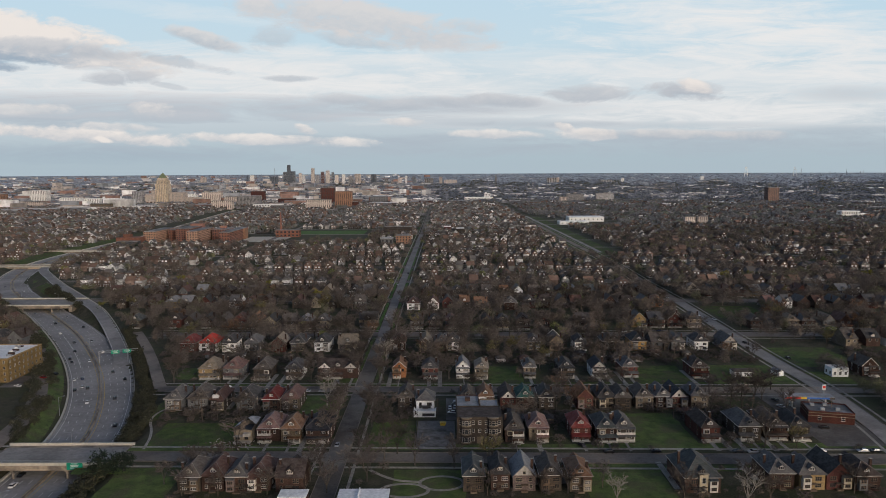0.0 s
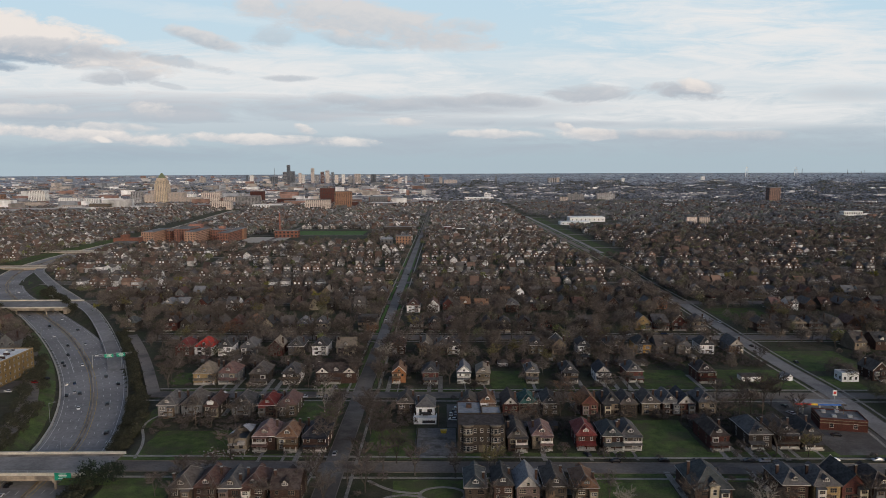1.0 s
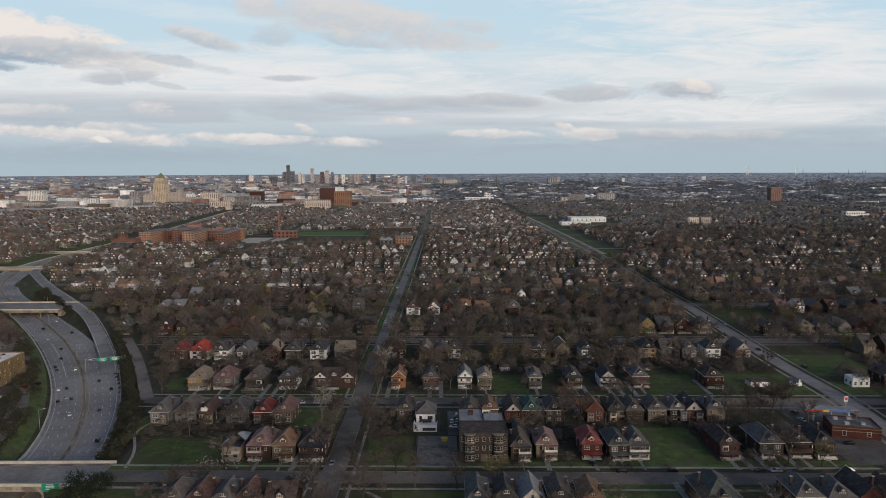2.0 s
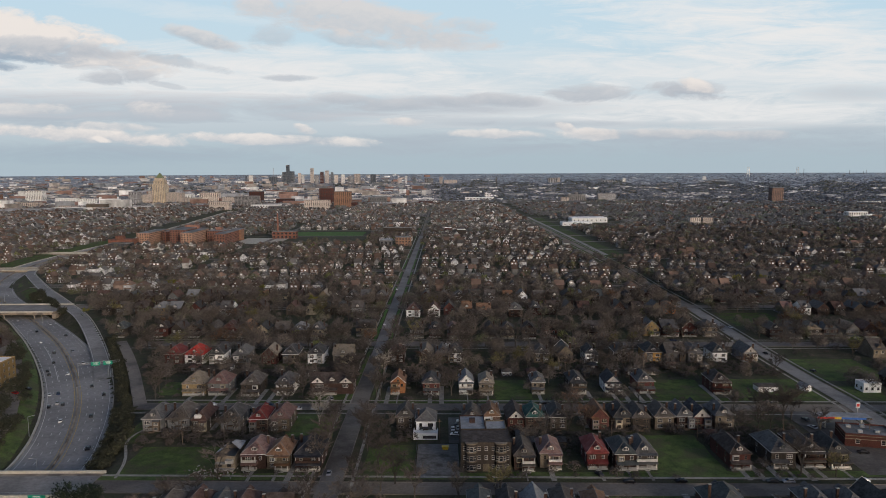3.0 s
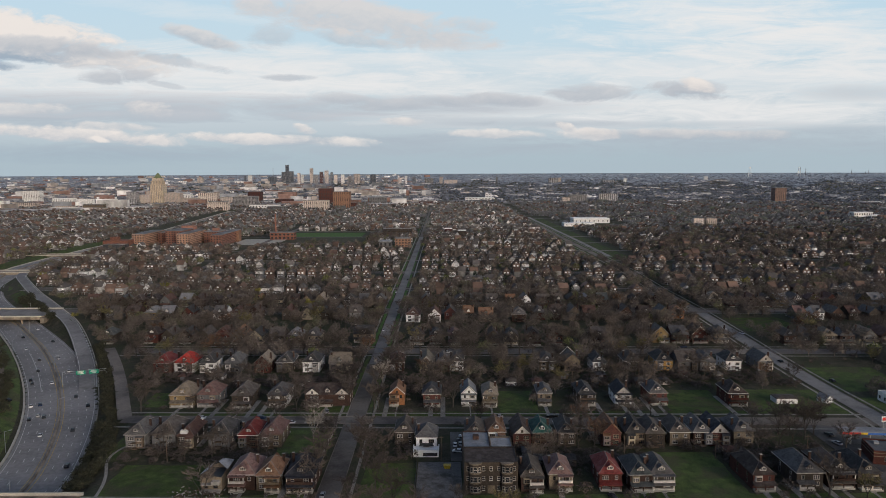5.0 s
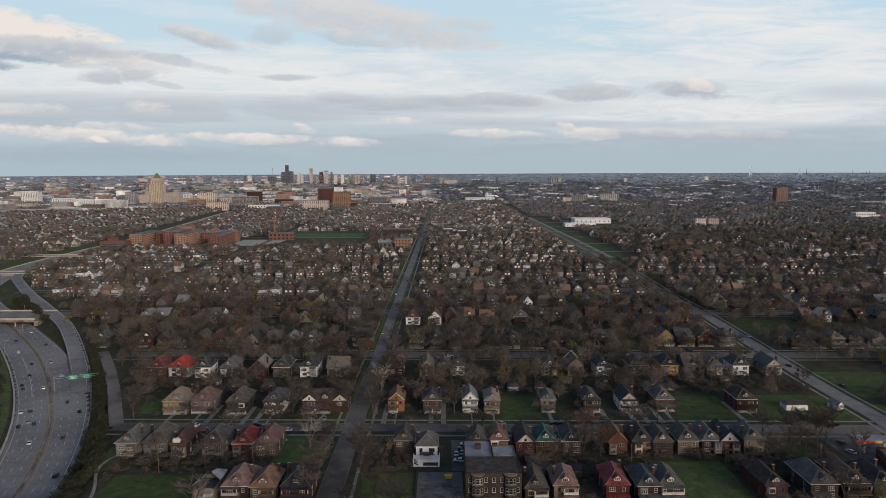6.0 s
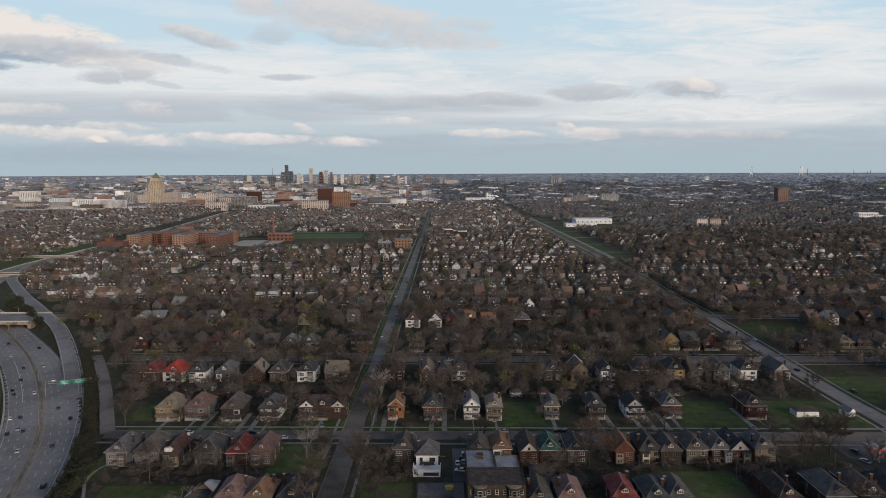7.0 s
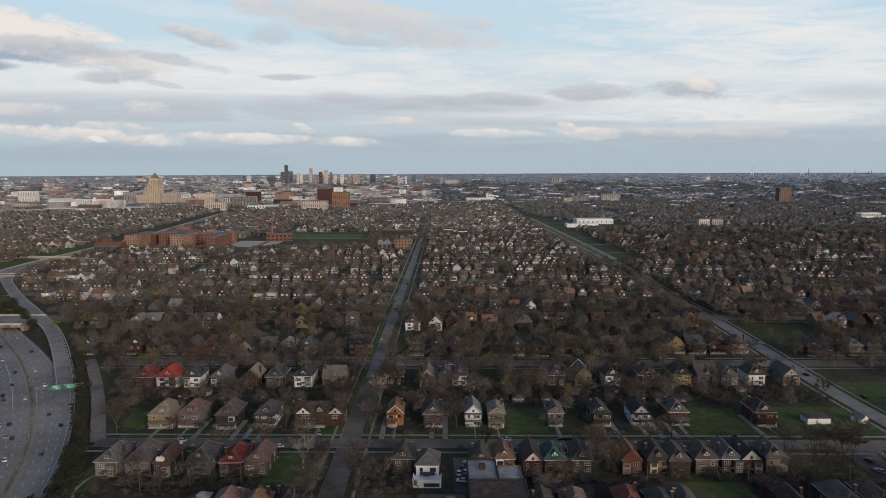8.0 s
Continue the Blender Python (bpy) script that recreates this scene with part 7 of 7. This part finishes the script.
far_block("market_hall", "low pale shed roof beside the market hall", "warehouse", 286, 1530, 64, 34, 6, "white", 1, 6, "white_roof", fw=0.2, fh=0.3)
far_block("white_works", "long white works building with a roof tower", "factory", 138, 2700, 110, 40, 12, "white", 2, 20, "white_roof")
far_block("white_works", "white tower of the works", "factory", 172, 2720, 24, 20, 26, "white", 4, 4, "white_roof")

# the golden art-deco tower
ft = thing("office_tower", "golden limestone art-deco office tower with a green pointed roof", "office tower", pose(-1016, 2535, 0))
for w, d, h0, h1 in ((43, 39, 0, 72), (37, 33, 72, 86), (30, 27, 86, 95)):
    t = part("tower_stage", Shape().box(-w / 2, -d / 2, h0 - 1, w / 2, d / 2, h1), "gold_stone", ft)
    for sx, tn, ww, off in ((0, 0, w, -d / 2), (w / 2, 90, d, 0)):
        o = part("glazing", windows_grid(ww, h1 - h0, max(2, int((h1 - h0) / 4)), 7, 0.3, 0.75), "tower_grey", t, at=pose(sx, off, h0, 0, 0, tn))
        o["kind"] = "stuff"
part("spire_roof", Shape().add([(-12, -11, 95), (12, -11, 95), (12, 11, 95), (-12, 11, 95), (-1.5, -1.5, 113), (1.5, -1.5, 113), (1.5, 1.5, 113), (-1.5, 1.5, 113)], [(0, 1, 5, 4), (1, 2, 6, 5), (2, 3, 7, 6), (3, 0, 4, 7), (4, 5, 6, 7)]), "copper_green", ft)
for x0, x1, y0, y1, h in ((-58, -22, -26, 20, 36), (22, 78, -10, 24, 42), (-42, -22, -10, 26, 50), (78, 140, -4, 20, 24)):
    wg = part("wing", Shape().box(x0, y0, -1, x1, y1, h), "limestone", ft)
    o = part("glazing", windows_grid(x1 - x0, h, int(h / 4), int((x1 - x0) / 5), 0.35, 0.55), "tower_grey", wg, at=pose((x0 + x1) / 2, y0, 0))
    o["kind"] = "stuff"

WEST_BLOCKS = [(-1450, 2260, 60, 30, 46, "orange_brick", 11, 8), (-1340, 2290, 60, 26, 20, "limestone", 5, 9), (-1290, 2420, 70, 30, 26, "white", 7, 12), (-1230, 2450, 60, 30, 22, "white", 6, 10), (-1170, 2200, 50, 24, 14, "limestone", 3, 8), (-1060, 2160, 60, 22, 20, "tan", 4, 12), (-1085, 2480, 34, 24, 46, "tower_grey", 12, 6), (-1020, 2250, 50, 20, 16, "brown", 4, 8), (-1480, 2560, 60, 30, 42, "white", 10, 10), (-1560, 2420, 60, 30, 22, "tower_stone", 5, 10), (-980, 2680, 60, 30, 26, "white", 6, 10)]
MIDDLE_BLOCKS = [(-690, 2180, 62, 26, 26, "limestone", 7, 10), (-640, 2300, 74, 30, 36, "tower_grey", 9, 16), (-550, 2190, 90, 30, 14, "white", 2, 10), (-500, 2150, 60, 30, 12, "grey", 2, 10), (-560, 2500, 60, 30, 20, "redbrick", 5, 10), (-760, 2560, 80, 30, 24, "limestone", 6, 12), (-860, 2600, 70, 30, 38, "limestone", 9, 10), (-700, 2640, 50, 26, 40, "redbrick", 10, 8)]
EAST_BLOCKS = [(-384, 2150, 76, 24, 30, "limestone", 8, 12), (-322, 2262, 54, 24, 52, "orange_brick", 14, 8), (-406, 2460, 48, 30, 58, "redbrick", 12, 8), (-300, 2270, 46, 30, 18, "redbrick", 4, 8), (-230, 2500, 60, 34, 24, "grey", 5, 10), (-60, 2450, 50, 26, 12, "redbrick", 3, 8), (488, 2590, 64, 22, 27, "tower_grey", 7, 9), (597, 2582, 66, 22, 30, "tower_grey", 8, 9), (430, 2500, 26, 20, 22, "tower_stone", 6, 5)]
words = {"orange_brick": "orange brick", "limestone": "tan stone", "white": "white concrete", "tan": "tan brick", "tower_grey": "grey concrete", "brown": "brown brick", "grey": "grey", "redbrick": "red brick", "tower_stone": "pale stone"}
for x, y, w, d, h, k, f, n in WEST_BLOCKS + MIDDLE_BLOCKS + EAST_BLOCKS:
    far_block("city_block", f"{words[k]} city building with rows of windows", "building", x, y, w, d, h, k, f, n, "white_roof" if k == "white" else "gravel_roof")

# low roofs, warehouses and offices of the far city, thick on the west side
def far_box(wall, roof):
    return ([(-0.5, -0.5, 0), (0.5, -0.5, 0), (0.5, 0.5, 0), (-0.5, 0.5, 0), (-0.5, -0.5, 1), (0.5, -0.5, 1), (0.5, 0.5, 1), (-0.5, 0.5, 1), (-0.5, -0.5, 1), (0.5, -0.5, 1), (0.5, 0.5, 1), (-0.5, 0.5, 1)],
            [(0, 1, 5), (0, 5, 4), (1, 2, 6), (1, 6, 5), (2, 3, 7), (2, 7, 6), (3, 0, 4), (3, 4, 7), (8, 9, 10), (8, 10, 11)], [wall] * 8 + [roof] * 2)


# wall and roof colours of the far city, lifted to include the haze
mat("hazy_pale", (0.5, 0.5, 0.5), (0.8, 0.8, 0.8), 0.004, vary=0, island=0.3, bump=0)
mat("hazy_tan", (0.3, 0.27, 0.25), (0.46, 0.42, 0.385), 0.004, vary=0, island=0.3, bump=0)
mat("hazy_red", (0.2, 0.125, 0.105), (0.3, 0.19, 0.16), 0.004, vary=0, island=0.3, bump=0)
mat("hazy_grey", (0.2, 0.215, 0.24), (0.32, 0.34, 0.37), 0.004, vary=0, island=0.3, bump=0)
BOXES = [far_box(0, 0), far_box(1, 3), far_box(2, 3), far_box(3, 0), far_box(3, 3)]
rn = random.Random(77)
rows = []
for i in range(2700):
    r = 2350 + 2400 * rn.random() ** 0.85
    west_side = i < 1750
    a = rn.uniform(-0.6, -0.02) if west_side else rn.uniform(-0.1, 0.6)
    x, y = r * math.sin(a), r * math.cos(a)
    if abs(x + 990) < 110 and abs(y - 2535) < 90 or (not west_side and rn.random() < 0.15) or away_from(FWY, x, y) < 40:
        continue
    k = 1.0 - 0.6 * (r - 2350) / 2400
    rows.append((x, y, 0, 0, rn.uniform(14, 95) * k, rn.uniform(12, 40) * k, (rn.uniform(5, 13) if rn.random() < 0.9 else rn.uniform(16, 34)) * k if west_side else rn.uniform(4, 9) * k, rn.choice((0, 0, 1, 1, 2, 2, 3, 4) if west_side else (0, 0, 3, 4, 1))))
zz = ground_z(np.array([q[0] for q in rows]), np.array([q[1] for q in rows]))
many("far_city_buildings", BOXES, ["hazy_pale", "hazy_tan", "hazy_red", "hazy_grey"], [(q[0], q[1], float(z) - 0.5, *q[3:]) for q, z in zip(rows, zz)], "low pale and brick buildings of the far city, haze put into their colours", "buildings")


# the plain below the horizon; its blue-grey colour stands in for haze
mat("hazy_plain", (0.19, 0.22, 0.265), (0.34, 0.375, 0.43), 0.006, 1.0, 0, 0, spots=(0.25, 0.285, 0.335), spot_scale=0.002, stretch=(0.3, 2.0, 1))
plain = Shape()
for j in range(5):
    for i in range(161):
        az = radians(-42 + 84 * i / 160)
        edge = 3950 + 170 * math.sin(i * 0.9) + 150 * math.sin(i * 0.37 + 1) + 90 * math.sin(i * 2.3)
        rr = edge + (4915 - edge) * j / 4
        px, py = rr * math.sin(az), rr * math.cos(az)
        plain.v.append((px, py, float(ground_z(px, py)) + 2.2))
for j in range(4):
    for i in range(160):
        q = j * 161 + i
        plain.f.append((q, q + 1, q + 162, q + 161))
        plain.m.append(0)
structure("backdrop_plain", plain, "hazy_plain", "far plain at the horizon, coloured blue-grey in place of haze", "distance")


# downtown on the horizon
def skyline(px, top, width, k, floors, base=317):
    """A tower in the far centre: bearing, apparent top and breadth from the height of the eye, 4500 metres off."""
    dist = 3900.0
    x = (px - 784) / 1230.6 * dist
    z = 120 - (top - 300.3) / 1230.6 * dist
    z0 = float(ground_z(x, dist))
    w = 0.8 * width / 1230.6 * dist
    return far_block("skyscraper", f"{'dark glass' if k == 'glass_tower' else words.get(k, 'stone')} downtown tower on the horizon", "skyscraper", x, dist, w, w * 0.7, z - z0, k, floors, 4, k, fw=0.35, fh=0.7, win="tower_grey" if k != "tower_grey" else "window_dark")


CORE_TOWERS = [(507, 303, 9, "glass_tower"), (513, 291, 7, "glass_tower"), (520, 302, 10, "glass_tower"), (487, 311, 16, "glass_tower"), (533, 305, 6, "tower_stone"), (539, 308, 6, "white"), (555, 297, 7, "tower_stone"), (563, 309, 8, "tower_grey"), (572, 303, 7, "redbrick"), (581, 301, 8, "tower_stone"), (590, 304, 5, "glass_tower"), (597, 309, 7, "tower_stone"), (609, 308, 7, "white"), (622, 311, 10, "tower_grey"), (634, 307, 13, "tower_stone"), (662, 308, 12, "glass_tower"), (684, 315, 7, "tower_grey")]
OUTER_TOWERS = [(708, 314, 8, "tower_stone"), (719, 311, 5, "white"), (733, 312, 7, "glass_tower"), (759, 315, 18, "tower_grey"), (780, 313, 7, "tower_stone"), (797, 318, 28, "limestone"), (362, 312, 12, "limestone"), (440, 309, 4, "glass_tower"), (448, 309, 8, "white"), (437, 319, 34, "white"), (395, 322, 20, "redbrick"), (975, 315, 20, "tower_grey"), (986, 315, 5, "limestone"), (877, 313, 3, "tower_grey"), (210, 313, 3, "tower_grey"), (70, 316, 8, "white"), (330, 318, 16, "white"), (1240, 314, 8, "white"), (1100, 316, 6, "white"), (1440, 317, 30, "white"), (1070, 320, 24, "tower_grey")]
for px, top, width, k in CORE_TOWERS + OUTER_TOWERS:
    skyline(px, top, width, k, 8)
for px, top in ((1317, 298), (1403, 298)):
    x = (px - 784) / 1230.6 * 4100
    z = 120 - (top - 300.3) / 1230.6 * 4100
    z0 = float(ground_z(x, 4100))
    p = thing("bridge_tower", "pale lattice tower of a far suspension bridge", "bridge tower", pose(x, 4100, z0))
    for s in (-1, 1):
        part("leg", Shape().tube((s * 9, 0, -2), (s * 4.5, 0, z - z0), 1.7, 1.3, 4), "white", p)
    for k in (0.35, 0.7, 0.97):
        part("crossbar", Shape().box(-7, -0.8, (z - z0) * k - 1.2, 7, 0.8, (z - z0) * k + 1.2), "white", p)
for px, top in ((488, 296), (1414, 301), (1465, 306), (1494, 303), (1523, 304), (1518, 306), (1430, 308), (876, 308)):
    x = (px - 784) / 1230.6 * 4100
    z0 = float(ground_z(x, 4100))
    z = 120 - (top - 300.3) / 1230.6 * 4100
    p = thing("chimney_mast", "thin grey stack on the far horizon", "chimney", pose(x, 4100, z0))
    part("stack", Shape().tube((0, 0, -2), (0, 0, z - z0), 1.8, 1.1, 6, cap=True), "tower_grey", p)

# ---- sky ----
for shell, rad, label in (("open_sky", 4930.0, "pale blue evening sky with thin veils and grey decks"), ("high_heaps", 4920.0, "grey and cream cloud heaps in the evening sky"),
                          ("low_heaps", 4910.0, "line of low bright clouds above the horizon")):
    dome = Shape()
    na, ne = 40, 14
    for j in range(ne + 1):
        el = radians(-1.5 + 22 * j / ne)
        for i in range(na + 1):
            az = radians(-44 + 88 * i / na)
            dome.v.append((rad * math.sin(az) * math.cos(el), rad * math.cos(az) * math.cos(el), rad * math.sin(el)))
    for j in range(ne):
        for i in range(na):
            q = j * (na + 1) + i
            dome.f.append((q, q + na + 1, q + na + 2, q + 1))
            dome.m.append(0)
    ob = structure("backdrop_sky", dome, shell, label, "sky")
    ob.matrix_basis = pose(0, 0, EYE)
    for p in ob.data.polygons:
        p.use_smooth = True
